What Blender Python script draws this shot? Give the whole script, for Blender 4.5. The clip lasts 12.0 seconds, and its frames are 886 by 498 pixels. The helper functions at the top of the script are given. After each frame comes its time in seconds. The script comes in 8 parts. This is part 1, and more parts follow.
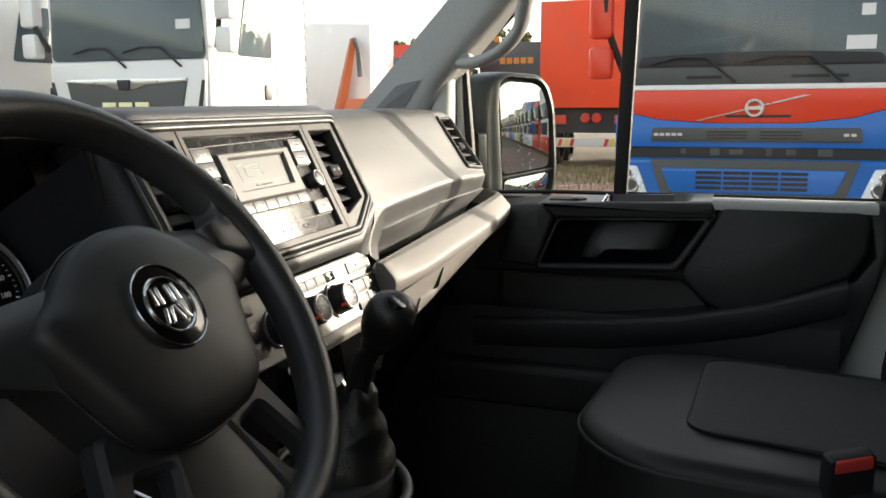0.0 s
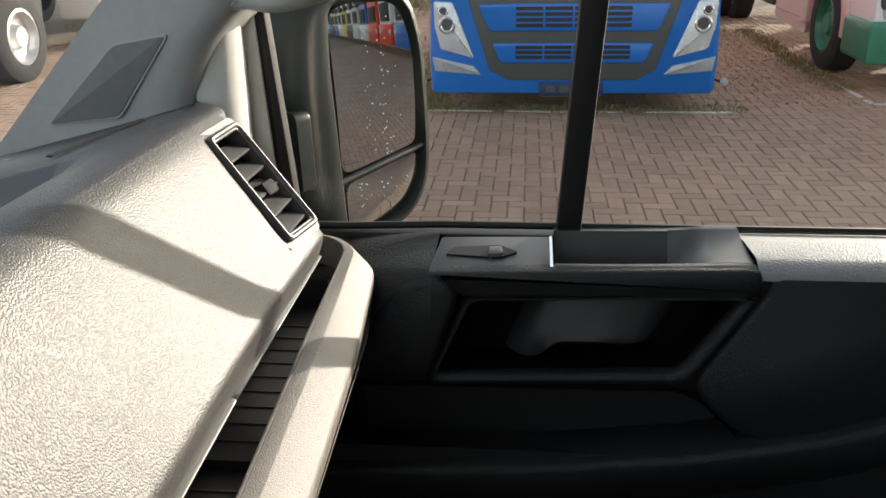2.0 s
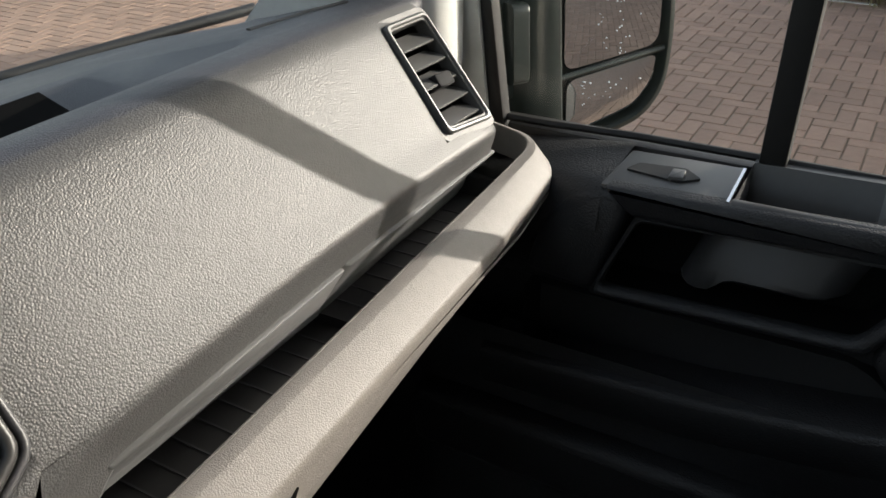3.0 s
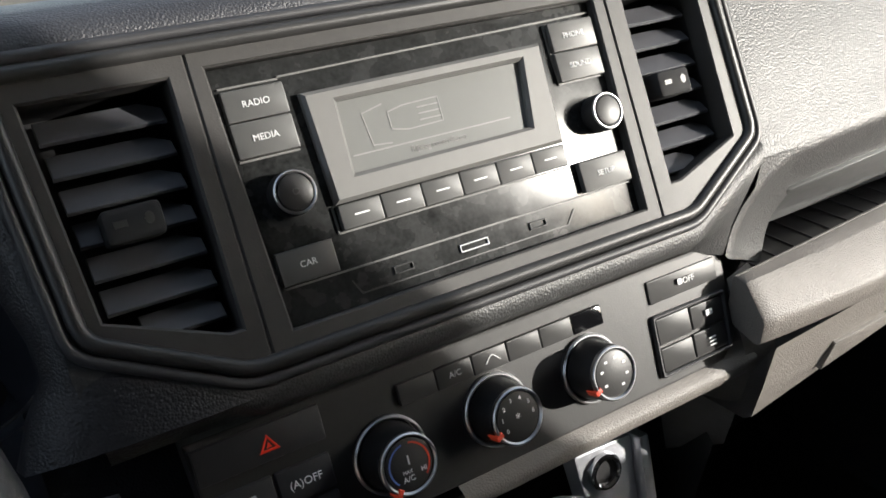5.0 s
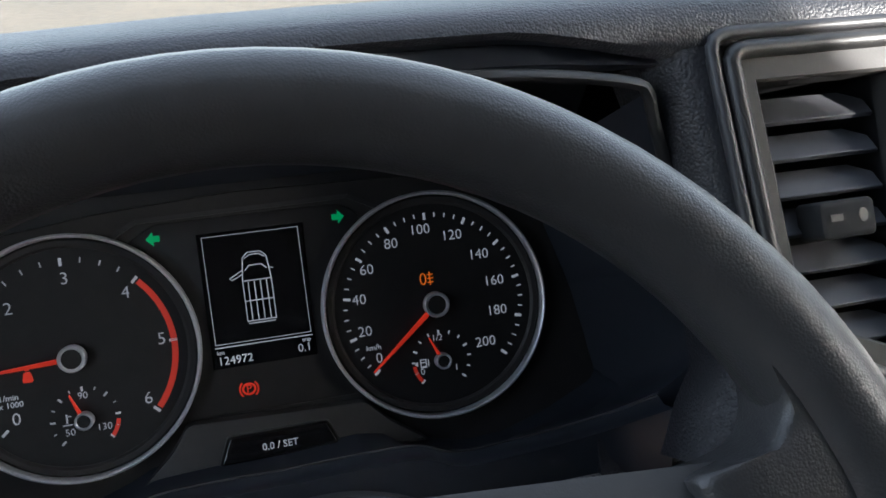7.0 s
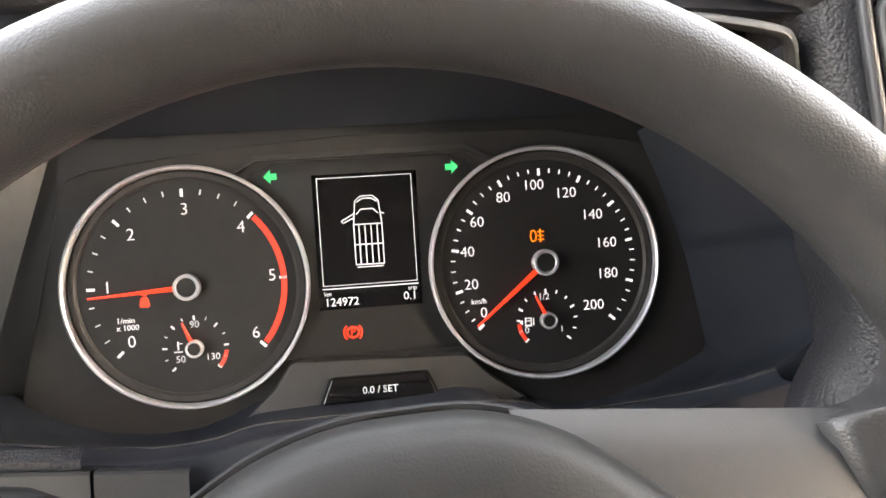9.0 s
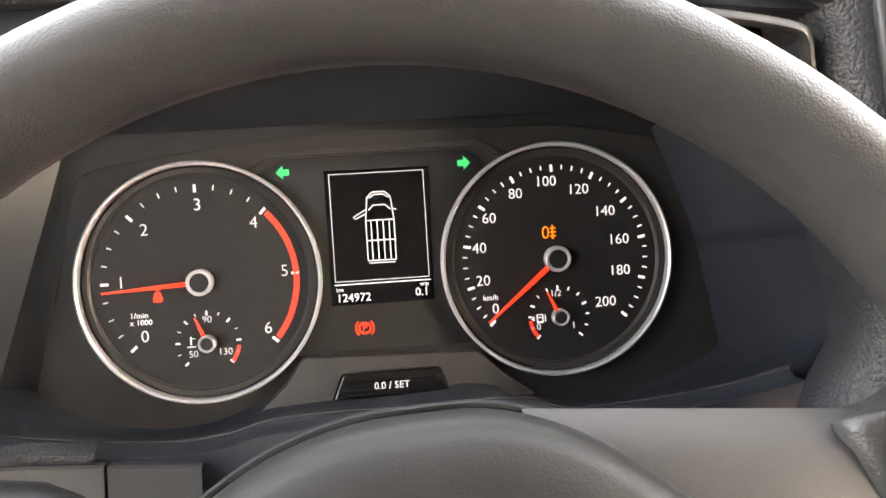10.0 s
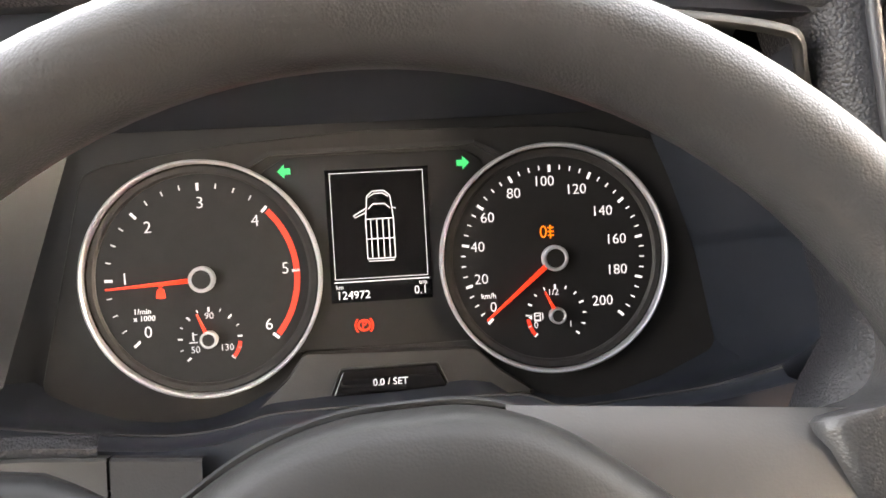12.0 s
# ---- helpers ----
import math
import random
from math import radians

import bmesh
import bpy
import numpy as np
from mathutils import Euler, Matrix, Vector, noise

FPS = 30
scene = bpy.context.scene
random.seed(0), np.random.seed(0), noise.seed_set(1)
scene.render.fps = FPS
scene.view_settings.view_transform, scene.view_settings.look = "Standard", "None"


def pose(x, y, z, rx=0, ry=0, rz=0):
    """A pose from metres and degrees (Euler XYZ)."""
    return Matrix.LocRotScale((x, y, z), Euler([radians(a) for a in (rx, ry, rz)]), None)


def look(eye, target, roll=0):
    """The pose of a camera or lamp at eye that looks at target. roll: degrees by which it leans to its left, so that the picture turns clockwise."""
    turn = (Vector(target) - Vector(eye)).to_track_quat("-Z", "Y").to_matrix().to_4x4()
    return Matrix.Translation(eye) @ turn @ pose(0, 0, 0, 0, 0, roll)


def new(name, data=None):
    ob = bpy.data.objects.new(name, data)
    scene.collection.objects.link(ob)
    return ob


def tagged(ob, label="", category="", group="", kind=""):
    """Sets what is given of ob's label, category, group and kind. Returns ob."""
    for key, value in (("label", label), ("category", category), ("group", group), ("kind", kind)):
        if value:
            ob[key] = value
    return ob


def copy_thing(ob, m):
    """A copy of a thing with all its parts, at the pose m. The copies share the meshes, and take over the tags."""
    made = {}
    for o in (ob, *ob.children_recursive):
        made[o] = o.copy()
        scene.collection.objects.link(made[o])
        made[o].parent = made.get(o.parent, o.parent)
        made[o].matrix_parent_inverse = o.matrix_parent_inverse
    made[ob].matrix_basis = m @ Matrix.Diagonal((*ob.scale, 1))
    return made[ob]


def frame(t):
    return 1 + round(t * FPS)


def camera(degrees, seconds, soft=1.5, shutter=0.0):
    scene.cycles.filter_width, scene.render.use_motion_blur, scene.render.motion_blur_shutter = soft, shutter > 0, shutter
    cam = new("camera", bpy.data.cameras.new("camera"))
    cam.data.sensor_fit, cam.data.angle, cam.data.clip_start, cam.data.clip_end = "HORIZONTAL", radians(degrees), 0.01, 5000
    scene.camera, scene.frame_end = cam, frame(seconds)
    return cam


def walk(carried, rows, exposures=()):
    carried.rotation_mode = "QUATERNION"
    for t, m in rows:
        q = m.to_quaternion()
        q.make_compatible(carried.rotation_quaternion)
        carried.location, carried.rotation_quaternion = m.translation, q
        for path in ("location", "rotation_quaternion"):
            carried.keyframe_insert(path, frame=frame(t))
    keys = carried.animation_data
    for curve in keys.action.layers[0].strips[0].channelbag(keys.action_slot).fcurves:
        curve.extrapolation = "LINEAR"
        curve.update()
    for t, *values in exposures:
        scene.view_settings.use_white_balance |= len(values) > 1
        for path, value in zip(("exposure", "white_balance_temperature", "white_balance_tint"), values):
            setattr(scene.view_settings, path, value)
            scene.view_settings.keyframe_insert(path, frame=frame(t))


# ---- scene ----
cam = camera(55.6, 12.0, soft=1.6)
PATH = [
    (0, (-0.843, -0.503, 1.615), (1.014, 0.155, 1.272), -0.4),
    (0.3, (-0.628, -0.453, 1.574), (1.285, 0.015, 1.225), -0.5),
    (0.5, (-0.446, -0.418, 1.606), (1.489, -0.059, 1.253), -0.5),
    (0.8, (-0.26, -0.398, 1.678), (1.692, -0.147, 1.321), -0.7),
    (1, (-0.198, -0.38, 1.706), (1.745, -0.175, 1.276), -0.9),
    (1.2, (-0.162, -0.356, 1.73), (1.758, -0.169, 1.203), -0.8),
    (1.5, (-0.124, -0.294, 1.757), (1.77, -0.116, 1.138), -1.2),
    (1.8, (-0.046, -0.219, 1.777), (1.817, -0.039, 1.072), -0.9),
    (2, (0.02, -0.217, 1.772), (1.861, -0.024, 1.016), -1.1),
    (2.2, (0.049, -0.249, 1.759), (1.871, -0.037, 0.961), -1.0),
    (2.3, (0.063, -0.284, 1.75), (1.867, 0.005, 0.936), -1.2),
    (2.5, (0.106, -0.329, 1.761), (1.847, 0.208, 0.937), -1.8),
    (2.7, (0.107, -0.356, 1.784), (1.742, 0.361, 0.884), -1.6),
    (3, (0.066, -0.386, 1.8), (1.545, 0.512, 0.797), -1.9),
    (3.2, (0.044, -0.39, 1.799), (1.444, 0.592, 0.763), -1.6),
    (3.5, (-0.03, -0.393, 1.797), (1.294, 0.673, 0.742), -1.0),
    (3.7, (-0.061, -0.39, 1.784), (1.195, 0.752, 0.727), -1.0),
    (5.3, (-0.255, -0.349, 1.674), (0.605, 1.23, 0.797), -3.1),
    (5.5, (-0.277, -0.339, 1.677), (0.551, 1.26, 0.806), -3.2),
    (6, (-0.342, -0.309, 1.682), (0.415, 1.329, 0.819), -2.7),
    (6.5, (-0.411, -0.276, 1.681), (0.242, 1.41, 0.826), -1.7),
    (7, (-0.407, -0.262, 1.669), (0.034, 1.49, 0.813), -1.5),
    (7.5, (-0.409, -0.246, 1.646), (-0.125, 1.541, 0.793), -1.1),
    (9.5, (-0.415, -0.268, 1.645), (-0.211, 1.53, 0.792), -1.0),
    (10, (-0.415, -0.264, 1.646), (-0.228, 1.53, 0.782), -1.1),
    (10.5, (-0.414, -0.266, 1.644), (-0.233, 1.532, 0.786), -1.1),
    (11, (-0.412, -0.267, 1.644), (-0.241, 1.53, 0.782), -1.1),
    (11.5, (-0.41, -0.268, 1.645), (-0.246, 1.529, 0.783), -1.1),
    (12, (-0.41, -0.269, 1.649), (-0.246, 1.524, 0.779), -1.1),
]
EXPO = [(0, 2.0, 7000, 10), (1.0, 1.93, 7000, 10), (2.0, 1.84, 6800, 10), (3.5, 1.74, 6400, 10), (5.5, 2.0, 6200, 10), (6.5, 2.2, 6200, 10), (7.0, 3.0, 6000, 11), (7.5, 3.85, 5800, 10), (9.3, 5.45, 8000, 17), (12, 5.45, 8000, 17)]
walk(cam, [(t, look(eye, target, roll)) for t, eye, target, roll in PATH], EXPO)

# ---- light: low sun behind the passenger side, pale autumn sky ----
SUN_WAY = Vector((1.2, -1.0, 0.36)).normalized()
world = bpy.data.worlds.new("sky")
scene.world = world
world.use_nodes = True
wn = world.node_tree
sky = wn.nodes.new("ShaderNodeTexSky")
sky.sky_type = "NISHITA"
sky.sun_disc = False
sky.sun_elevation = math.asin(SUN_WAY.z)
sky.sun_rotation = math.atan2(SUN_WAY.x, SUN_WAY.y)
sky.dust_density = 2.0
sky.air_density = 1.0
haze = wn.nodes.new("ShaderNodeHueSaturation")
haze.inputs["Saturation"].default_value = 0.5
wn.links.new(sky.outputs["Color"], haze.inputs["Color"])
wn.links.new(haze.outputs["Color"], wn.nodes["Background"].inputs["Color"])
wn.nodes["Background"].inputs["Strength"].default_value = 0.14
sun_data = bpy.data.lights.new("sun", "SUN")
sun_data.energy = 2.1
sun_data.angle = radians(0.6)
sun_data.color = (1.0, 0.93, 0.82)
sun = new("sun", sun_data)
sun.matrix_world = look(SUN_WAY * 30, (0, 0, 0))

# ---- materials ----
MATS = {}


def mat(name, color, rough=0.5, metal=0.0, vary=0.12, scale=6.0, fine=120.0, bump=0.0, bump_scale=400.0, cells=False, coat=0.0, spec=0.5, island=0.0, emit=None, power=0.0, wear=0.12):
    """A painted, moulded or woven surface with large and small variation and fine relief."""
    m = bpy.data.materials.new(name)
    m.use_nodes = True
    t = m.node_tree
    b = t.nodes["Principled BSDF"]
    tc = t.nodes.new("ShaderNodeTexCoord")
    n1 = t.nodes.new("ShaderNodeTexNoise")
    n1.inputs["Scale"].default_value = scale
    n1.inputs["Detail"].default_value = 4
    n2 = t.nodes.new("ShaderNodeTexNoise")
    n2.inputs["Scale"].default_value = fine
    n2.inputs["Detail"].default_value = 3
    for n in (n1, n2):
        t.links.new(tc.outputs["Object"], n.inputs["Vector"])
    add = t.nodes.new("ShaderNodeMath")
    add.operation = "ADD"
    t.links.new(n1.outputs["Fac"], add.inputs[0])
    t.links.new(n2.outputs["Fac"], add.inputs[1])
    last = add.outputs[0]
    if island:
        info = t.nodes.new("ShaderNodeObjectInfo" if island > 0 else "ShaderNodeNewGeometry")
        mul = t.nodes.new("ShaderNodeMath")
        mul.operation = "MULTIPLY_ADD"
        mul.inputs[1].default_value = abs(island)
        t.links.new(info.outputs["Random" if island > 0 else "Random Per Island"], mul.inputs[0])
        t.links.new(last, mul.inputs[2])
        last = mul.outputs[0]
    ramp = t.nodes.new("ShaderNodeMapRange")
    ramp.inputs["From Min"].default_value = 0.55
    ramp.inputs["From Max"].default_value = 1.45 + abs(island)
    t.links.new(last, ramp.inputs["Value"])
    mix = t.nodes.new("ShaderNodeMix")
    mix.data_type = "RGBA"
    mix.inputs["A"].default_value = (*[c * (1 - vary) for c in color], 1)
    mix.inputs["B"].default_value = (*[min(1, c * (1 + vary)) for c in color], 1)
    t.links.new(ramp.outputs[0], mix.inputs["Factor"])
    t.links.new(mix.outputs["Result"], b.inputs["Base Color"])
    rr = t.nodes.new("ShaderNodeMapRange")
    rr.inputs["To Min"].default_value = max(0.02, rough - wear)
    rr.inputs["To Max"].default_value = min(1, rough + wear)
    t.links.new(n1.outputs["Fac"], rr.inputs["Value"])
    t.links.new(rr.outputs[0], b.inputs["Roughness"])
    b.inputs["Metallic"].default_value = metal
    b.inputs["Specular IOR Level"].default_value = spec
    b.inputs["Coat Weight"].default_value = coat
    b.inputs["Coat Roughness"].default_value = 0.06
    if bump:
        bp = t.nodes.new("ShaderNodeBump")
        bp.inputs["Strength"].default_value = bump
        bp.inputs["Distance"].default_value = 0.6 / bump_scale
        if cells:
            v = t.nodes.new("ShaderNodeTexVoronoi")
            v.feature = "SMOOTH_F1"
            v.inputs["Smoothness"].default_value = 0.18
            v.inputs["Scale"].default_value = bump_scale
            warp = t.nodes.new("ShaderNodeTexNoise")
            warp.inputs["Scale"].default_value = bump_scale * 0.5
            off = t.nodes.new("ShaderNodeVectorMath")
            off.operation = "MULTIPLY_ADD"
            off.inputs[1].default_value = (0.5 / bump_scale,) * 3
            t.links.new(tc.outputs["Object"], warp.inputs["Vector"])
            t.links.new(warp.outputs["Color"], off.inputs[0])
            t.links.new(tc.outputs["Object"], off.inputs[2])
            t.links.new(off.outputs[0], v.inputs["Vector"])
            bp.invert = True
            t.links.new(v.outputs["Distance"], bp.inputs["Height"])
        else:
            v = t.nodes.new("ShaderNodeTexNoise")
            v.inputs["Scale"].default_value = bump_scale
            v.inputs["Detail"].default_value = 2
            t.links.new(tc.outputs["Object"], v.inputs["Vector"])
            t.links.new(v.outputs["Fac"], bp.inputs["Height"])
        t.links.new(bp.outputs["Normal"], b.inputs["Normal"])
    if emit:
        b.inputs["Emission Color"].default_value = (*emit, 1)
        b.inputs["Emission Strength"].default_value = power
    MATS[name] = m
    return m


def glass(name, tint, clear=0.92, rough=0.0, ior=1.45):
    """A thin pane: mostly clear, with a true reflection that grows towards grazing angles."""
    m = bpy.data.materials.new(name)
    m.use_nodes = True
    t = m.node_tree
    t.nodes.remove(t.nodes["Principled BSDF"])
    tr = t.nodes.new("ShaderNodeBsdfTransparent")
    tr.inputs["Color"].default_value = (*[c * clear for c in tint], 1)
    gl = t.nodes.new("ShaderNodeBsdfGlossy")
    gl.inputs["Roughness"].default_value = rough
    fr = t.nodes.new("ShaderNodeFresnel")
    fr.inputs["IOR"].default_value = ior
    mx = t.nodes.new("ShaderNodeMixShader")
    t.links.new(fr.outputs[0], mx.inputs["Fac"])
    t.links.new(tr.outputs[0], mx.inputs[1])
    t.links.new(gl.outputs[0], mx.inputs[2])
    t.links.new(mx.outputs[0], t.nodes["Material Output"].inputs["Surface"])
    MATS[name] = m
    return m


GRAIN = mat("grained_plastic", (0.052, 0.0522, 0.052), 0.46, vary=0.15, bump=0.36, bump_scale=680, cells=True, spec=0.5, wear=0.05)
TOPPAD = mat("dash_top_plastic", (0.039, 0.0403, 0.047), 0.46, vary=0.12, bump=0.55, bump_scale=850, cells=True, spec=0.5)
TAUPE = mat("taupe_plastic", (0.195, 0.180, 0.165), 0.52, vary=0.1, bump=0.45, bump_scale=800, cells=True)
SMOOTH = mat("smooth_dark_plastic", (0.042, 0.042, 0.045), 0.45, vary=0.12, bump=0.1, bump_scale=900)
SATIN = mat("satin_bezel_plastic", (0.033, 0.0325, 0.032), 0.42, vary=0.12, bump=0.12, bump_scale=900)
STACKSATIN = mat("stack_bezel_plastic", (0.052, 0.050, 0.048), 0.48, vary=0.15, bump=0.12, bump_scale=900, spec=0.3)
BLADE = mat("vent_blade_plastic", (0.078, 0.080, 0.090), 0.45, vary=0.1)
BLACK = mat("black_plastic", (0.012, 0.012, 0.013), 0.5, vary=0.2)
DUSTY = mat("dusty_gloss_panel", (0.026, 0.027, 0.027), 0.26, spec=0.3, vary=0.7, scale=70, fine=400, wear=0.12)
GLOSS = mat("gloss_black_panel", (0.006, 0.006, 0.007), 0.1, vary=0.3, scale=30, wear=0.07)
BUTTON = mat("button_plastic", (0.085, 0.085, 0.083), 0.45, vary=0.08)
BEZEL = mat("display_bezel_plastic", (0.14, 0.138, 0.132), 0.5, vary=0.06)
LCD = mat("grey_display", (0.175, 0.178, 0.172), 0.24, vary=0.02, scale=2, wear=0.005)
LCDMARK = mat("display_mark", (0.28, 0.28, 0.27), 0.3, vary=0.05)
WHITEINK = mat("white_print", (0.75, 0.75, 0.75), 0.6, vary=0.03, emit=(0.8, 0.85, 1.0), power=0.01)
CHROME = mat("chrome", (0.75, 0.75, 0.76), 0.12, metal=1.0, vary=0.04, wear=0.05)
CHROMESATIN = mat("satin_chrome", (0.6, 0.6, 0.61), 0.3, metal=1.0, vary=0.05)
REDINK = mat("red_print", (0.6, 0.06, 0.03), 0.5, vary=0.05, emit=(1, 0.1, 0.03), power=0.02)
PANELKEY = mat("climate_button_plastic", (0.042, 0.0415, 0.041), 0.45, vary=0.1)
BLUEINK = mat("blue_print", (0.08, 0.15, 0.45), 0.5, vary=0.05)
WHEELMAT = mat("wheel_rubber", (0.040, 0.0395, 0.0405), 0.34, vary=0.15, bump=0.25, bump_scale=1250, cells=True)
SPOKEMAT = mat("spoke_plate_plastic", (0.036, 0.036, 0.037), 0.42, vary=0.12, bump=0.1, bump_scale=1300)
HUBMAT = mat("airbag_cover_plastic", (0.019, 0.0190, 0.0194), 0.44, vary=0.12, bump=0.12, bump_scale=1300, cells=True, spec=0.3)
SILVER = mat("silver_paint", (0.55, 0.56, 0.60), 0.32, metal=0.45, vary=0.05)
BINN = mat("binnacle_plastic", (0.020, 0.0235, 0.031), 0.34, vary=0.15, bump=0.08, bump_scale=1200)
PULL = mat("pull_handle_plastic", (0.034, 0.034, 0.035), 0.5, vary=0.12)
RAILMAT = mat("satin_rail_plastic", (0.125, 0.127, 0.127), 0.36, vary=0.1, bump=0.08, bump_scale=900)
VENTGREY = mat("vent_frame_plastic", (0.085, 0.085, 0.083), 0.42, vary=0.1)
DIALFACE = mat("dial_face", (0.013, 0.0125, 0.013), 0.5, vary=0.2, spec=0.3)
CLUSTERMAT = mat("cluster_plastic", (0.029, 0.0275, 0.027), 0.5, vary=0.15, bump=0.08, bump_scale=1200, spec=0.3)
GLOW = mat("lit_numerals", (0.35, 0.35, 0.37), 0.6, vary=0.02, emit=(0.85, 0.9, 1.0), power=0.027)
GLOWRED = mat("lit_red", (0.5, 0.03, 0.01), 0.5, vary=0.03, emit=(1.0, 0.045, 0.015), power=0.032)
DIMRED = mat("dim_red_print", (0.45, 0.03, 0.015), 0.5, vary=0.12, emit=(1.0, 0.05, 0.02), power=0.016)
GLOWORANGE = mat("lit_amber", (0.5, 0.12, 0.01), 0.5, vary=0.03, emit=(1.0, 0.2, 0.01), power=0.05)
GLOWGREEN = mat("lit_green", (0.0, 0.4, 0.1), 0.5, vary=0.03, emit=(0.0, 0.75, 0.22), power=0.019)
DOORMAT = mat("door_card_plastic", (0.0138, 0.0138, 0.0150), 0.55, vary=0.15, bump=0.4, bump_scale=420, cells=True)
DOORTOP = mat("door_sill_plastic", (0.36, 0.36, 0.35), 0.45, vary=0.1, bump=0.45, bump_scale=420, cells=True)
PILLAR = mat("pillar_trim_plastic", (0.32, 0.325, 0.32), 0.5, vary=0.08, bump=0.15, bump_scale=700)
PILLARB = mat("pale_pillar_plastic", (0.58, 0.59, 0.57), 0.5, vary=0.06, bump=0.15, bump_scale=700)
MESHMAT = mat("speaker_mesh", (0.15, 0.152, 0.155), 0.6, vary=0.15, bump=0.8, bump_scale=1200, cells=True)
TABMAT = mat("matt_tab_plastic", (0.03, 0.03, 0.031), 0.85, vary=0.12, spec=0.2)
STRIPFLAT = mat("flat_dark_plastic", (0.027, 0.027, 0.0285), 0.5, vary=0.12, bump=0.15, bump_scale=900, spec=0.3)
STRIP = mat("dark_grained_plastic", (0.023, 0.0235, 0.0275), 0.44, vary=0.12, bump=0.5, bump_scale=700, cells=True, spec=0.5)
# near-black without sheen: the shade of deep hollows put into the colour
VOID = mat("deep_shade_black", (0.004, 0.004, 0.004), 0.95, vary=0.2, spec=0.05)
RUBBER = mat("black_rubber", (0.008, 0.008, 0.008), 0.6, vary=0.2)
SEATMAT = mat("seat_vinyl", (0.0065, 0.0065, 0.0068), 0.55, vary=0.2, bump=0.25, bump_scale=700)
SEATCLOTH = mat("seat_cloth", (0.042, 0.043, 0.043), 0.85, vary=0.25, bump=0.6, bump_scale=900)
LINER = mat("roof_liner", (0.35, 0.35, 0.33), 0.9, vary=0.06, bump=0.2, bump_scale=600)
CARPET = mat("footwell_carpet", (0.012, 0.012, 0.012), 0.95, vary=0.3, bump=0.5, bump_scale=300)
LEATHER = mat("boot_leather", (0.014, 0.014, 0.014), 0.4, vary=0.2, bump=0.3, bump_scale=500, cells=True)
BUCKLERED = mat("red_buckle", (0.55, 0.05, 0.04), 0.35, vary=0.06)
TAGGREEN = mat("lime_tag", (0.45, 0.62, 0.05), 0.5, vary=0.06)
SIDEGLASS = glass("side_glass", (0.93, 0.95, 0.93), 0.93)
SCREENGLASS = glass("windscreen_glass", (0.93, 0.96, 0.94), 0.95)
LENS = glass("lamp_lens", (0.97, 0.98, 1.0), 0.95)
DROP = mat("water_drop", (0.85, 0.87, 0.88), 0.12, vary=0.03, wear=0.03)
MIRROR = mat("mirror_glass", (0.47, 0.49, 0.50), 0.0, metal=1.0, vary=0.02, wear=0.01)
HOUSING = mat("mirror_housing_plastic", (0.012, 0.016, 0.015), 0.34, vary=0.15, bump=0.12, bump_scale=500, spec=0.25)

# ---- tools ----


def thing(name, at, label, category, group="", kind=""):
    e = new(name)
    e.location = at
    e.empty_display_size = 0.1
    bpy.context.view_layer.update()
    return tagged(e, label, category, group, kind)


def part(name, bm, material, parent=None, label="", smooth=35):
    """Links a bmesh, in world metres, as one mesh under a thing or a part."""
    bmesh.ops.recalc_face_normals(bm, faces=bm.faces)
    me = bpy.data.meshes.new(name)
    if smooth:
        for f in bm.faces:
            f.smooth = True
        for e in bm.edges:
            e.smooth = not (len(e.link_faces) == 2 and e.calc_face_angle(0) > radians(smooth))
    bm.to_mesh(me)
    bm.free()
    for m in material if isinstance(material, (list, tuple)) else [material]:
        me.materials.append(m)
    ob = new(name, me)
    if parent:
        ob.parent = parent
        w = Matrix.Identity(4)
        chain = []
        p = parent
        while p:
            chain.append(p)
            p = p.parent
        for q in reversed(chain):
            w = w @ q.matrix_parent_inverse @ q.matrix_basis
        ob.matrix_parent_inverse = w.inverted()
    if label:
        ob["label"] = label
    return ob


def own(name, bm, material, label, category, group="", kind="", smooth=35):
    return tagged(part(name, bm, material, None, "", smooth), label, category, group, kind)


def axes(origin, u, v):
    u, v = Vector(u).normalized(), Vector(v).normalized()
    n = u.cross(v)
    m = Matrix((u, v, n)).transposed().to_4x4()
    m.translation = origin
    return m


def offset(poly, d):
    """The polygon moved inwards by d (counter-clockwise order)."""
    out = []
    k = len(poly)
    for i in range(k):
        a, b, c = Vector(poly[i - 1]), Vector(poly[i]), Vector(poly[(i + 1) % k])
        e1, e2 = (b - a).normalized(), (c - b).normalized()
        n1, n2 = Vector((-e1.y, e1.x)), Vector((-e2.y, e2.x))
        s = n1 + n2
        out.append(tuple(b + s * (d / max(0.3, s.dot(n1)))))
    return out


def ccw(poly):
    area = sum(a[0] * b[1] - b[0] * a[1] for a, b in zip(poly, poly[1:] + poly[:1]))
    return list(poly) if area > 0 else list(poly)[::-1]


def rounded(poly, r, seg=3):
    """The polygon with its corners rounded."""
    poly = ccw(poly)
    out = []
    k = len(poly)
    for i in range(k):
        a, b, c = Vector(poly[i - 1]), Vector(poly[i]), Vector(poly[(i + 1) % k])
        rr = min(r, (a - b).length * 0.48, (c - b).length * 0.48)
        p, q = b + (a - b).normalized() * rr, b + (c - b).normalized() * rr
        for j in range(seg + 1):
            t = j / seg
            out.append(tuple((1 - t) ** 2 * p + 2 * t * (1 - t) * b + t * t * q))
    return out


def rect(cx, cy, w, h, r=0.0, seg=3):
    p = [(cx - w / 2, cy - h / 2), (cx + w / 2, cy - h / 2), (cx + w / 2, cy + h / 2), (cx - w / 2, cy + h / 2)]
    return rounded(p, r, seg) if r else p


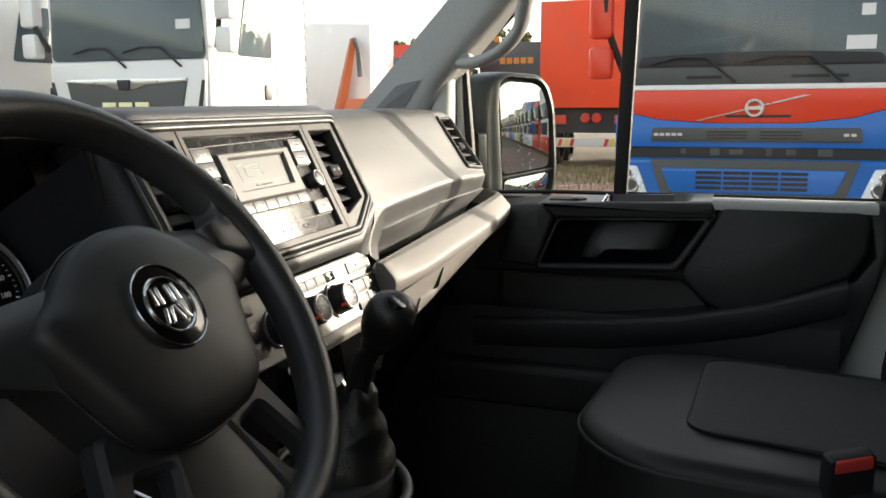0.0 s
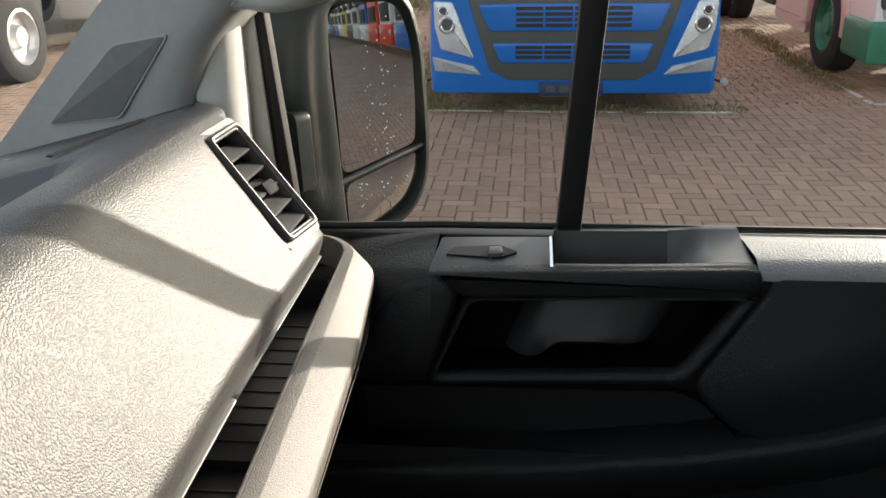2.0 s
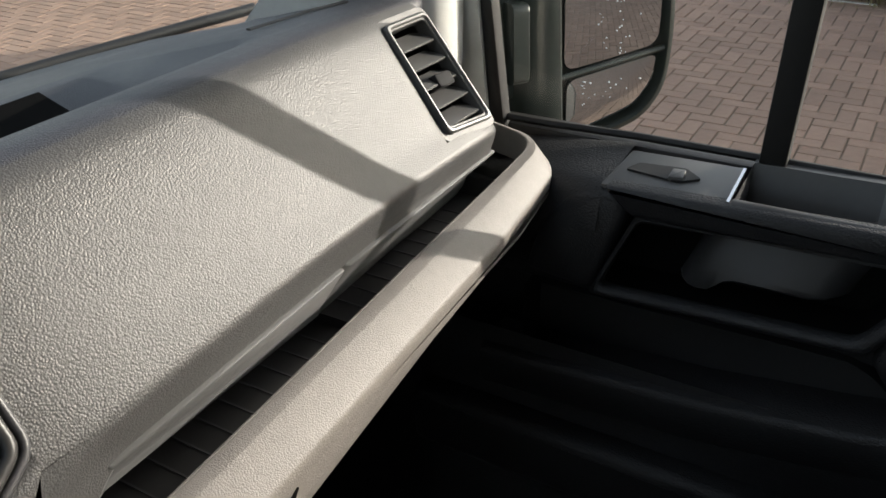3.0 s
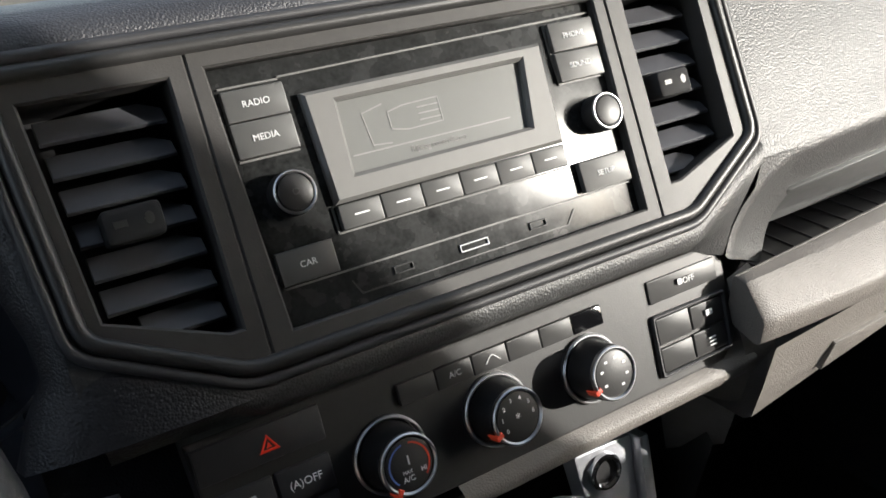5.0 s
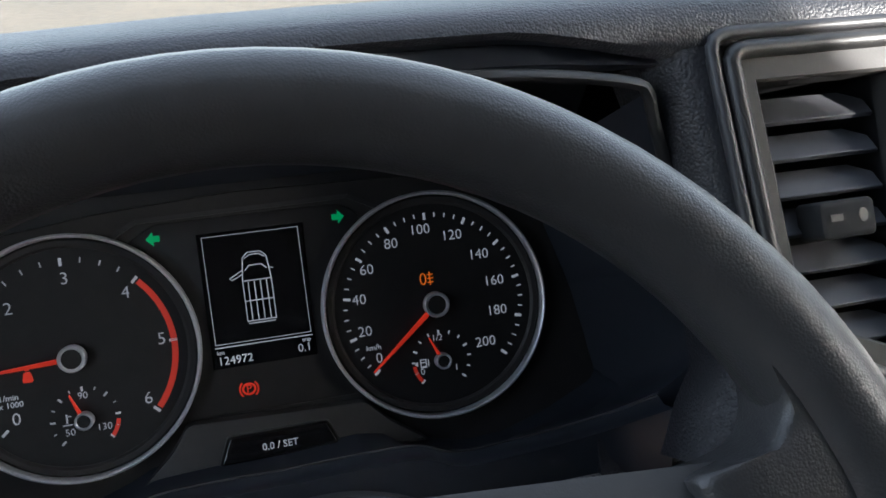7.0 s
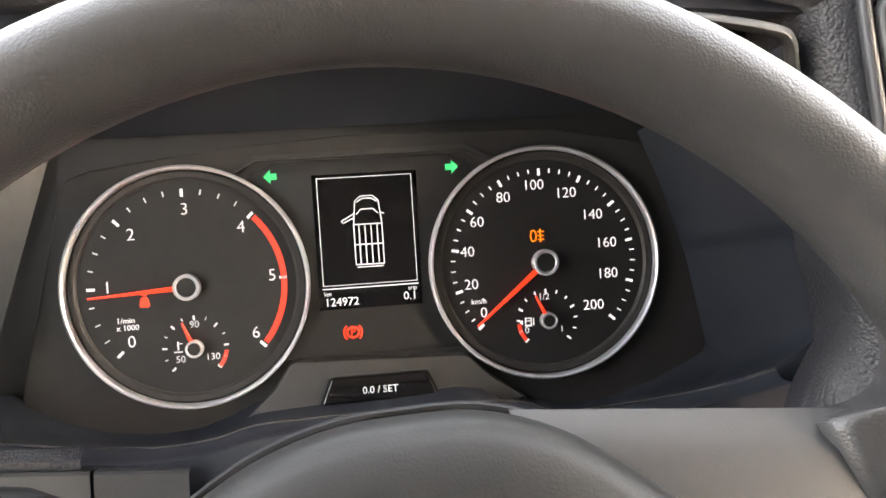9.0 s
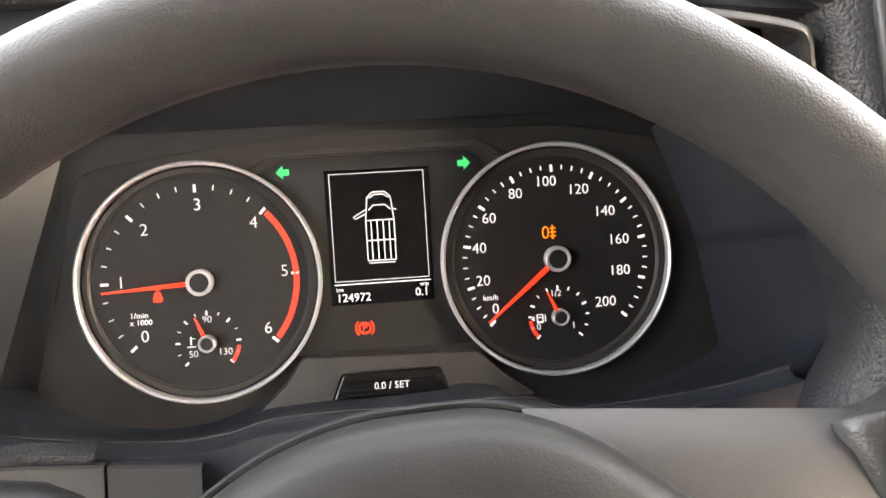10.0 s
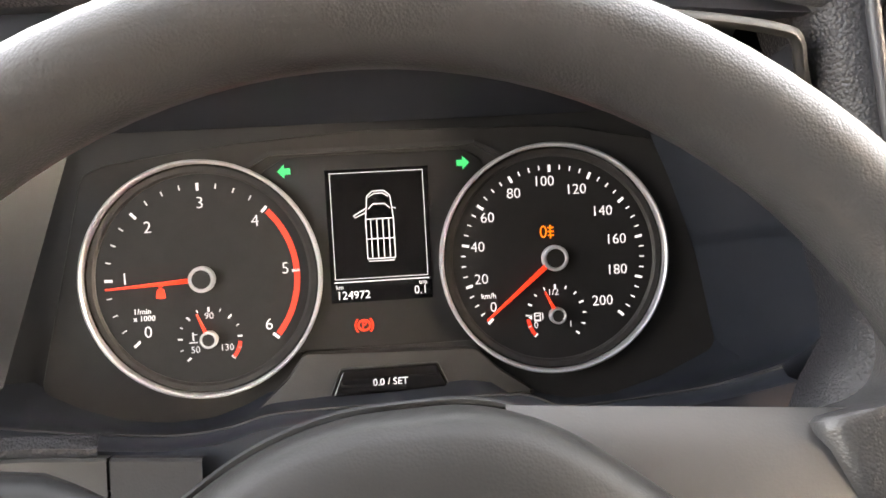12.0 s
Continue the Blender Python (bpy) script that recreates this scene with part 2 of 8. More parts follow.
def disc(cx, cy, r, seg=32, ry=None):
    return [(cx + r * math.cos(2 * math.pi * i / seg), cy + (ry or r) * math.sin(2 * math.pi * i / seg)) for i in range(seg)]


def rings(bm, loops, closed=True, cap=True, cap_first=None):
    """Joins loops of points into a skin."""
    vs = [[bm.verts.new(p) for p in loop] for loop in loops]
    for a, b in zip(vs, vs[1:]):
        k = len(a)
        for i in range(k if closed else k - 1):
            j = (i + 1) % k
            bm.faces.new((a[i], a[j], b[j], b[i]))
    if cap:
        bm.faces.new(vs[-1])
    if cap if cap_first is None else cap_first:
        bm.faces.new(vs[0][::-1])
    return vs


def slab(bm, m, poly, n0, n1, bevel=0.0):
    """A plate on the plane of m from height n0 to n1, with its front edge rounded."""
    poly = ccw(poly)
    lay = [(poly, n0)]
    if bevel:
        lay += [(poly, n1 - bevel), (offset(poly, bevel * 0.3), n1 - bevel * 0.3), (offset(poly, bevel), n1)]
    else:
        lay += [(poly, n1)]
    rings(bm, [[m @ Vector((x, y, n)) for x, y in p] for p, n in lay])
    return bm


def frame_ring(bm, m, outer, inner, n0, n1, bevel=0.0015, deep=None):
    """A raised frame with a hole; deep: how far the hole's wall goes down."""
    outer, inner = ccw(outer), ccw(inner)
    deep = n0 if deep is None else deep
    lay = [(outer, n0), (outer, n1 - bevel), (offset(outer, bevel), n1), (offset(inner, -bevel), n1), (inner, n1 - bevel), (inner, deep)]
    rings(bm, [[m @ Vector((x, y, n)) for x, y in p] for p, n in lay], cap=False)
    return bm


def well(bm, m, poly, n0, n1):
    """A pit: walls from n0 down to n1 and a floor."""
    poly = ccw(poly)
    rings(bm, [[m @ Vector((x, y, n)) for x, y in poly] for n in (n0, n1)], cap=True, cap_first=False)
    return bm


def tube(bm, pts, r, seg=10, closed=False, flat=1.0):
    """A round bar along points; r: one radius or one for each point."""
    pts = [Vector(p) for p in pts]
    k = len(pts)
    up = Vector((0.013, 0.021, 1))
    loops = []
    for i, p in enumerate(pts):
        a = pts[i - 1] if (i or closed) else p
        b = pts[(i + 1) % k] if (i < k - 1 or closed) else p
        d = (b - a).normalized()
        s = d.cross(up)
        s = s.normalized() if s.length > 0.05 else d.cross(Vector((1, 0, 0))).normalized()
        w = s.cross(d)
        rr = r[i] if isinstance(r, (list, tuple)) else r
        loops.append([p + rr * (math.cos(2 * math.pi * j / seg) * s + flat * math.sin(2 * math.pi * j / seg) * w) for j in range(seg)])
    if closed:
        loops.append(loops[0])
        vs = rings(bm, loops, cap=False)
        bmesh.ops.remove_doubles(bm, verts=vs[0] + vs[-1], dist=1e-6)
    else:
        rings(bm, loops)
    return bm


def smooth_path(pts, n=6):
    """Points on a smooth curve through pts."""
    pts = [Vector(p) for p in pts]
    out = []
    for i in range(len(pts) - 1):
        p0, p1, p2, p3 = pts[max(0, i - 1)], pts[i], pts[i + 1], pts[min(len(pts) - 1, i + 2)]
        for j in range(n):
            t = j / n
            out.append(0.5 * ((2 * p1) + (p2 - p0) * t + (2 * p0 - 5 * p1 + 4 * p2 - p3) * t * t + (3 * p1 - p0 - 3 * p2 + p3) * t**3))
    return out + [pts[-1]]


def sheet(bm, rows_, thick=0.0):
    """A skin through rows of points, open at its edges."""
    vs = [[bm.verts.new(p) for p in row] for row in rows_]
    for a, b in zip(vs, vs[1:]):
        for i in range(len(a) - 1):
            bm.faces.new((a[i], a[i + 1], b[i + 1], b[i]))
    if thick:
        bmesh.ops.recalc_face_normals(bm, faces=bm.faces)
        bmesh.ops.solidify(bm, geom=bm.faces[:], thickness=thick)
    return bm


def box(bm, a, b, bevel=0.0):
    """A block between two corners."""
    (x0, y0, z0), (x1, y1, z1) = a, b
    m = Matrix.Translation((0, 0, 0))
    slab(bm, m, [(x0, y0), (x1, y0), (x1, y1), (x0, y1)], min(z0, z1), max(z0, z1), bevel)
    return bm


def B():
    return bmesh.new()


def lettering(parent, text, m, x, y, height, material, n=0.0004, align="CENTER", turn=0.0, name="lettering", thin=0.0):
    """Words in the built-in font as a thin mesh on the plane of m; height: of the capitals."""
    cu = bpy.data.curves.new(name, "FONT")
    cu.body = text
    cu.size = height / 0.7
    cu.align_x, cu.align_y = align, "CENTER"
    cu.extrude = 0.0002
    cu.offset = thin * cu.size
    cu.resolution_u = 3
    ob = bpy.data.objects.new(name, cu)
    scene.collection.objects.link(ob)
    bpy.context.view_layer.update()
    me = bpy.data.meshes.new_from_object(ob.evaluated_get(bpy.context.evaluated_depsgraph_get()))
    bpy.data.objects.remove(ob)
    bpy.data.curves.remove(cu)
    me.transform(m @ Matrix.Translation((x, y, n)) @ Matrix.Rotation(turn, 4, "Z"))
    bm = B()
    bm.from_mesh(me)
    bpy.data.meshes.remove(me)
    return part(name, bm, material, parent, smooth=0)


def inward(ob, eye=(0, -0.4, 1.7)):
    """Turns a pane's faces towards the cab and lets the daylight through."""
    me = ob.data
    bm = B()
    bm.from_mesh(me)
    for f in bm.faces:
        if f.normal.dot(Vector(eye) - f.calc_center_median()) < 0:
            f.normal_flip()
    bm.to_mesh(me)
    bm.free()
    ob.visible_shadow = False
    return ob

# ---- the cab ----
RAD = axes((0, 0.012, 1.52), (1, 0, 0), (0, 0.504, 1))  # face of the centre stack
CLI = axes((0, -0.022, 1.40), (1, 0, 0), (0, 0.40, 1))  # face of the climate panel
CLU = axes((0, 0.1075, 1.4575), (1, 0, 0), (0, 0.43, 1))  # face of the dials
WHE = axes((-0.411, -0.138, 1.4735), (1, 0, 0), (0, 0.5716, 0.8205))  # plane of the wheel
DOR = axes((0.835, 0, 0), (0, -1, 0), (0, 0, 1))  # inner face of the passenger door


def front_edge(x):
    """How far the dash top reaches towards the seats: a little further at the driver's end."""
    return 0.049 - 0.2 * min(0.12, max(0.0, -0.40 - x))


def arch(x):
    """How far the front edge of the pad is arched up over the dials, 0 to 1."""
    t = min(1, max(0, (-0.222 - x) / 0.085)) * min(1, max(0, (x + 0.70) / 0.08))
    return t * t * (3 - 2 * t)


def dash_top():
    bm = B()
    xs = [-0.93, -0.8, -0.7, -0.6, -0.5, -0.42, -0.36, -0.335, -0.315, -0.30, -0.285, -0.27, -0.255, -0.24, -0.23, -0.22, -0.15, 0.0, 0.15, 0.229, 0.247, 0.32, 0.45, 0.52, 0.56, 0.6, 0.72, 0.78, 0.80, 0.813, 0.822]
    rows_ = []
    for x in xs:
        y = front_edge(x)
        a_ = arch(x)
        lift = 0.0
        droop = 0.012 * max(0, (x - 0.5) / 0.36) ** 2
        tr = min(1, max(0, (x - 0.0) / 0.08)) * min(1, max(0, (0.60 - x) / 0.08))
        prof = [(y + 0.004, 1.588 + 0.014 * a_), (y, 1.594 + 0.0115 * a_), (y + 0.002, 1.602 + 0.007 * a_), (y + 0.008, 1.609 + 0.003 * a_), (y + 0.020, 1.613), (max(y + 0.045, 0.070), 1.613), (0.108, 1.606), (0.118, 1.602 - 0.028 * tr), (0.135, 1.598 - 0.060 * tr), (0.24, 1.570 - 0.045 * tr), (0.31, 1.552 - 0.004 * tr), (0.325, 1.549), (0.345, 1.542), (0.45, 1.517), (0.56, 1.490)]
        # beside the passenger fascia the pad begins flush behind its crest
        k = min(1, max(0, (x - 0.230) / 0.016))
        low = [(0.068, 1.588), (0.0672, 1.5972), (0.0690, 1.6008), (0.073, 1.6038), (0.081, 1.6060), (0.095, 1.6060), (0.108, 1.603)]
        prof = [(a + (c - a) * k, b + (d - b) * k) for (a, b), (c, d) in zip(prof, low)] + prof[7:]
        back = 0.045 * max(0, (x - 0.785) / 0.037) ** 2
        rows_.append([(x, max(py, min(0.11, py + back)), pz + lift - droop) for py, pz in prof])
    sheet(bm, rows_)
    return bm


dash = thing("dashboard", (0, 0.2, 1.3), "dark grained plastic van dashboard with taupe lower trim", "dashboard")
part("top_pad", dash_top(), TOPPAD, dash, "dark blue-grey grained top pad", 50)

bm = B()
sheet(bm, [[(x, 0.1195, 1.577), (x, 0.136, 1.542), (x, 0.24, 1.529), (x, 0.309, 1.5505)] for x in (0.09, 0.3, 0.51)])
# the slot's deep shade is painted in, darker than its plastic
part("defroster_trough", bm, VOID, dash, "defroster trough with its deep shade put into the colour", 60)
for x0, x1 in ((0.13, 0.20), (0.27, 0.33), (0.43, 0.49)):
    bm = B()
    slab(bm, axes((0, 0.180, 1.537), (1, 0, 0), (0, 1, -0.12)), rounded([(x0, -0.018), (x1, -0.018), (x1 - 0.02, 0.012), (x0 + 0.005, 0.012)], 0.006), 0.0, 0.008, 0.003)
    part("trough_bridge", bm, SMOOTH, dash)

# passenger fascia: a bulged grained panel over an open tray
bm = B()
PROF = [(0.0700, 1.6020), (0.063, 1.597), (0.0555, 1.588), (0.042, 1.566), (0.024, 1.538), (0.004, 1.506), (-0.0072, 1.490), (-0.0140, 1.4828), (-0.0168, 1.4785), (-0.0164, 1.4740), (-0.0146, 1.4670), (-0.0122, 1.4600), (-0.0094, 1.4520), (-0.0068, 1.4440)]
rows_ = []
for x in [0.234, 0.242, 0.252, 0.275, 0.32, 0.40, 0.50, 0.60, 0.704, 0.76, 0.786, 0.793, 0.799, 0.8035, 0.806]:
    near = max(0, (0.275 - x) / 0.041)
    far = max(0, (x - 0.786) / 0.020)
    droop = 0.012 * max(0, (x - 0.5) / 0.36) ** 2
    slant = 0.014 if x > 0.78 else 0.0
    rows_.append([(x - slant * min(1, max(0, (z - 1.486) / 0.1)), y + 0.004 * near * (1 - (z - 1.42) / 0.2) + 0.06 * far**2.6, z - droop - 0.012 * min(1, max(0, (0.55 - x) / 0.27)) * min(1, max(0, (1.506 - z) / 0.0275))) for y, z in PROF])
wide = [r for r in rows_ if 0.27 < r[-1][0] < 0.706]
cut = [r for r in rows_ if 0.699 <= r[-1][0] < 0.787]
sheet(bm, wide)
sheet(bm, [r[:9] for r in rows_ if r[-1][0] < 0.276])
sheet(bm, [r[:3] for r in cut])
sheet(bm, [r[6:] for r in cut])
sheet(bm, [r for r in rows_ if r[-1][0] > 0.785])
bmesh.ops.remove_doubles(bm, verts=bm.verts[:], dist=1e-5)
part("passenger_fascia", bm, GRAIN, dash, "grained grey fascia panel above the tray", 60)

# rounded corner where the fascia's lower edge turns down beside the stack, and its underside
LEG = [Vector(p) for p in ((0.300, -0.0168, 1.4785), (0.282, -0.0168, 1.4780), (0.266, -0.0170, 1.4740), (0.250, -0.0175, 1.4660), (0.235, -0.0180, 1.4545), (0.222, -0.0188, 1.4410), (0.213, -0.0200, 1.4270), (0.208, -0.0220, 1.4160), (0.205, -0.0240, 1.4080))]
for k, p in enumerate(LEG):
    p.z -= 0.0115 * (1 - k / 8)
LEGIN = [Vector(p) for p in ((0.312, -0.0068, 1.4330), (0.304, -0.0068, 1.4325), (0.295, -0.0068, 1.4300), (0.286, -0.0070, 1.4255), (0.277, -0.0075, 1.4190), (0.269, -0.0080, 1.4115), (0.262, -0.0110, 1.4020), (0.256, -0.0150, 1.3940), (0.250, -0.0190, 1.3860))]
bm = B()
sheet(bm, [[a, a.lerp(b, 0.06) + Vector((-0.001, -0.0015, -0.001)), a.lerp(b, 0.2) + Vector((-0.001, -0.001, -0.001)), a.lerp(b, 0.5), b] for a, b in zip(LEG, LEGIN)])
bm.faces.new([bm.verts.new(p) for p in [Vector((0.240, -0.0158, 1.4680))] + LEG[1:5] + [Vector((0.2400, -0.0165, 1.4660))]])
part("stack_cheek", bm, GRAIN, dash, smooth=50)

# tray: floor in two levels, back rail, end cup recess
bm = B()
box(bm, (0.215, -0.022, 1.355), (0.535, 0.056, 1.372))
box(bm, (0.535, -0.022, 1.362), (0.80, 0.056, 1.382))
part("tray_floor", bm, BLACK, dash, "black tray floor")
for i in range(22):
    x = 0.24 + 0.0245 * i
    z = 1.3722 if x < 0.53 else 1.3822
    if abs(x - 0.535) > 0.008:
        part("tray_rib", box(B(), (x, -0.019, z - 0.002), (x + 0.0016, 0.042, z + 0.0012)), SMOOTH, dash, smooth=0)
bm = B()
for x0, x1, dz0, dz1, dy in ((0.286, 0.531, 0.0, 0.0005, 0.0), (0.536, 0.80, -0.003, 0.010, 0.005)):
    ends = [(x0, dz0), ((x0 + x1) / 2, (dz0 + dz1) / 2), (x1 - 0.004, dz1)]
    rows_ = [[(x, py, pz - 0.011 * min(1, max(0, (0.55 - x) / 0.27))) for py, pz in ((-0.0040, 1.4440), (-0.0096, 1.4436), (-0.0106, 1.4424), (-0.0102, 1.4408))] + [ (x, 0.0165 + dy, 1.3990 + dz), (x, 0.0195 + dy, 1.3950 + dz), (x, 0.0212 + dy, 1.3905 + dz), (x, 0.0225 + dy, 1.3860 + dz), (x, 0.0440, 1.3700)] for x, dz in ends]
    rows_.append([(x1, y + 0.006, z - 0.004) for x, y, z in rows_[-1]])
    rows_.insert(0, [(x0 - 0.006, max(y, -0.004), z) for x, y, z in rows_[0]])
    sheet(bm, rows_)
sheet(bm, [[b, b + Vector((0.003, 0.003, -0.003)), b + Vector((0.005, 0.020, -0.008)), b + Vector((0.004, 0.032, -0.045))] for a, b in zip(LEG[2:], LEGIN[2:])])
part("tray_rail", bm, RAILMAT, dash, "satin grey rail at the back of the tray", 50)
bm = B()
well(bm, Matrix.Translation((0, 0, 0)), rect(0.848, 0.040, 0.094, 0.120, 0.02), 1.405, 1.372)
part("cup_recess", bm, BLACK, dash)
bm = B()
tube(bm, [(0.845 + 0.036 * math.cos(a), 0.030 + 0.036 * math.sin(a), 1.382) for a in np.linspace(0, 2 * math.pi, 28, endpoint=False)], 0.003, 6, closed=True)
part("cup_ring", bm, SMOOTH, dash)


# taupe lip in front of the tray, curving round at the door end, with the glovebox below
def lip_row(x, y, z, inx, iny, spread=1.0):
    """One section of the lip; (inx, iny) points outwards."""
    prof = [(-0.004, -0.034), (-0.001, -0.0040), (-0.0004, -0.0006), (0.0004, 0.0003), (0.0022, 0.0004), (0.0027, -0.0005), (0.0032, 0.0003), (0.0150, -0.0008), (0.0166, -0.0018), (0.0400, -0.0210), (0.0418, -0.0236), (0.0424, -0.0272), (0.0414, -0.0385), (0.0398, -0.0410), (0.034, -0.042)]
    return [(x + inx * a * spread, y + iny * a * spread, z + b) for a, b in prof]


bm = B()
rows_ = []
for x in (0.205, 0.215, 0.23, 0.25, 0.28, 0.32, 0.40, 0.52, 0.62, 0.70, 0.76, 0.80, 0.82, 0.835, 0.842):
    spread = 0.70 + 0.30 * min(1, (x - 0.205) / 0.10) ** 0.9 - 0.2 * max(0, (x - 0.70) / 0.142)
    k = (x - 0.22) / 0.62
    rows_.append(lip_row(x, -0.034 + 0.013 * min(1, max(0, k) / 0.8), 1.398 + 0.023 * k + 0.004 * max(0, (x - 0.70) / 0.142) ** 2, 0, -1, spread))
for k in range(1, 13):
    a = radians(7.5 * k)
    rows_.append(lip_row(0.845 + 0.036 * math.sin(a), 0.011 - 0.032 * math.cos(a), 1.4255 + 0.006 * k / 12, math.sin(a), -math.cos(a), 0.8 - 0.4 * math.sin(a)))
rows_.append(lip_row(0.881, 0.09, 1.447, 1, 0, 0.4))
rows_.insert(0, [(0.2035, y * 0.97 - 0.001, z - 0.0008) for _, y, z in rows_[0]])
bm.faces.new([bm.verts.new(p) for p in rows_[0]])
sheet(bm, rows_)
part("tray_lip", bm, TAUPE, dash, "taupe grained lip along the tray", 28)
bm = B()
rows_ = []
for x in (0.205, 0.30, 0.45, 0.60, 0.75, 0.85, 0.90):
    t = (x - 0.205) / 0.695
    zt = 1.356 + 0.026 * t
    zb = min(1.290 + 0.0965 * t, zt - 0.006)
    bend = 0.012 * t + 0.04 * max(0, (x - 0.8) / 0.1) ** 2
    rows_.append([(x, -0.0735 + bend, zt + 0.003), (x, -0.0728 + bend, zt - 0.002), (x, -0.068 + bend, (zt + zb) / 2), (x, -0.0625 + bend, zb + 0.005), (x, -0.056 + bend, zb), (x, 0.06 + bend, zb - 0.01)])
sheet(bm, rows_)
part("glovebox_front", bm, TAUPE, dash, "taupe glovebox front", 60)
bm = B()
LAT = axes((0.342, -0.0685, 1.343), (1, 0.018, 0.04), (0, -0.15, 1))
well(bm, LAT, [(0.004, -0.012), (0.022, -0.012), (0.036, 0.016)], 0.0012, -0.012)
latch = part("latch_recess", bm, BLACK, dash, "dark latch recess")
bm = B()
slab(bm, LAT, [(-0.070, -0.030), (0.010, -0.022), (0.018, -0.014), (0.000, -0.010), (-0.062, -0.008)], -0.004, 0.0018, 0.0012)
part("latch_flap", bm, TAUPE, dash)

# lower dash, footwell and tunnel
bm = B()
sheet(bm, [[(x, 0.06, 1.30), (x, 0.10, 1.15), (x, 0.22, 1.0), (x, 0.40, 0.70)] for x in (-0.93, 0.0, 0.88)])
part("lower_dash", bm, BLACK, dash, smooth=60)
bm = B()
box(bm, (-0.16, -0.03, 1.02), (0.15, 0.12, 1.14), 0.02)
part("console_body", bm, SMOOTH, dash)

# ---- centre stack ----
LV_IN = [(-0.187, -0.036), (-0.1345, -0.058), (-0.128, -0.058), (-0.128, 0.065), (-0.194, 0.065)]
LV_OUT = [(-0.197, -0.042), (-0.130, -0.078), (-0.118, -0.078), (-0.118, 0.079), (-0.206, 0.079)]
RD_IN = [(-0.1045, -0.066), (0.131, -0.066), (0.133, 0.067), (-0.1095, 0.067)]
RD_OUT = [(-0.118, -0.078), (0.1425, -0.078), (0.1425, 0.079), (-0.118, 0.079)]
RV_IN = [(0.157, -0.055), (0.165, -0.055), (0.219, -0.038), (0.219, 0.065), (0.157, 0.065)]
RV_OUT = [(0.1425, -0.078), (0.168, -0.078), (0.236, -0.040), (0.234, 0.079), (0.1425, 0.079)]
stack = thing("centre_stack", (0, 0.012, 1.45), "dark satin centre stack bezel around radio and vents", "centre console")
for o, i in ((LV_OUT, LV_IN), (RD_OUT, RD_IN), (RV_OUT, RV_IN)):
    bm = frame_ring(B(), RAD, o, i, -0.002, 0.002, 0.0012, -0.012)
    part("bezel", bm, STACKSATIN, stack, smooth=20)
ALL = [(-0.130, -0.078), (0.168, -0.078), (0.236, -0.040), (0.234, 0.079), (-0.206, 0.079), (-0.197, -0.042)]
bm = B()
tube(bm, [RAD @ Vector((x, y, 0.002)) for x, y in rounded(ALL, 0.008, 4)], 0.0042, 8, closed=True)
part("piping", bm, SATIN, stack, smooth=60)
bm = B()
tube(bm, [RAD @ Vector((x, y, 0.0015)) for x, y in rounded(offset(ccw(ALL), -0.0075), 0.010, 4)], 0.003, 8, closed=True)
part("outer_piping", bm, SMOOTH, stack, smooth=60)
# grained body under the bezel: rolls down to the climate panel
bm = B()
low = [(-0.206, -0.043), (-0.131, -0.084), (0.170, -0.084)]
rows_ = []
for k, (x, v) in enumerate(low):
    e = RAD @ Vector((x, v, -0.001))
    c = CLI @ Vector((x * 0.97, 0.017, 0.0))
    rows_.append([e, e + Vector((0, -0.004, -0.004)), e + Vector((0, -0.006, -0.012)), e.lerp(c, 0.55) + Vector((0, -0.006, -0.004)), e.lerp(c, 0.85) + Vector((0, 0.0, 0.0)), c + Vector((0, 0.006, 0))])
rows_.append([RAD @ Vector((0.243, -0.043, -0.001)), Vector((0.2430, -0.0135, 1.4765)), Vector((0.2420, -0.0166, 1.4695)), Vector((0.2220, -0.0186, 1.4405)), Vector((0.2125, -0.0198, 1.4265)), Vector((0.2050, -0.0225, 1.4080))])
fine_rows = []
for a, b in zip(rows_, rows_[1:]):
    fine_rows += [[p.lerp(q, t) for p, q in zip(a, b)] for t in (0, 0.34, 0.67)]
sheet(bm, fine_rows + [rows_[-1]])
part("stack_chin", bm, GRAIN, stack, "grained roll below the bezel", 70)
# strip between the dials and the left vent
bm = B()
rows_ = []
for v, xr, xl in ((0.082, -0.206, -0.237), (0.04, -0.203, -0.2265), (0.0, -0.200, -0.2235), (-0.015, -0.199, -0.2225), (-0.036, -0.197, -0.2175), (-0.054, -0.178, -0.2165), (-0.070, -0.150, -0.226), (-0.092, -0.120, -0.235)):
    rows_.append([RAD @ Vector((xr + (xl - xr) * d, v, n)) for d, n in ((0.0, -0.001), (0.3, 0.001), (0.6, -0.001), (0.82, -0.007), (1.0, -0.018), (1.03, -0.045))])
sheet(bm, rows_)
part("stack_strip", bm, STRIP, stack, smooth=60)


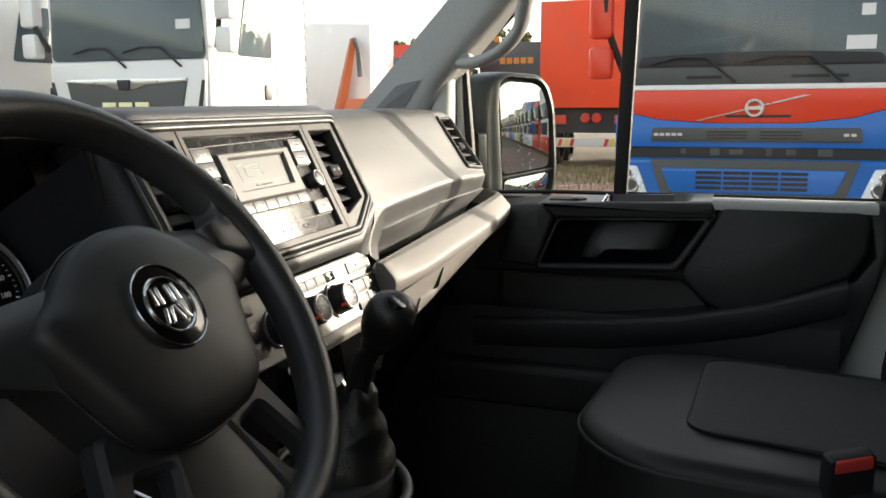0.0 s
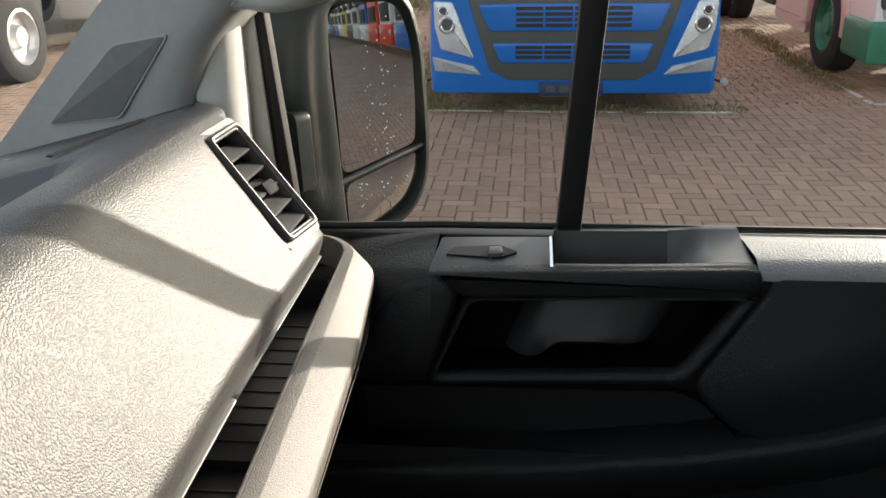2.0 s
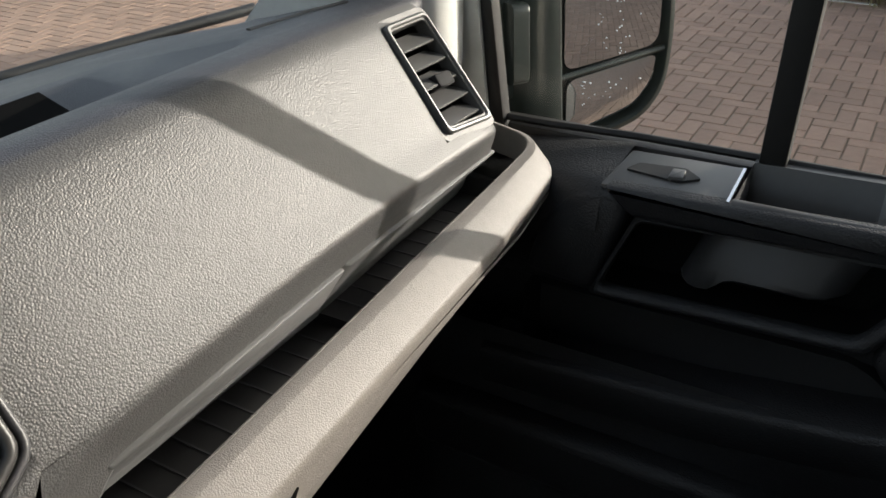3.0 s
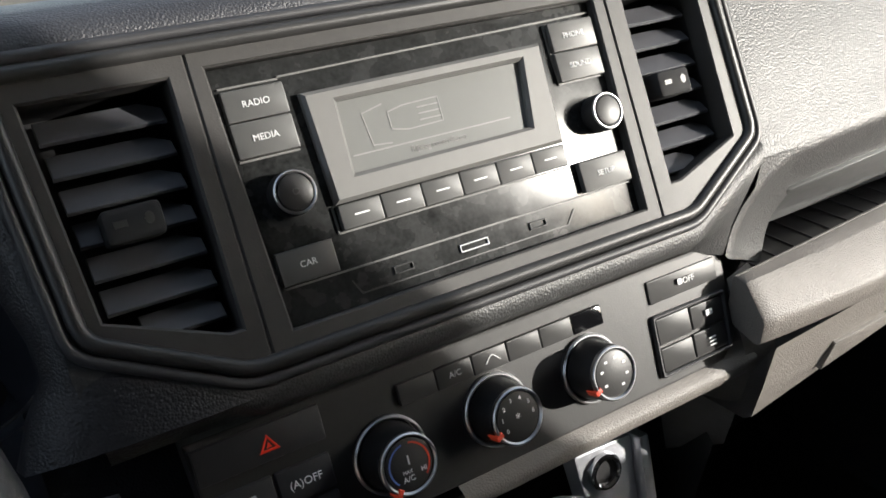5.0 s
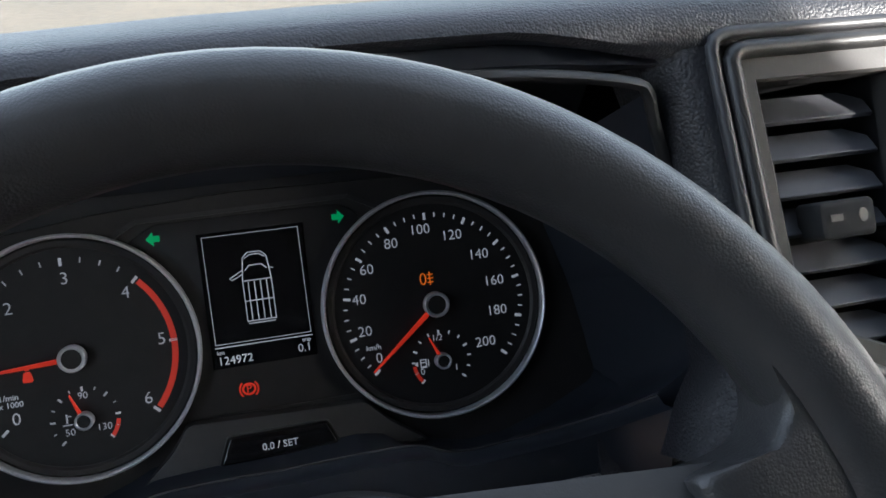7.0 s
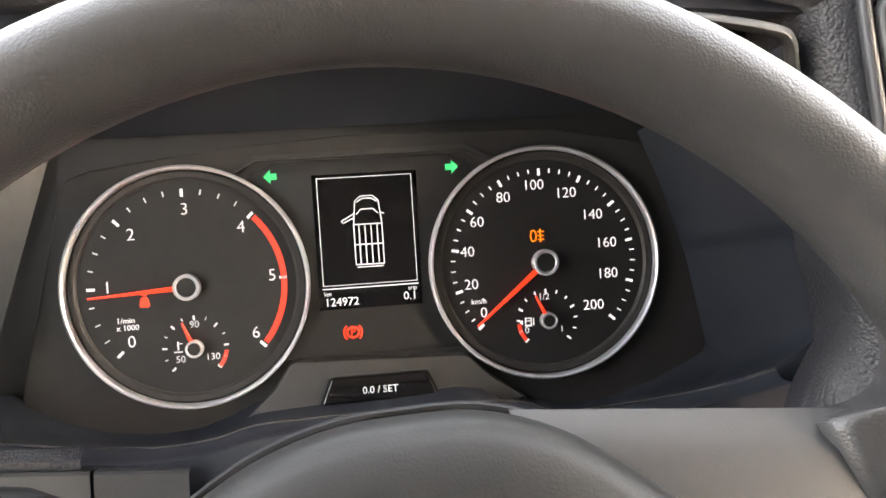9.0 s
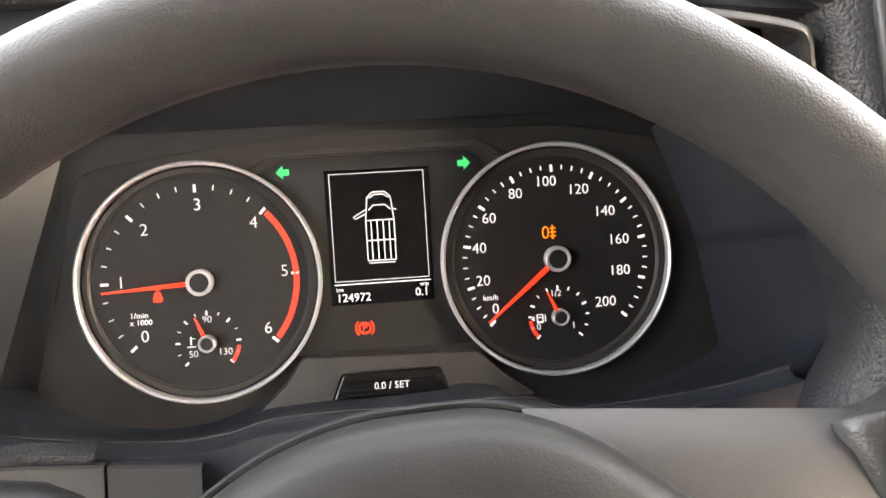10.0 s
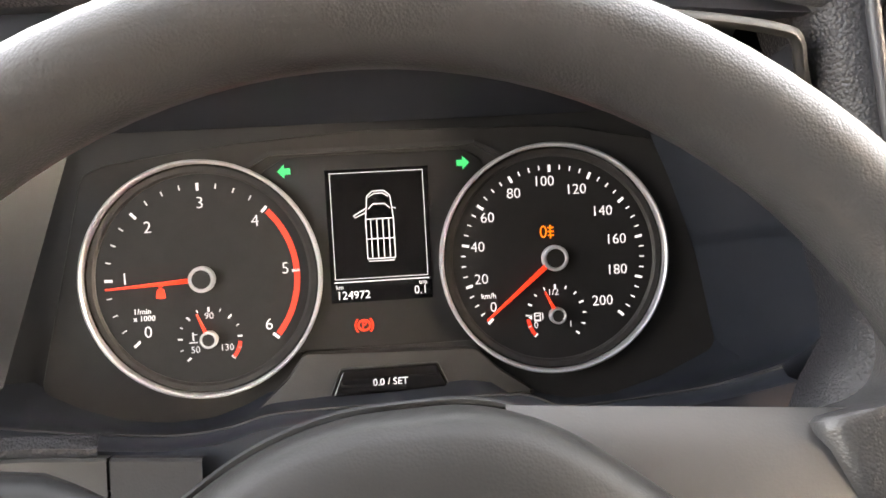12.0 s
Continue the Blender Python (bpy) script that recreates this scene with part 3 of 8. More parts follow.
def vent(name, poly, tab_u, tab_v, label):
    v = thing(name, RAD @ Vector((tab_u, 0, 0)), label, "air vent", "centre air vents")
    part("duct", well(B(), RAD, offset(ccw(poly), -0.001), -0.003, -0.045), BLACK, v)
    us = [p[0] for p in poly]
    u0, u1 = min(us) + 0.003, max(us) - 0.003
    for k in range(7):
        y = 0.055 - 0.0165 * k
        a, b = u0 + (0.004 if k < 5 else 0.006), u1
        if tab_u < 0:
            a = u0 + 0.002 + 0.0012 * k
        if k == 6:
            a, b = a + (0.012 if tab_u < 0 else 0), b - (0 if tab_u < 0 else 0.02)
        bm = B()
        # a blade, tipped, with a chamfered end
        m = RAD @ Matrix.Translation((0, y - 0.006, -0.011)) @ Matrix.Rotation(radians(-38), 4, "X")
        slab(bm, m, [(a, -0.001), (b, -0.001), (b, 0.008), (b - 0.010, 0.014), (a, 0.014)], -0.0012, 0.0012, 0.0006)
        part("blade", bm, BLADE, v, smooth=20)
    bm = B()
    slab(bm, RAD, rounded([(tab_u - 0.0135, tab_v - 0.009), (tab_u + 0.0135, tab_v - 0.009), (tab_u + 0.0135, tab_v + 0.0075), (tab_u - 0.0135, tab_v + 0.0075)], 0.003), -0.012, 0.004, 0.002)
    tab = part("tab", bm, TABMAT, v)
    bm = B()
    slab(bm, RAD, disc(tab_u + 0.007, tab_v, 0.0022, 12, 0.003), 0.004, 0.0043)
    slab(bm, RAD, rect(tab_u - 0.006, tab_v, 0.006, 0.003), 0.004, 0.0043)
    part("tab_mark", bm, SATIN, tab)
    return v


vent("air_vent", LV_IN, -0.1615, 0.0045, "dark plastic centre vent with tilted blades")
vent("air_vent", RV_IN, 0.180, 0.0065, "dark plastic centre vent with tilted blades")

# radio
radio = thing("car_radio", RAD @ Vector((0.01, 0, 0)), "gloss black car radio with grey display and buttons", "car radio")
part("face_plate", slab(B(), RAD, RD_IN, -0.012, -0.004, 0.001), DUSTY, radio, "dusty gloss black face plate")
bm = B()
frame_ring(bm, RAD, [(-0.0640, -0.0128), (0.0850, -0.0125), (0.0868, 0.0475), (-0.066, 0.0465)], [(-0.049, 0.0005), (0.065, 0.001), (0.0705, 0.0395), (-0.0478, 0.0388)], -0.005, 0.0015, 0.002, -0.006)
part("display_bezel", bm, BEZEL, radio, "grey display surround", 20)
part("display", slab(B(), RAD, [(-0.050, 0.0), (0.067, 0.0), (0.072, 0.0405), (-0.049, 0.040)], -0.008, -0.0028), LCD, radio, "pale grey display")
bm = B()
for (x0, y0), (x1, y1) in (((-0.046, 0.0095), (0.055, 0.0095)), ((-0.035, 0.030), (-0.022, 0.033)), ((-0.035, 0.030), (-0.033, 0.012)), ((-0.022, 0.0115), (-0.033, 0.0125)), ((-0.02, 0.028), (-0.01, 0.030)), ((-0.01, 0.030), (0.012, 0.0305)), ((-0.01, 0.0165), (0.012, 0.017)), ((-0.02, 0.0185), (-0.01, 0.0165)), ((-0.02, 0.0185), (-0.02, 0.028)), ((0.012, 0.017), (0.012, 0.0305)), ((-0.002, 0.020), (0.012, 0.020)), ((-0.002, 0.0235), (0.012, 0.0235)), ((-0.002, 0.027), (0.012, 0.027))):
    d = (Vector((x1, y1)) - Vector((x0, y0))).normalized() * 0.00035
    slab(bm, RAD, [(x0 - d.y, y0 + d.x), (x0 + d.y, y0 - d.x), (x1 + d.y, y1 - d.x), (x1 - d.y, y1 + d.x)], -0.0029, -0.0025)
part("display_drawing", bm, LCDMARK, radio)
lettering(radio, "Rijweg controleren", RAD, -0.012, 0.0055, 0.0032, LCDMARK, -0.0026, "LEFT")


def key(u0, v0, u1, v1, word="", h=0.0033, line=False, m=RAD, parent=None, n=0.0, material=None):
    ob = part("button", slab(B(), m, rounded([(u0, v0), (u1, v0), (u1, v1), (u0, v1)], 0.0008, 2), n - 0.004, n, 0.0008), material or BUTTON, parent or radio)
    if word:
        lettering(ob, word, m, (u0 + u1) / 2, (v0 + v1) / 2, h, WHITEINK, n + 0.0003)
    if line:
        part("mark", slab(B(), m, rect((u0 + u1) / 2, (v0 + v1) / 2, 0.0085, 0.0009), n, n + 0.0003), WHITEINK, ob)
    return ob


key(-0.1055, 0.0387, -0.073, 0.0545, "RADIO")
key(-0.1055, 0.0205, -0.073, 0.0382, "MEDIA")
key(-0.1025, -0.0455, -0.0715, -0.0283, "CAR")
key(0.0965, 0.0400, 0.1305, 0.0575, "PHONE")
key(0.0960, 0.0218, 0.1300, 0.0394, "SOUND")
key(0.0915, -0.0456, 0.1285, -0.0270, "SETUP")
for k in range(6):
    u = -0.0645 + 0.0248 * k
    key(u + 0.001, -0.0265, u + 0.0252, -0.0135, line=True)
for u in (-0.0855, 0.1175):
    bm = B()
    slab(bm, RAD, disc(u, -0.0015, 0.0115, 32), -0.004, 0.007, 0.001)
    knob = part("knob", bm, BLACK, radio, "black knob with grey cap", 30)
    bm = B()
    slab(bm, RAD, disc(u, -0.0015, 0.0092, 32), 0.006, 0.0085, 0.0012)
    part("knob_cap", bm, SATIN, knob)
    bm = frame_ring(B(), RAD, disc(u, -0.0015, 0.0112, 32), disc(u, -0.0015, 0.0098, 32), 0.006, 0.0082, 0.0005)
    part("knob_ring", bm, CHROMESATIN, knob)
lettering(radio, "O", RAD, -0.0855, -0.0015, 0.0035, BUTTON, 0.0087)
# thin bright trim lines of the face plate
bm = B()
for (x0, y0), (x1, y1) in (((-0.1055, 0.0565), (-0.074, 0.0565)), ((-0.074, 0.0575), (0.131, 0.0605)), ((-0.105, 0.0195), (-0.073, 0.0195)), ((-0.1022, -0.0468), (0.091, -0.0468)), ((0.091, -0.0468), (0.1285, -0.0468)), ((-0.0655, -0.0275), (-0.0655, -0.0135)), ((-0.0655, -0.0275), (0.0845, -0.0275)), ((0.0955, 0.0395), (0.0955, 0.0575)), ((0.0955, 0.0212), (0.130, 0.0212)), ((0.0965, 0.0212), (0.0955, 0.0395))):
    d = (Vector((x1, y1)) - Vector((x0, y0))).normalized() * 0.0005
    slab(bm, RAD, [(x0 - d.y, y0 + d.x), (x0 + d.y, y0 - d.x), (x1 + d.y, y1 - d.x), (x1 - d.y, y1 + d.x)], -0.004, -0.0028)
part("trim_line", bm, BEZEL, radio, "thin grey trim line")
for u, w in ((-0.036, 0.012), (0.0095, 0.019), (0.054, 0.012)):
    bm = frame_ring(B(), RAD, rect(u, -0.0545, w, 0.0045, 0.0006), rect(u, -0.0545, w - 0.0016, 0.0028, 0.0005), -0.004, -0.0028, 0.0003, -0.0065)
    slot = part("slot", bm, SATIN if w < 0.015 else CHROMESATIN, radio)
bm = B()
for (x0, y0), (x1, y1) in (((-0.066, -0.0525), (-0.062, -0.0605)), ((-0.062, -0.0605), (0.075, -0.0605)), ((0.075, -0.0605), (0.082, -0.0525))):
    d = (Vector((x1, y1)) - Vector((x0, y0))).normalized() * 0.0004
    slab(bm, RAD, [(x0 - d.y, y0 + d.x), (x0 + d.y, y0 - d.x), (x1 + d.y, y1 - d.x), (x1 - d.y, y1 + d.x)], -0.004, -0.0034)
part("slot_outline", bm, SATIN, radio)

# ---- climate panel ----
clim = thing("climate_panel", CLI @ Vector((0.02, -0.03, 0)), "dark climate control panel with three round knobs", "control panel")
PAN = [(-0.164, -0.064), (0.190, -0.064), (0.206, -0.050), (0.206, 0.012), (0.185, 0.017), (-0.168, 0.017)]
part("panel", slab(B(), CLI, PAN, -0.02, 0.0, 0.002), SATIN, clim, smooth=20)
key(0.1345, -0.007, 0.197, 0.0085, m=CLI, parent=clim, n=0.0016, material=PANELKEY)
lettering(clim, "OFF", CLI, 0.169, 0.001, 0.0042, WHITEINK, 0.0034)
bm = B()
slab(bm, CLI, rect(0.1615, 0.0015, 0.004, 0.004, 0.001), 0.003, 0.0033)
part("car_symbol", bm, WHITEINK, clim)
bm = frame_ring(B(), CLI, rounded([(0.131, -0.057), (0.198, -0.057), (0.2, -0.0155), (0.132, -0.0145)], 0.003), rounded([(0.134, -0.0545), (0.195, -0.0545), (0.197, -0.018), (0.1345, -0.017)], 0.002), 0.0, 0.003, 0.001)
part("switch_frame", bm, SMOOTH, clim)
for u0, v0, u1, v1 in ((0.135, -0.035, 0.1645, -0.0175), (0.166, -0.0345, 0.196, -0.0185), (0.1345, -0.0538, 0.163, -0.0375), (0.1645, -0.0535, 0.194, -0.037)):
    key(u0, v0, u1, v1, m=CLI, parent=clim, n=0.0022, material=PANELKEY)
bm = B()
for u, v, w, h in ((0.181, -0.026, 0.006, 0.004), (0.1795, -0.046, 0.006, 0.001), (0.1795, -0.0435, 0.006, 0.001), (0.1795, -0.0485, 0.006, 0.001)):
    slab(bm, CLI, rect(u, v, w, h), 0.0035, 0.0038)
part("switch_mark", bm, WHITEINK, clim)
for k, (u, word) in enumerate(((-0.0527, "A/C"), (-0.0282, ""), (-0.0037, ""), (0.0208, ""), (0.0453, ""), (0.0698, ""))):
    key(u - 0.0 + 0.0, -0.0055, u + 0.0238, 0.007, "A/C" if k == 1 else "", 0.0035, m=CLI, parent=clim, n=0.003, material=GLOSS if k == 5 else PANELKEY)
bm = B()
tube(bm, smooth_path([CLI @ Vector((0.0095 + a, b, 0.0034)) for a, b in ((-0.005, -0.001), (-0.003, 0.001), (0.0, 0.0032), (0.003, 0.001), (0.005, -0.001))], 3), 0.0004, 5)
part("recirculation_mark", bm, WHITEINK, clim)


def climate_knob(u, v, kind):
    bm = B()
    rings(bm, [[CLI @ Vector((x, y, h)) for x, y in disc(u, v, r, 40)] for h, r in ((0.0, 0.0195), (0.004, 0.0190), (0.010, 0.0180), (0.021, 0.0172), (0.0235, 0.0160))])
    kn = part("knob", bm, BLACK, clim, "black round knob with bright rim", 30)
    part("knob_face", slab(B(), CLI, disc(u, v, 0.0140, 40), 0.018, 0.0240, 0.0006), SATIN, kn)
    part("knob_rim", frame_ring(B(), CLI, disc(u, v, 0.0168, 40), disc(u, v, 0.0148, 40), 0.020, 0.0250, 0.0008), CHROMESATIN, kn)
    part("knob_collar", frame_ring(B(), CLI, disc(u, v, 0.0222, 40), disc(u, v, 0.0196, 40), 0.0, 0.0035, 0.001), CHROMESATIN, kn)
    a = radians(205 if kind != "temp" else 235)
    part("pointer", slab(B(), CLI @ Matrix.Translation((u, v, 0)) @ Matrix.Rotation(a, 4, "Z"), rect(0.0160, 0, 0.005, 0.0032), 0.016, 0.0252, 0.0006), REDINK, kn, "red pointer")
    if kind == "temp":
        for a0, a1, ink in ((100, 225, BLUEINK), (-45, 80, REDINK)):
            bm = B()
            pts = [(math.cos(radians(a)), math.sin(radians(a))) for a in np.linspace(a0, a1, 14)]
            sheet(bm, [[CLI @ Vector((u + r * c, v + r * s, 0.0244)) for c, s in pts] for r in (0.0112, 0.0122)])
            part("temperature_arc", bm, ink, kn)
        lettering(kn, "A/C", CLI, u - 0.002, v - 0.0075, 0.0030, WHITEINK, 0.0243)
        lettering(kn, "MAX", CLI, u - 0.002, v - 0.0037, 0.0019, WHITEINK, 0.0243)
        lettering(kn, "HI", CLI, u + 0.0075, v - 0.005, 0.0026, WHITEINK, 0.0243)
        part("fan_mark", slab(B(), CLI, rect(u, v + 0.0025, 0.0009, 0.005), 0.0240, 0.0243), WHITEINK, kn)
    elif kind == "fan":
        for i, a in enumerate((215, 175, 140, 105, 70, 35, 0)):
            lettering(kn, "0123456"[i], CLI, u + 0.0105 * math.cos(radians(a)), v + 0.0105 * math.sin(radians(a)), 0.0025, WHITEINK, 0.0243)
        lettering(kn, "*", CLI, u, v - 0.001, 0.005, WHITEINK, 0.0243)
    else:
        bm = B()
        for a in (215, 160, 120, 75, 30, -15, -60):
            slab(bm, CLI, rect(u + 0.0096 * math.cos(radians(a)), v + 0.0096 * math.sin(radians(a)), 0.0022, 0.0015), 0.0240, 0.0243)
        part("airflow_mark", bm, WHITEINK, kn)


climate_knob(-0.0653, -0.0289, "temp")
climate_knob(0.0052, -0.0295, "fan")
climate_knob(0.0770, -0.0298, "flow")
# left-hand switches under the wheel
key(-0.166, -0.0055, -0.098, 0.0135, m=CLI, parent=clim, n=0.003, material=SMOOTH)
bm = frame_ring(B(), CLI, [(-0.1335, -0.0005), (-0.1225, -0.0005), (-0.128, 0.0085)], [(-0.1315, 0.0008), (-0.1245, 0.0008), (-0.128, 0.0065)], 0.003, 0.0034, 0.0002)
slab(bm, CLI, [(-0.1295, 0.0016), (-0.1265, 0.0016), (-0.128, 0.0045)], 0.003, 0.0034)
part("hazard_triangle", bm, GLOWRED, clim, "red hazard light triangle")
for u0, v0, u1, v1 in ((-0.161, -0.0315, -0.131, -0.013), (-0.129, -0.0315, -0.099, -0.013), (-0.161, -0.052, -0.131, -0.034), (-0.129, -0.052, -0.099, -0.034)):
    key(u0, v0, u1, v1, m=CLI, parent=clim, n=0.003, material=SMOOTH)
lettering(clim, "(A)OFF", CLI, -0.1145, -0.0225, 0.0042, WHITEINK, 0.0034)
bm = B()
slab(bm, CLI, rounded([(-0.1495, -0.0245), (-0.141, -0.0245), (-0.141, -0.019), (-0.147, -0.019)], 0.001), 0.003, 0.0033)
part("van_symbol", bm, WHITEINK, clim)

# taupe rim and open cubby below the climate panel, with a power socket
bm = B()
rows_ = []
for u in (-0.03, 0.05, 0.13, 0.20, 0.215):
    p = CLI @ Vector((u, -0.066, 0.0))
    rows_.append([p + Vector((0, 0.01, 0.004)), p + Vector((0, -0.006, 0.0)), p + Vector((0, -0.008, -0.006)), p + Vector((0, -0.004, -0.014)), p + Vector((0, 0.03, -0.016))])
sheet(bm, rows_)
part("taupe_rim", bm, TAUPE, dash, "taupe rim under the climate panel", 60)
bm = B()
sheet(bm, [[(0.204, -0.028, 1.392), (0.206, -0.036, 1.37), (0.207, -0.050, 1.338), (0.206, -0.054, 1.326)], [(0.235, -0.020, 1.392), (0.235, -0.046, 1.37), (0.235, -0.052, 1.338), (0.235, -0.046, 1.326)]])
part("taupe_corner", bm, TAUPE, dash, smooth=60)
bm = B()
sheet(bm, [[(0.196, -0.048, 1.330), (0.192, -0.030, 1.315), (0.188, 0.02, 1.290)], [(0.214, -0.052, 1.330), (0.208, -0.034, 1.300), (0.200, 0.02, 1.262)], [(0.222, -0.046, 1.328), (0.222, -0.030, 1.240), (0.214, 0.02, 1.205)]])
part("taupe_lower", bm, TAUPE, dash, "taupe cheek beside the open cubby", 60)
CUB = axes((0.139, 0.015, 1.223), (1, 0, 0), (0, 0.22, 1)) @ Matrix.Scale(0.93, 4)
for nm, rows_ in (("cubby_back", [[(-0.060, -0.040, 1.328), (-0.056, 0.070, 1.315), (-0.056, 0.075, 1.10)], [(0.216, -0.040, 1.328), (0.216, 0.070, 1.300), (0.216, 0.075, 1.10)]]), ("cubby_side", [[(-0.060, -0.030, 1.328), (-0.060, -0.020, 1.10)], [(-0.056, 0.075, 1.328), (-0.056, 0.075, 1.10)]]), ("cubby_side", [[(0.216, -0.025, 1.240), (0.216, 0.0, 1.10)], [(0.216, 0.075, 1.328), (0.216, 0.075, 1.10)]]), ("cubby_floor", [[(-0.060, -0.025, 1.135), (0.216, -0.025, 1.135)], [(-0.060, 0.080, 1.130), (0.216, 0.080, 1.130)]])):
    bm = B()
    sheet(bm, rows_)
    part(nm, bm, BLACK, dash, "open black cubby under the climate panel", 0)
sock = thing("power_socket", CUB @ Vector((0.0, 0.0, 0)), "round chrome power socket in satin plate", "socket")
part("socket_plate", slab(B(), CUB, rounded([(-0.012, -0.075), (0.036, -0.075), (0.034, 0.020), (-0.028, 0.024)], 0.004), -0.02, 0.0, 0.002), SILVER, sock, "pale satin plate")
part("plate_return", slab(B(), CUB, rounded([(0.037, -0.075), (0.050, -0.075), (0.046, 0.020), (0.035, 0.020)], 0.003), -0.03, 0.010, 0.003), SILVER, sock)
part("socket_ring", frame_ring(B(), CUB, disc(0.0, 0.0, 0.0165, 36), disc(0.0, 0.0, 0.0112, 36), -0.002, 0.007, 0.0018, -0.02), CHROME, sock, "chrome ring")
part("socket_hole", slab(B(), CUB, disc(0.0, 0.0, 0.0113, 24), -0.002, 0.0015), BLACK, sock)

# ---- instrument cluster ----
clu = thing("instrument_cluster", CLU @ Vector((-0.406, -0.06, 0)), "black instrument cluster with two lit round dials", "instrument cluster")
part("back_plate", slab(B(), CLU, [(-0.610, -0.085), (-0.205, -0.085), (-0.232, 0.078), (-0.585, 0.076)], -0.03, -0.012), BLACK, clu)
FACE = [(-0.5775, -0.0507), (-0.5725, -0.0572), (-0.5569, -0.0650), (-0.5384, -0.0713), (-0.5168, -0.0742), (-0.4947, -0.0730), (-0.4777, -0.0675), (-0.4662, -0.0619), (-0.3601, -0.0560), (-0.3462, -0.0660), (-0.3289, -0.0728), (-0.3113, -0.0768), (-0.2903, -0.0758), (-0.2635, -0.0682), (-0.2373, -0.0567), (-0.2333, -0.0505)]
part("face_plate", slab(B(), CLU, rounded(FACE + [(-0.2410, -0.0050), (-0.2525, 0.0340), (-0.2630, 0.0590), (-0.3106, 0.0678), (-0.4123, 0.0698), (-0.478, 0.0662), (-0.5409, 0.0585), (-0.5517, 0.0537)], 0.004), -0.014, -0.006, 0.001), CLUSTERMAT, clu, "dusty dark grey dial surround")
bm = B()
slab(bm, CLU, rounded([(-0.462, -0.040), (-0.352, -0.040), (-0.352, 0.052), (-0.362, 0.058), (-0.452, 0.058), (-0.466, 0.050)], 0.004), -0.008, -0.0045, 0.0008)
part("middle_plate", bm, DIALFACE, clu)
bm = B()
for (x0, y0), (x1, y1) in (((-0.472, 0.0535), (-0.4595, 0.0603)), ((-0.4595, 0.0603), (-0.3568, 0.061)), ((-0.3568, 0.061), (-0.342, 0.0535))):
    d = (Vector((x1, y1)) - Vector((x0, y0))).normalized() * 0.0011
    slab(bm, CLU, [(x0 - d.y, y0 + d.x), (x0 + d.y, y0 - d.x), (x1 + d.y, y1 - d.x), (x1 - d.y, y1 + d.x)], -0.006, -0.0025)
part("middle_ridge", bm, BLACK, clu)
# smoked lower apron and trip button
bm = B()
slab(bm, CLU, rounded([(-0.474, -0.0680), (-0.331, -0.0680), (-0.350, -0.0545), (-0.3614, -0.0430), (-0.4480, -0.0400), (-0.456, -0.0520)], 0.003), -0.006, 0.003, 0.0015)
part("apron", bm, CLUSTERMAT, clu)
bm = B()
slab(bm, CLU, rounded([(-0.4345, -0.0622), (-0.3765, -0.0622), (-0.3820, -0.0492), (-0.4290, -0.0492)], 0.0015), 0.002, 0.0065, 0.0015)
trip = part("trip_button", bm, GLOSS, clu, "black trip reset button")
lettering(trip, "0.0 / SET", CLU, -0.4055, -0.056, 0.0034, WHITEINK, 0.0068)
part("button_edge", frame_ring(B(), CLU, rounded([(-0.4362, -0.0635), (-0.3748, -0.0635), (-0.3808, -0.0482), (-0.4302, -0.0482)], 0.002), rounded([(-0.4348, -0.0625), (-0.3762, -0.0625), (-0.3818, -0.0490), (-0.4292, -0.0490)], 0.0015), 0.002, 0.0045, 0.0006), SATIN, clu)


def dial(cu, name_):
    """Round dial with its bright ring."""
    d = part(name_, slab(B(), CLU, disc(cu, 0, 0.0565, 64), -0.010, -0.003), DIALFACE, clu, "black dial face")
    part("dial_ring", frame_ring(B(), CLU, disc(cu, 0, 0.0588, 72), disc(cu, 0, 0.0569, 72), -0.006, 0.0035, 0.0008, -0.003), SILVER, d, "silver ring")
    part("dial_rim", frame_ring(B(), CLU, disc(cu, 0, 0.0568, 72), disc(cu, 0, 0.0520, 72), -0.004, -0.0012, 0.0012, -0.004), CLUSTERMAT, d)
    return d


def ticks(parent, cu, cv, r0, r1, angles_, w):
    """Scale marks round a centre."""
    for a in angles_:
        m = CLU @ Matrix.Translation((cu, cv, 0)) @ Matrix.Rotation(radians(a), 4, "Z")
        bm = slab(B(), m, [(r0, -w / 2), (r1, -w / 2), (r1, w / 2), (r0, w / 2)], -0.0032, -0.0026)
        part("scale_mark", bm, GLOW, parent, smooth=0)


def arc(bm, cu, cv, r0, r1, a0, a1, n=-0.0026, seg=24):
    sheet(bm, [[CLU @ Vector((cu + r * math.cos(radians(a)), cv + r * math.sin(radians(a)), n)) for a in np.linspace(a0, a1, seg)] for r in (r0, r1)])


def needle(parent, cu, cv, angle, length, w, hub):
    m = CLU @ Matrix.Translation((cu, cv, 0)) @ Matrix.Rotation(radians(angle), 4, "Z")
    part("needle", slab(B(), m, [(hub * 0.6, -w), (length, -w * 0.35), (length, w * 0.35), (hub * 0.6, w)], 0.0, 0.0016, 0.0004), GLOWRED, parent, "lit red needle")
    part("needle_hub", frame_ring(B(), CLU, disc(cu, cv, hub, 32), disc(cu, cv, hub * 0.72, 32), -0.002, 0.0032, 0.0005), SILVER, parent)
    part("needle_cap", slab(B(), CLU, disc(cu, cv, hub * 0.73, 24), -0.002, 0.0026), DIALFACE, parent)


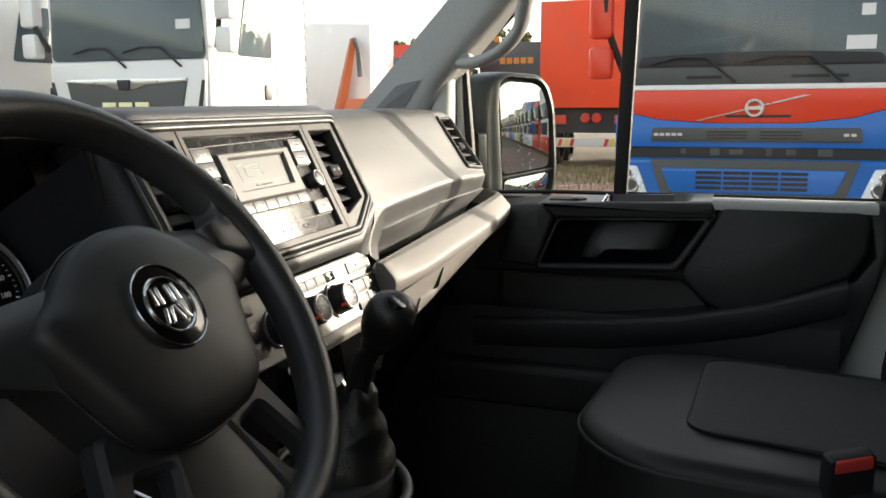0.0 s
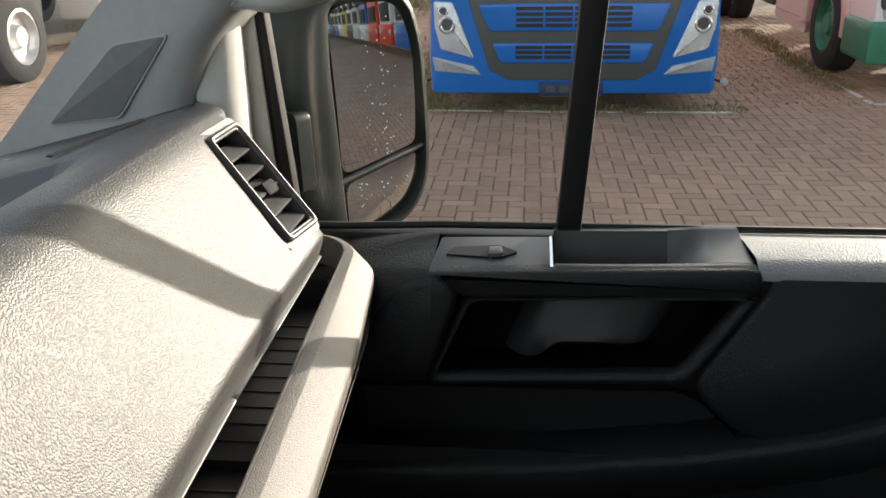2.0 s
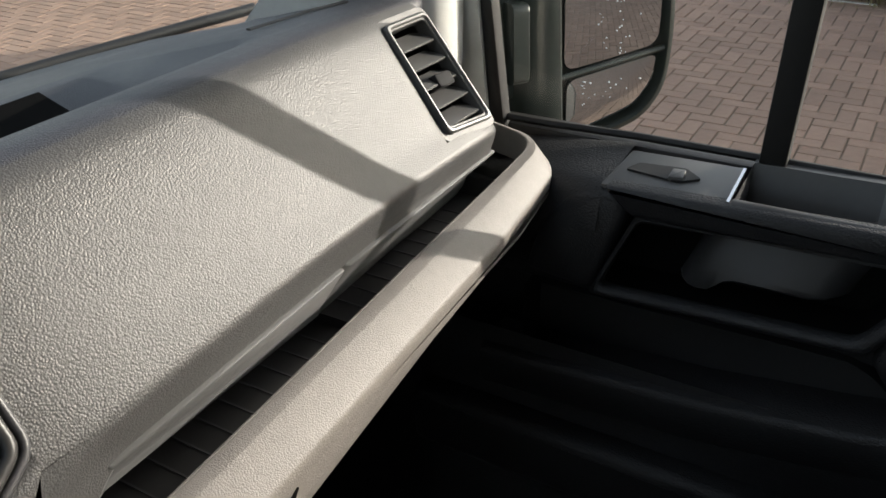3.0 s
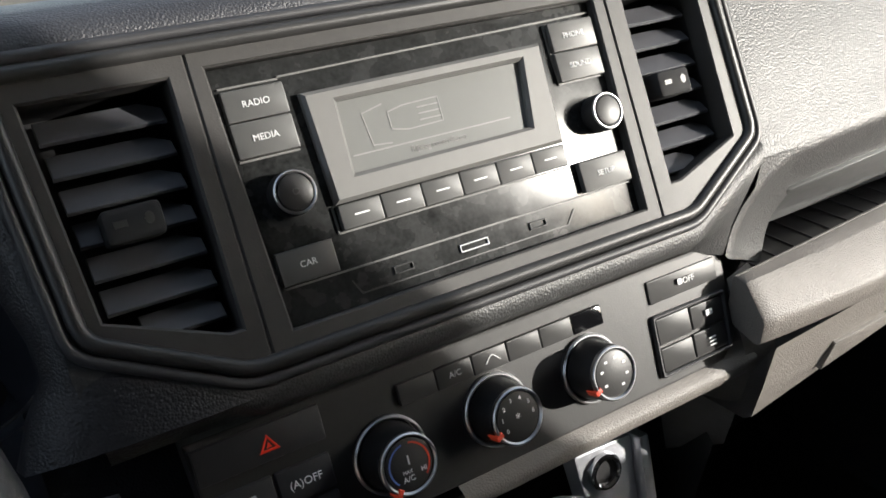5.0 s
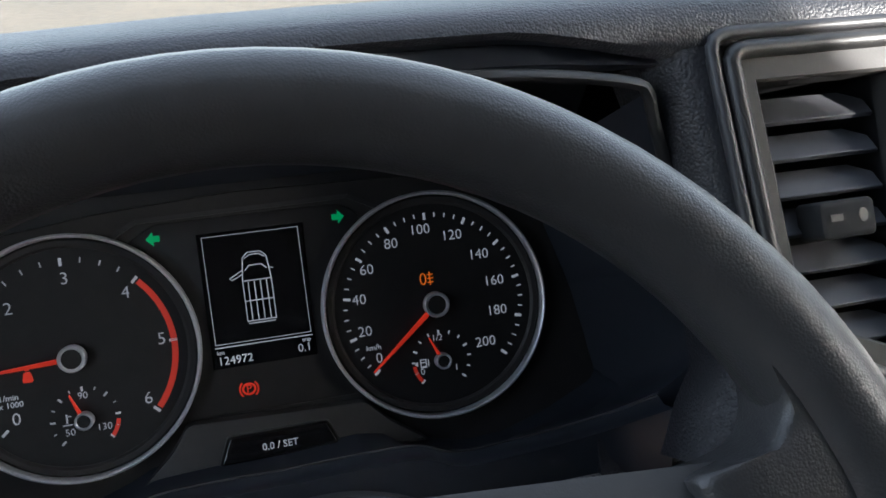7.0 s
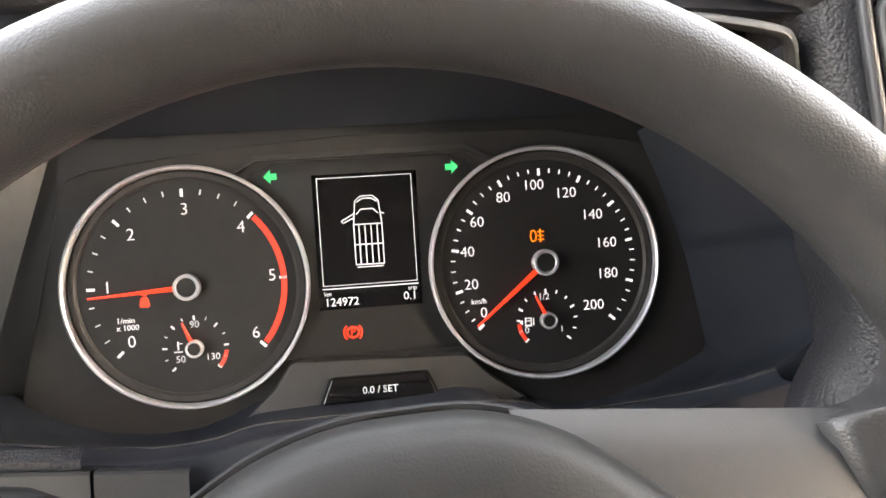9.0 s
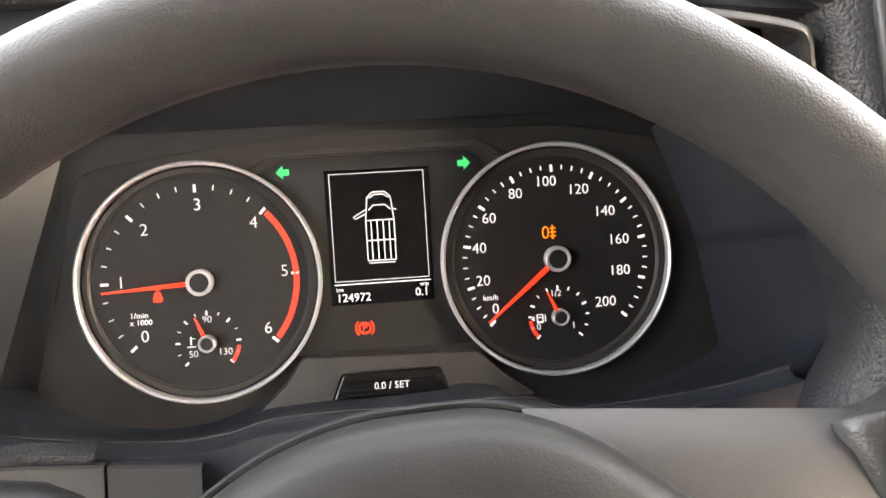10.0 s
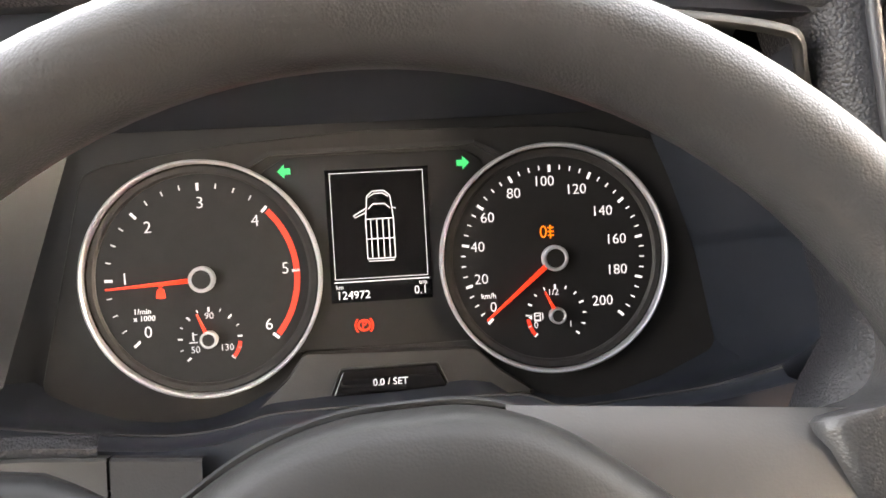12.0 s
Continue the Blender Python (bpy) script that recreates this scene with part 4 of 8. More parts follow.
# rev counter
TU = -0.495
tach = dial(TU, "rev_counter")
ticks(tach, TU, 0, 0.0438, 0.0476, [222 - 44 * k for k in range(7)], 0.0013)
ticks(tach, TU, 0, 0.0451, 0.0476, [222 - 11 * k for k in range(17) if k % 4], 0.0006)
bm = B()
arc(bm, TU, 0, 0.0447, 0.0476, -40, 44)
part("red_zone", bm, DIMRED, tach, "lit red zone")
for k, (x, y) in enumerate(((-0.5233, -0.0250), (-0.5328, 0.0019), (-0.5202, 0.0267), (-0.4942, 0.0375), (-0.4679, 0.0272), (-0.4545, 0.0027), (-0.4642, -0.0248))):
    lettering(tach, str(k), CLU, x, y, 0.0058, GLOW, -0.0026, thin=-0.011)
lettering(tach, "1/min", CLU, TU - 0.0305, -0.0145, 0.0027, GLOW, -0.0026)
lettering(tach, "x 1000", CLU, TU - 0.0297, -0.0180, 0.0027, GLOW, -0.0026)
needle(tach, TU, 0, 183, 0.0465, 0.0012, 0.0064)
# belt and temperature
bm = B()
slab(bm, CLU, rounded([(TU - 0.0235, -0.0085), (TU - 0.0185, -0.0085), (TU - 0.0195, -0.0035), (TU - 0.0225, -0.0035)], 0.0012), -0.003, -0.0024)
slab(bm, CLU, disc(TU - 0.021, -0.0018, 0.0013, 12), -0.003, -0.0024)
part("belt_warning", bm, GLOWRED, tach, "lit red belt warning")
ticks(tach, TU + 0.0015, -0.030, 0.0135, 0.0158, [222 - 44 * k for k in range(7)], 0.0009)
ticks(tach, TU + 0.0015, -0.030, 0.0143, 0.0158, [222 - 22 * k for k in range(13) if k % 2], 0.0005)
bm = B()
arc(bm, TU + 0.0015, -0.030, 0.0138, 0.0157, -42, -8)
part("temperature_red_zone", bm, DIMRED, tach)
for word, x, y in (("50", -0.0060, -0.0352), ("90", 0.0016, -0.0186), ("130", 0.0094, -0.0349)):
    lettering(tach, word, CLU, TU + x, y, 0.0033, GLOW, -0.0026, thin=-0.014)
bm = B()
slab(bm, CLU, rect(TU - 0.0068, -0.0285, 0.0007, 0.0042), -0.003, -0.0026)
slab(bm, CLU, rect(TU - 0.0068, -0.0315, 0.0042, 0.0005), -0.003, -0.0026)
slab(bm, CLU, rect(TU - 0.0056, -0.0275, 0.0018, 0.0004), -0.003, -0.0026)
part("coolant_symbol", bm, GLOW, tach)
needle(tach, TU + 0.0015, -0.030, 112, 0.0140, 0.0009, 0.0042)

# speedometer
SU = -0.3185
spd = dial(SU, "speedometer")
ticks(spd, SU, 0, 0.0440, 0.0476, [222 - 26.4 * k for k in range(11)], 0.0013)
ticks(spd, SU, 0, 0.0453, 0.0476, [222 - 6.6 * k for k in range(41) if k % 4], 0.0006)
for k, (x, y) in enumerate(((-0.3508, -0.0236), (-0.3563, -0.0090), (-0.3573, 0.0075), (-0.3516, 0.0222), (-0.3375, 0.0338), (-0.3217, 0.0392), (-0.3052, 0.0343), (-0.2921, 0.0225), (-0.2855, 0.0077), (-0.2857, -0.0081), (-0.2939, -0.0237))):
    lettering(spd, str(20 * k), CLU, x, y, 0.0052, GLOW, -0.0026, thin=-0.011)
lettering(spd, "km/h", CLU, SU - 0.0345, -0.0177, 0.0027, GLOW, -0.0026)
needle(spd, SU, 0, 219.5, 0.0470, 0.0013, 0.0066)
ticks(spd, SU, -0.0295, 0.0135, 0.0158, [222 - 66 * k for k in range(5)], 0.0009)
ticks(spd, SU, -0.0295, 0.0140, 0.0158, [222 - 22 * k for k in range(13) if k % 3], 0.0007)
bm = B()
arc(bm, SU, -0.0295, 0.0138, 0.0157, 185, 222)
part("fuel_red_zone", bm, DIMRED, spd)
for word, x, y in (("0", -0.0107, -0.0342), ("1/2", -0.0011, -0.0177), ("1", 0.0074, -0.0346)):
    lettering(spd, word, CLU, SU + x, y, 0.0033, GLOW, -0.0026, thin=-0.014)
bm = frame_ring(B(), CLU, rect(SU - 0.0098, -0.0300, 0.0034, 0.0044), rect(SU - 0.0098, -0.0298, 0.0024, 0.0032), -0.003, -0.0026, 0.0001)
slab(bm, CLU, [(SU - 0.0145, -0.0300), (SU - 0.0128, -0.0312), (SU - 0.0128, -0.0288)], -0.003, -0.0026)
slab(bm, CLU, rect(SU - 0.0098, -0.0294, 0.0024, 0.0004), -0.003, -0.0026)
slab(bm, CLU, rect(SU - 0.0071, -0.0298, 0.0004, 0.0036), -0.003, -0.0026)
part("fuel_symbol", bm, GLOW, spd)
needle(spd, SU + 0.0, -0.0295, 115, 0.0140, 0.0009, 0.0042)
bm = frame_ring(B(), CLU, disc(SU - 0.0046, 0.0136, 0.0017, 16, 0.0031), disc(SU - 0.0046, 0.0136, 0.0012, 16, 0.0025), -0.003, -0.0024, 0.0001)
for k in range(3):
    slab(bm, CLU, rect(SU - 0.0008, 0.0116 + 0.0020 * k, 0.0032, 0.0005), -0.003, -0.0024)
slab(bm, CLU, rect(SU - 0.0010, 0.0136, 0.0005, 0.0068), -0.003, -0.0024)
part("fog_light_symbol", bm, GLOWORANGE, spd, "lit amber fog light symbol")

# display between the dials
disp = part("trip_display", slab(B(), CLU, [(-0.4325, -0.0165), (-0.3815, -0.0165), (-0.3805, 0.0505), (-0.4325, 0.0505)], -0.006, -0.0038), GLOSS, clu, "small monochrome display")
bm = frame_ring(B(), CLU, rect(-0.4067, 0.0220, 0.0470, 0.0536), rect(-0.4067, 0.0220, 0.0464, 0.0530), -0.0038, -0.0034, 0.0001)
slab(bm, CLU, rect(-0.4067, -0.0062, 0.0480, 0.0005), -0.0038, -0.0034)
part("display_border", bm, GLOW, disp)
lettering(disp, "124972", CLU, -0.4300, -0.0130, 0.0040, GLOW, -0.0034, "LEFT")
lettering(disp, "km", CLU, -0.4300, -0.0087, 0.0021, GLOW, -0.0034, "LEFT")
lettering(disp, "0.1", CLU, -0.3838, -0.0122, 0.0040, GLOW, -0.0034, "RIGHT")
lettering(disp, "trip", CLU, -0.3838, -0.0082, 0.0021, GLOW, -0.0034, "RIGHT")
bm = B()
CX = -0.4062


def stroke(pts, w=0.00024):
    for (x0, y0), (x1, y1) in zip(pts, pts[1:]):
        d = (Vector((x1, y1)) - Vector((x0, y0))).normalized() * w
        slab(bm, CLU, [(x0 - d.y, y0 + d.x), (x0 + d.y, y0 - d.x), (x1 + d.y, y1 - d.x), (x1 - d.y, y1 + d.x)], -0.0038, -0.0033)


stroke([(CX - 0.0065, 0.0300), (CX - 0.0058, 0.0365), (CX - 0.003, 0.0390), (CX + 0.003, 0.0390), (CX + 0.0058, 0.0365), (CX + 0.0065, 0.0300)])
stroke([(CX - 0.0050, 0.0360), (CX - 0.0022, 0.0378), (CX + 0.0022, 0.0378), (CX + 0.0050, 0.0360)])
stroke([(CX - 0.0055, 0.0300), (CX - 0.003, 0.0325), (CX + 0.003, 0.0325), (CX + 0.0055, 0.0300)])
stroke([(CX - 0.0070, 0.0250), (CX + 0.0070, 0.0250), (CX + 0.0070, 0.0050), (CX - 0.0070, 0.0050), (CX - 0.0070, 0.0250)])
stroke([(CX - 0.0070, 0.0250), (CX - 0.0065, 0.0300)])
stroke([(CX + 0.0070, 0.0250), (CX + 0.0065, 0.0300)])
stroke([(CX - 0.0065, 0.0038), (CX + 0.0065, 0.0038)])
for k in (-0.0045, -0.0015, 0.0015, 0.0045):
    stroke([(CX + k, 0.0245), (CX + k, 0.0055)])
stroke([(CX - 0.0070, 0.0150), (CX + 0.0070, 0.0150)])
stroke([(CX - 0.0065, 0.0305), (CX - 0.0130, 0.0270), (CX - 0.0120, 0.0260), (CX - 0.0066, 0.0285)])
stroke([(CX + 0.0065, 0.0305), (CX + 0.0085, 0.0298)])
part("vehicle_drawing", bm, GLOW, disp, "white line drawing of a vehicle with an open door")
for u, s in ((-0.4525, -1), (-0.3625, 1)):
    bm = B()
    slab(bm, CLU, [(u + s * 0.0032, 0.0510), (u - s * 0.0002, 0.0545), (u - s * 0.0002, 0.0525), (u - s * 0.0032, 0.0525), (u - s * 0.0032, 0.0495), (u - s * 0.0002, 0.0495), (u - s * 0.0002, 0.0475)], -0.0046, -0.0040)
    part("turn_arrow", bm, GLOWGREEN, clu, "lit green turn arrow")
bm = frame_ring(B(), CLU, disc(-0.4170, -0.0285, 0.0035, 24, 0.0031), disc(-0.4170, -0.0285, 0.0025, 24, 0.0021), -0.005, -0.004, 0.0001)
brk = part("brake_symbol", bm, GLOWRED, clu, "lit red parking brake symbol")
for q in (-1, 1):
    bm = B()
    arc(bm, -0.4170, -0.0285, 0.0041, 0.0049, -48 if q > 0 else 132, 48 if q > 0 else 228, -0.004, 10)
    part("symbol_bracket", bm, GLOWRED, brk)
lettering(clu, "P", CLU, -0.4170, -0.0285, 0.0038, GLOWRED, -0.0041)
# raised cluster lens edge along the bottom
LENS = smooth_path([(-0.640, -0.0500, 0.030), (-0.5815, -0.0601, 0.030), (-0.5452, -0.0655, 0.030), (-0.5082, -0.0690, 0.030), (-0.4828, -0.0676, 0.030), (-0.4622, -0.0628, 0.030), (-0.4312, -0.0618, 0.030), (-0.4051, -0.0620, 0.030), (-0.3466, -0.0618, 0.030), (-0.3254, -0.0686, 0.030), (-0.298, -0.0685, 0.030), (-0.2561, -0.0640, 0.034), (-0.2290, -0.0520, 0.058)], 5)


def face_low(x):
    """The lower edge of the dial surround at x."""
    return float(np.interp(x, [p[0] for p in FACE], [p[1] for p in FACE]))


bm = B()
rows_ = []
for p in LENS:
    top = p.copy()
    rows_.append([CLU @ Vector((p.x, face_low(p.x) + 0.004, -0.008)), CLU @ Vector((p.x, face_low(p.x) - 0.001, 0.0)), CLU @ Vector((p.x, p.y - 0.0035, 0.022)), CLU @ (p + Vector((0, -0.0008, -0.002))), CLU @ p, CLU @ (p + Vector((0, -0.0010, 0.0014)))])
    edge = CLU @ p
    rows_[-1] += [(p.x, edge.y - 0.006, edge.z - 0.001), (p.x, edge.y - 0.015, edge.z + 0.003), (p.x, edge.y - 0.018, edge.z - 0.012), (p.x, edge.y - 0.019, edge.z - 0.06)]
sheet(bm, rows_)
part("lower_shelf", bm, BINN, clu, smooth=40)
bm = B()
tube(bm, [CLU @ (p + Vector((0, 0.0002, 0.0004))) for p in LENS], 0.0006, 6)
part("lens_edge", bm, SATIN, clu, "thin lens edge", 60)

# binnacle: walls from the cluster out to the dash edge
binn = thing("binnacle", (-0.41, 0.05, 1.50), "dark binnacle around the instrument cluster", "dashboard")
bm = B()
rows_ = []
for x in (-0.70, -0.66, -0.62, -0.55, -0.48, -0.40, -0.36, -0.335, -0.315, -0.30, -0.285, -0.27, -0.255, -0.24, -0.23, -0.226):
    y = front_edge(x)
    c = CLU @ Vector((max(-0.60, min(-0.236, x)), 0.074, -0.006))
    a_ = arch(x)
    xc = max(-0.60, min(-0.236, x))
    rows_.append([(x, y + 0.0035, 1.5885 + 0.014 * a_), (x, y + 0.012, 1.5885 + 0.010 * a_), (x, y + 0.006, 1.586 + 0.005 * a_), (x, y + 0.010, 1.584), (xc, c.y - 0.03, 1.570), (xc, c.y, c.z)])
sheet(bm, rows_)
part("hood", bm, BINN, binn, "dark hood over the dials", 60)
bm = B()
rows_ = []
for v in (0.088, 0.06, 0.02, -0.02, -0.06, -0.085):
    edge, inn = -0.64 - 0.02 * (0.09 - v) / 0.18, -0.586 + 0.026 * (v + 0.02) / 0.075
    rows_.append([CLU @ Vector((inn, v, -0.006)), CLU @ Vector((inn * 0.35 + edge * 0.65, v, 0.035)), CLU @ Vector((edge, v, 0.085)), CLU @ Vector((edge - 0.006, v, 0.098))])
sheet(bm, rows_)
part("side_wall", bm, BINN, binn, smooth=60)
# the other wall flares towards the seats and turns under into the lens edge
OUTER = smooth_path([(-0.2405, 0.086, 0.103), (-0.2285, 0.0537, 0.089), (-0.2190, 0.018, 0.079), (-0.2125, -0.001, 0.075), (-0.2104, -0.025, 0.072), (-0.2160, -0.0375, 0.068), (-0.2290, -0.0500, 0.058), (-0.2520, -0.0625, 0.036)], 5)
INNER = smooth_path([(-0.2645, 0.064, -0.007), (-0.2545, 0.036, -0.007), (-0.2455, 0.008, -0.007), (-0.2420, -0.006, -0.007), (-0.2370, -0.032, -0.007), (-0.2335, -0.0500, -0.007), (-0.2370, -0.0575, -0.007), (-0.2560, -0.066, -0.007)], 5)
bm = B()
rows_ = []
for i, (a, b) in enumerate(zip(INNER, OUTER)):
    run = OUTER[min(i + 1, len(OUTER) - 1)] - OUTER[max(i - 1, 0)]
    d = Vector((-run.y, run.x, 0)).normalized() * (1.0 if b.y < 0.01 else 0.25)
    rows_.append([CLU @ p for p in (a, a.lerp(b, 0.30) + d * 0.002, a.lerp(b, 0.62) + d * 0.003, a.lerp(b, 0.88) + d * 0.0015, b, b + d * 0.0035 + Vector((0, 0, 0.0008)), b + d * 0.008 - Vector((0, 0, 0.0015)), b + d * 0.010 - Vector((0, 0, 0.020)) if b.y > 0.02 else b + d * 0.034 - Vector((0, 0, 0.004)))])
sheet(bm, rows_)
part("side_wall", bm, BINN, binn, "smooth dark flank beside the dials", 60)
bm = B()
sheet(bm, [[(x, -0.02 + 0.02 * abs(x + 0.78), 1.598), (x, -0.012, 1.5), (x, -0.025, 1.40), (x, -0.02, 1.33)] for x in (-0.93, -0.80, -0.72, -0.645)])
part("side_fascia", bm, GRAIN, binn, smooth=60)
def drop(x):
    return -0.1 * min(0.08, max(0.0, x + 0.56))


bm = B()
sheet(bm, [[(x, 0.047, 1.4150), (x, 0.0405, 1.4205 + drop(x)), (x, 0.034, 1.4185 + drop(x)), (x, 0.033, 1.4120 + drop(x)), (x, 0.034, 1.40)] for x in (-0.70, -0.65, -0.60, -0.56, -0.538, -0.534)])
part("grain_strip", bm, STRIP, binn, "grained strip below the dials", 50)
for x0, x1, material, name_ in ((-0.70, -0.5300, SATIN, "knee_cover"), (-0.5285, -0.4900, STRIPFLAT, "column_panel")):
    bm = B()
    sheet(bm, [[(x, 0.045, 1.4080 + drop(x)), (x, 0.0315, 1.4155 + drop(x)), (x, 0.0298, 1.4150 + drop(x)), (x, 0.0290, 1.4130 + drop(x)), (x, 0.020, 1.3930), (x, 0.005, 1.376)] for x in np.linspace(x0, x1, 6)])
    part(name_, bm, material, binn, smooth=35)
bm = B()
sheet(bm, [[(x, 0.030, 1.396), (x, -0.004, 1.372), (x, -0.022, 1.362), (x, -0.03, 1.34), (x, 0.02, 1.26), (x, 0.06, 1.16)] for x in (-0.93, -0.65, -0.5, -0.35, -0.235, -0.165)])
part("knee_panel", bm, STRIP, binn, "grained panel below the dials", 60)
part("hood_back", slab(B(), CLU, [(-0.62, 0.060), (-0.190, 0.060), (-0.190, 0.141), (-0.62, 0.141)], -0.022, -0.0145), BINN, binn)
# grained panel between the binnacle and the column
part("flank_panel", slab(B(), CLU, [(-0.258, -0.069), (-0.226, -0.057), (-0.2075, -0.037), (-0.203, 0.030), (-0.160, 0.030), (-0.160, -0.11), (-0.258, -0.11)], 0.040, 0.048), STRIP, binn)
# display pod frame right of the dials, seen above the rim
bm = B()
tube(bm, smooth_path([(-0.36, 0.046, 1.5905), (-0.32, 0.047, 1.590), (-0.28, 0.047, 1.587), (-0.248, 0.047, 1.5815), (-0.2405, 0.047, 1.577), (-0.237, 0.047, 1.566), (-0.2285, 0.047, 1.542), (-0.219, 0.042, 1.505)], 4), 0.0028, 6)
part("hood_edge", bm, SATIN, binn, "thin satin edge", 60)

# ---- steering wheel ----
wheel = thing("steering_wheel", WHE @ Vector((0, 0, 0)), "black leather-grained steering wheel with airbag cover", "steering wheel")
RW = 0.1665


def rim_ring(bm, r_scale=1.0):
    loops = []
    n = 96
    for i in range(n):
        a = 2 * math.pi * i / n
        grip = 1 + 0.10 * max(0, math.cos(2 * (a - radians(20)))) ** 3 if 0 <= a <= math.pi else 1
        row = []
        for j in range(16):
            p = 2 * math.pi * j / 16
            rr = 0.0150 * grip * r_scale
            rad = RW + rr * math.cos(p)
            row.append(WHE @ Vector((rad * math.cos(a), rad * math.sin(a), 0.0172 * grip * r_scale * math.sin(p))))
        loops.append(row)
    loops.append(loops[0])
    vs = rings(bm, loops, cap=False)
    bmesh.ops.remove_doubles(bm, verts=vs[0] + vs[-1], dist=1e-6)
    return bm


part("rim", rim_ring(B()), WHEELMAT, wheel, "black grained rim", 60)


def pad_skin(bm, outline, n_edge, n_top, centre, steps=5):
    """A cushion: the outline rises to a rounded top."""
    loops = []
    rise = n_top - n_edge
    for s, h in ((1.0, 0.0), (0.998, 0.30), (0.985, 0.52), (0.955, 0.66), (0.90, 0.75), (0.78, 0.83), (0.55, 0.92), (0.30, 0.98), (0.04, 1.0)):
        loops.append([WHE @ Vector((centre[0] + (x - centre[0]) * s, centre[1] + (y - centre[1]) * s, n_edge + rise * h)) for x, y in outline])
    rings(bm, [[WHE @ Vector((x, y, n_edge - 0.03)) for x, y in outline]] + loops)
    return bm


PADLINE = rounded([(-0.096, 0.012), (-0.068, 0.027), (-0.045, 0.0462), (-0.030, 0.0560), (-0.010, 0.0628), (0.022, 0.0640), (0.040, 0.0585), (0.058, 0.0465), (0.074, 0.033), (0.096, 0.012), (0.080, -0.022), (0.070, -0.048), (0.061, -0.066), (0.041, -0.080), (0.0, -0.085), (-0.041, -0.080), (-0.061, -0.066), (-0.070, -0.048), (-0.080, -0.022)], 0.012, 4)
part("airbag_cover", pad_skin(B(), PADLINE, 0.002, 0.034, (0, -0.002), 7), HUBMAT, wheel, "grained black airbag cover", 60)
EMB = WHE @ Matrix.Translation((-0.003, -0.003, 0.0335))
part("emblem_disc", slab(B(), EMB, disc(0, 0, 0.0285, 40), -0.01, 0.001, 0.001), GLOSS, wheel, "round black emblem field")
part("emblem_ring", frame_ring(B(), EMB, disc(0, 0, 0.0205, 40), disc(0, 0, 0.0178, 40), 0.0, 0.003, 0.001), CHROME, wheel, "chrome emblem ring")
part("emblem_edge", frame_ring(B(), EMB, disc(0, 0, 0.0296, 40), disc(0, 0, 0.0284, 40), -0.004, 0.002, 0.0005), CHROME, wheel)
for x, k in ((-0.0085, 0.5), (-0.0030, 0.5), (0.0030, -0.5), (0.0085, -0.5)):
    for y0, y1 in ((0.0012, 0.0135), (-0.0125, -0.0012)):
        bm = slab(B(), EMB, [(x - 0.0013 - k * 0.005, y0), (x + 0.0013 - k * 0.005, y0), (x + 0.0013 + k * 0.004 * (1 if y0 < 0 else -1), y1), (x - 0.0013 + k * 0.004 * (1 if y0 < 0 else -1), y1)], 0.0, 0.0025, 0.0006)
        part("emblem_bar", bm, CHROME, wheel, "plain chrome bar")
lettering(wheel, "AIRBAG", WHE, 0.030, -0.043, 0.006, BLACK, 0.0285, turn=0.0)
for s in (-1, 1):
    bm = B()
    loops = []
    for t in np.linspace(0, 1, 11):
        x = s * (0.050 + 0.104 * t)
        x = s * (0.030 + 0.124 * t) if s > 0 else x
        top = 0.0605 - 0.010 * t + 0.016 * max(0, t - 0.75) if s > 0 else 0.036 - 0.004 * t
        bot = -0.040 + 0.054 * t**0.8
        n = 0.006 - 0.010 * t
        loops.append([WHE @ Vector(p) for p in ((x, bot, n - 0.014), (x, (top + bot) / 2, n - 0.016), (x, top, n - 0.012), (x, top + 0.002, n), (x, top - 0.008, n + 0.007), (x, (top + bot) / 2, n + 0.010), (x, bot + 0.008, n + 0.007), (x, bot - 0.002, n))])
    rings(bm, loops)
    part("spoke", bm, SPOKEMAT, wheel, smooth=50)
    # grained thumb rest that fills the corner between spoke and rim
    web = [(0.104, 0.0535), (0.122, 0.0560), (0.1305, 0.0600), (0.1350, 0.0680), (0.1352, 0.0800), (0.1320, 0.0910), (0.1270, 0.1010), (0.146, 0.094), (0.160, 0.066), (0.166, 0.030), (0.162, 0.012), (0.140, 0.020), (0.112, 0.030)]
    web = [(s * x, y) for x, y in web]
    cx, cy = sum(p[0] for p in web) / len(web), sum(p[1] for p in web) / len(web)
    bm = B()
    rings(bm, [[WHE @ Vector((cx + (x - cx) * k, cy + (y - cy) * k, n)) for x, y in rounded(web, 0.004, 2)] for n, k in ((-0.013, 0.9), (-0.010, 0.97), (-0.002, 1.0), (0.004, 0.985), (0.0085, 0.93), (0.011, 0.8), (0.012, 0.4))])
    part("thumb_rest", bm, WHEELMAT, wheel, "grained thumb rest", 60)
    bm = frame_ring(B(), WHE, rounded([(s * 0.020, -0.066), (s * 0.076, -0.052), (s * 0.106, -0.130), (s * 0.094, -0.146), (s * 0.044, -0.154)], 0.008), rounded([(s * 0.036, -0.090), (s * 0.066, -0.084), (s * 0.087, -0.127), (s * 0.080, -0.134), (s * 0.060, -0.137)], 0.006), -0.016, 0.001, 0.004)
    part("lower_spoke", bm, STRIPFLAT, wheel, "dark spoke with an opening", 40)
bm = B()
slab(bm, WHE, rounded([(-0.050, -0.156), (0.050, -0.156), (0.027, -0.062), (-0.027, -0.062)], 0.008), -0.016, -0.001, 0.004)
part("spoke_bridge", bm, BLACK, wheel)
bm = B()
tube(bm, [WHE @ Vector((x * 1.012, y * 1.012, 0.004)) for x, y in PADLINE], 0.0011, 6, closed=True)
part("cover_seam", bm, BLACK, wheel, smooth=60)
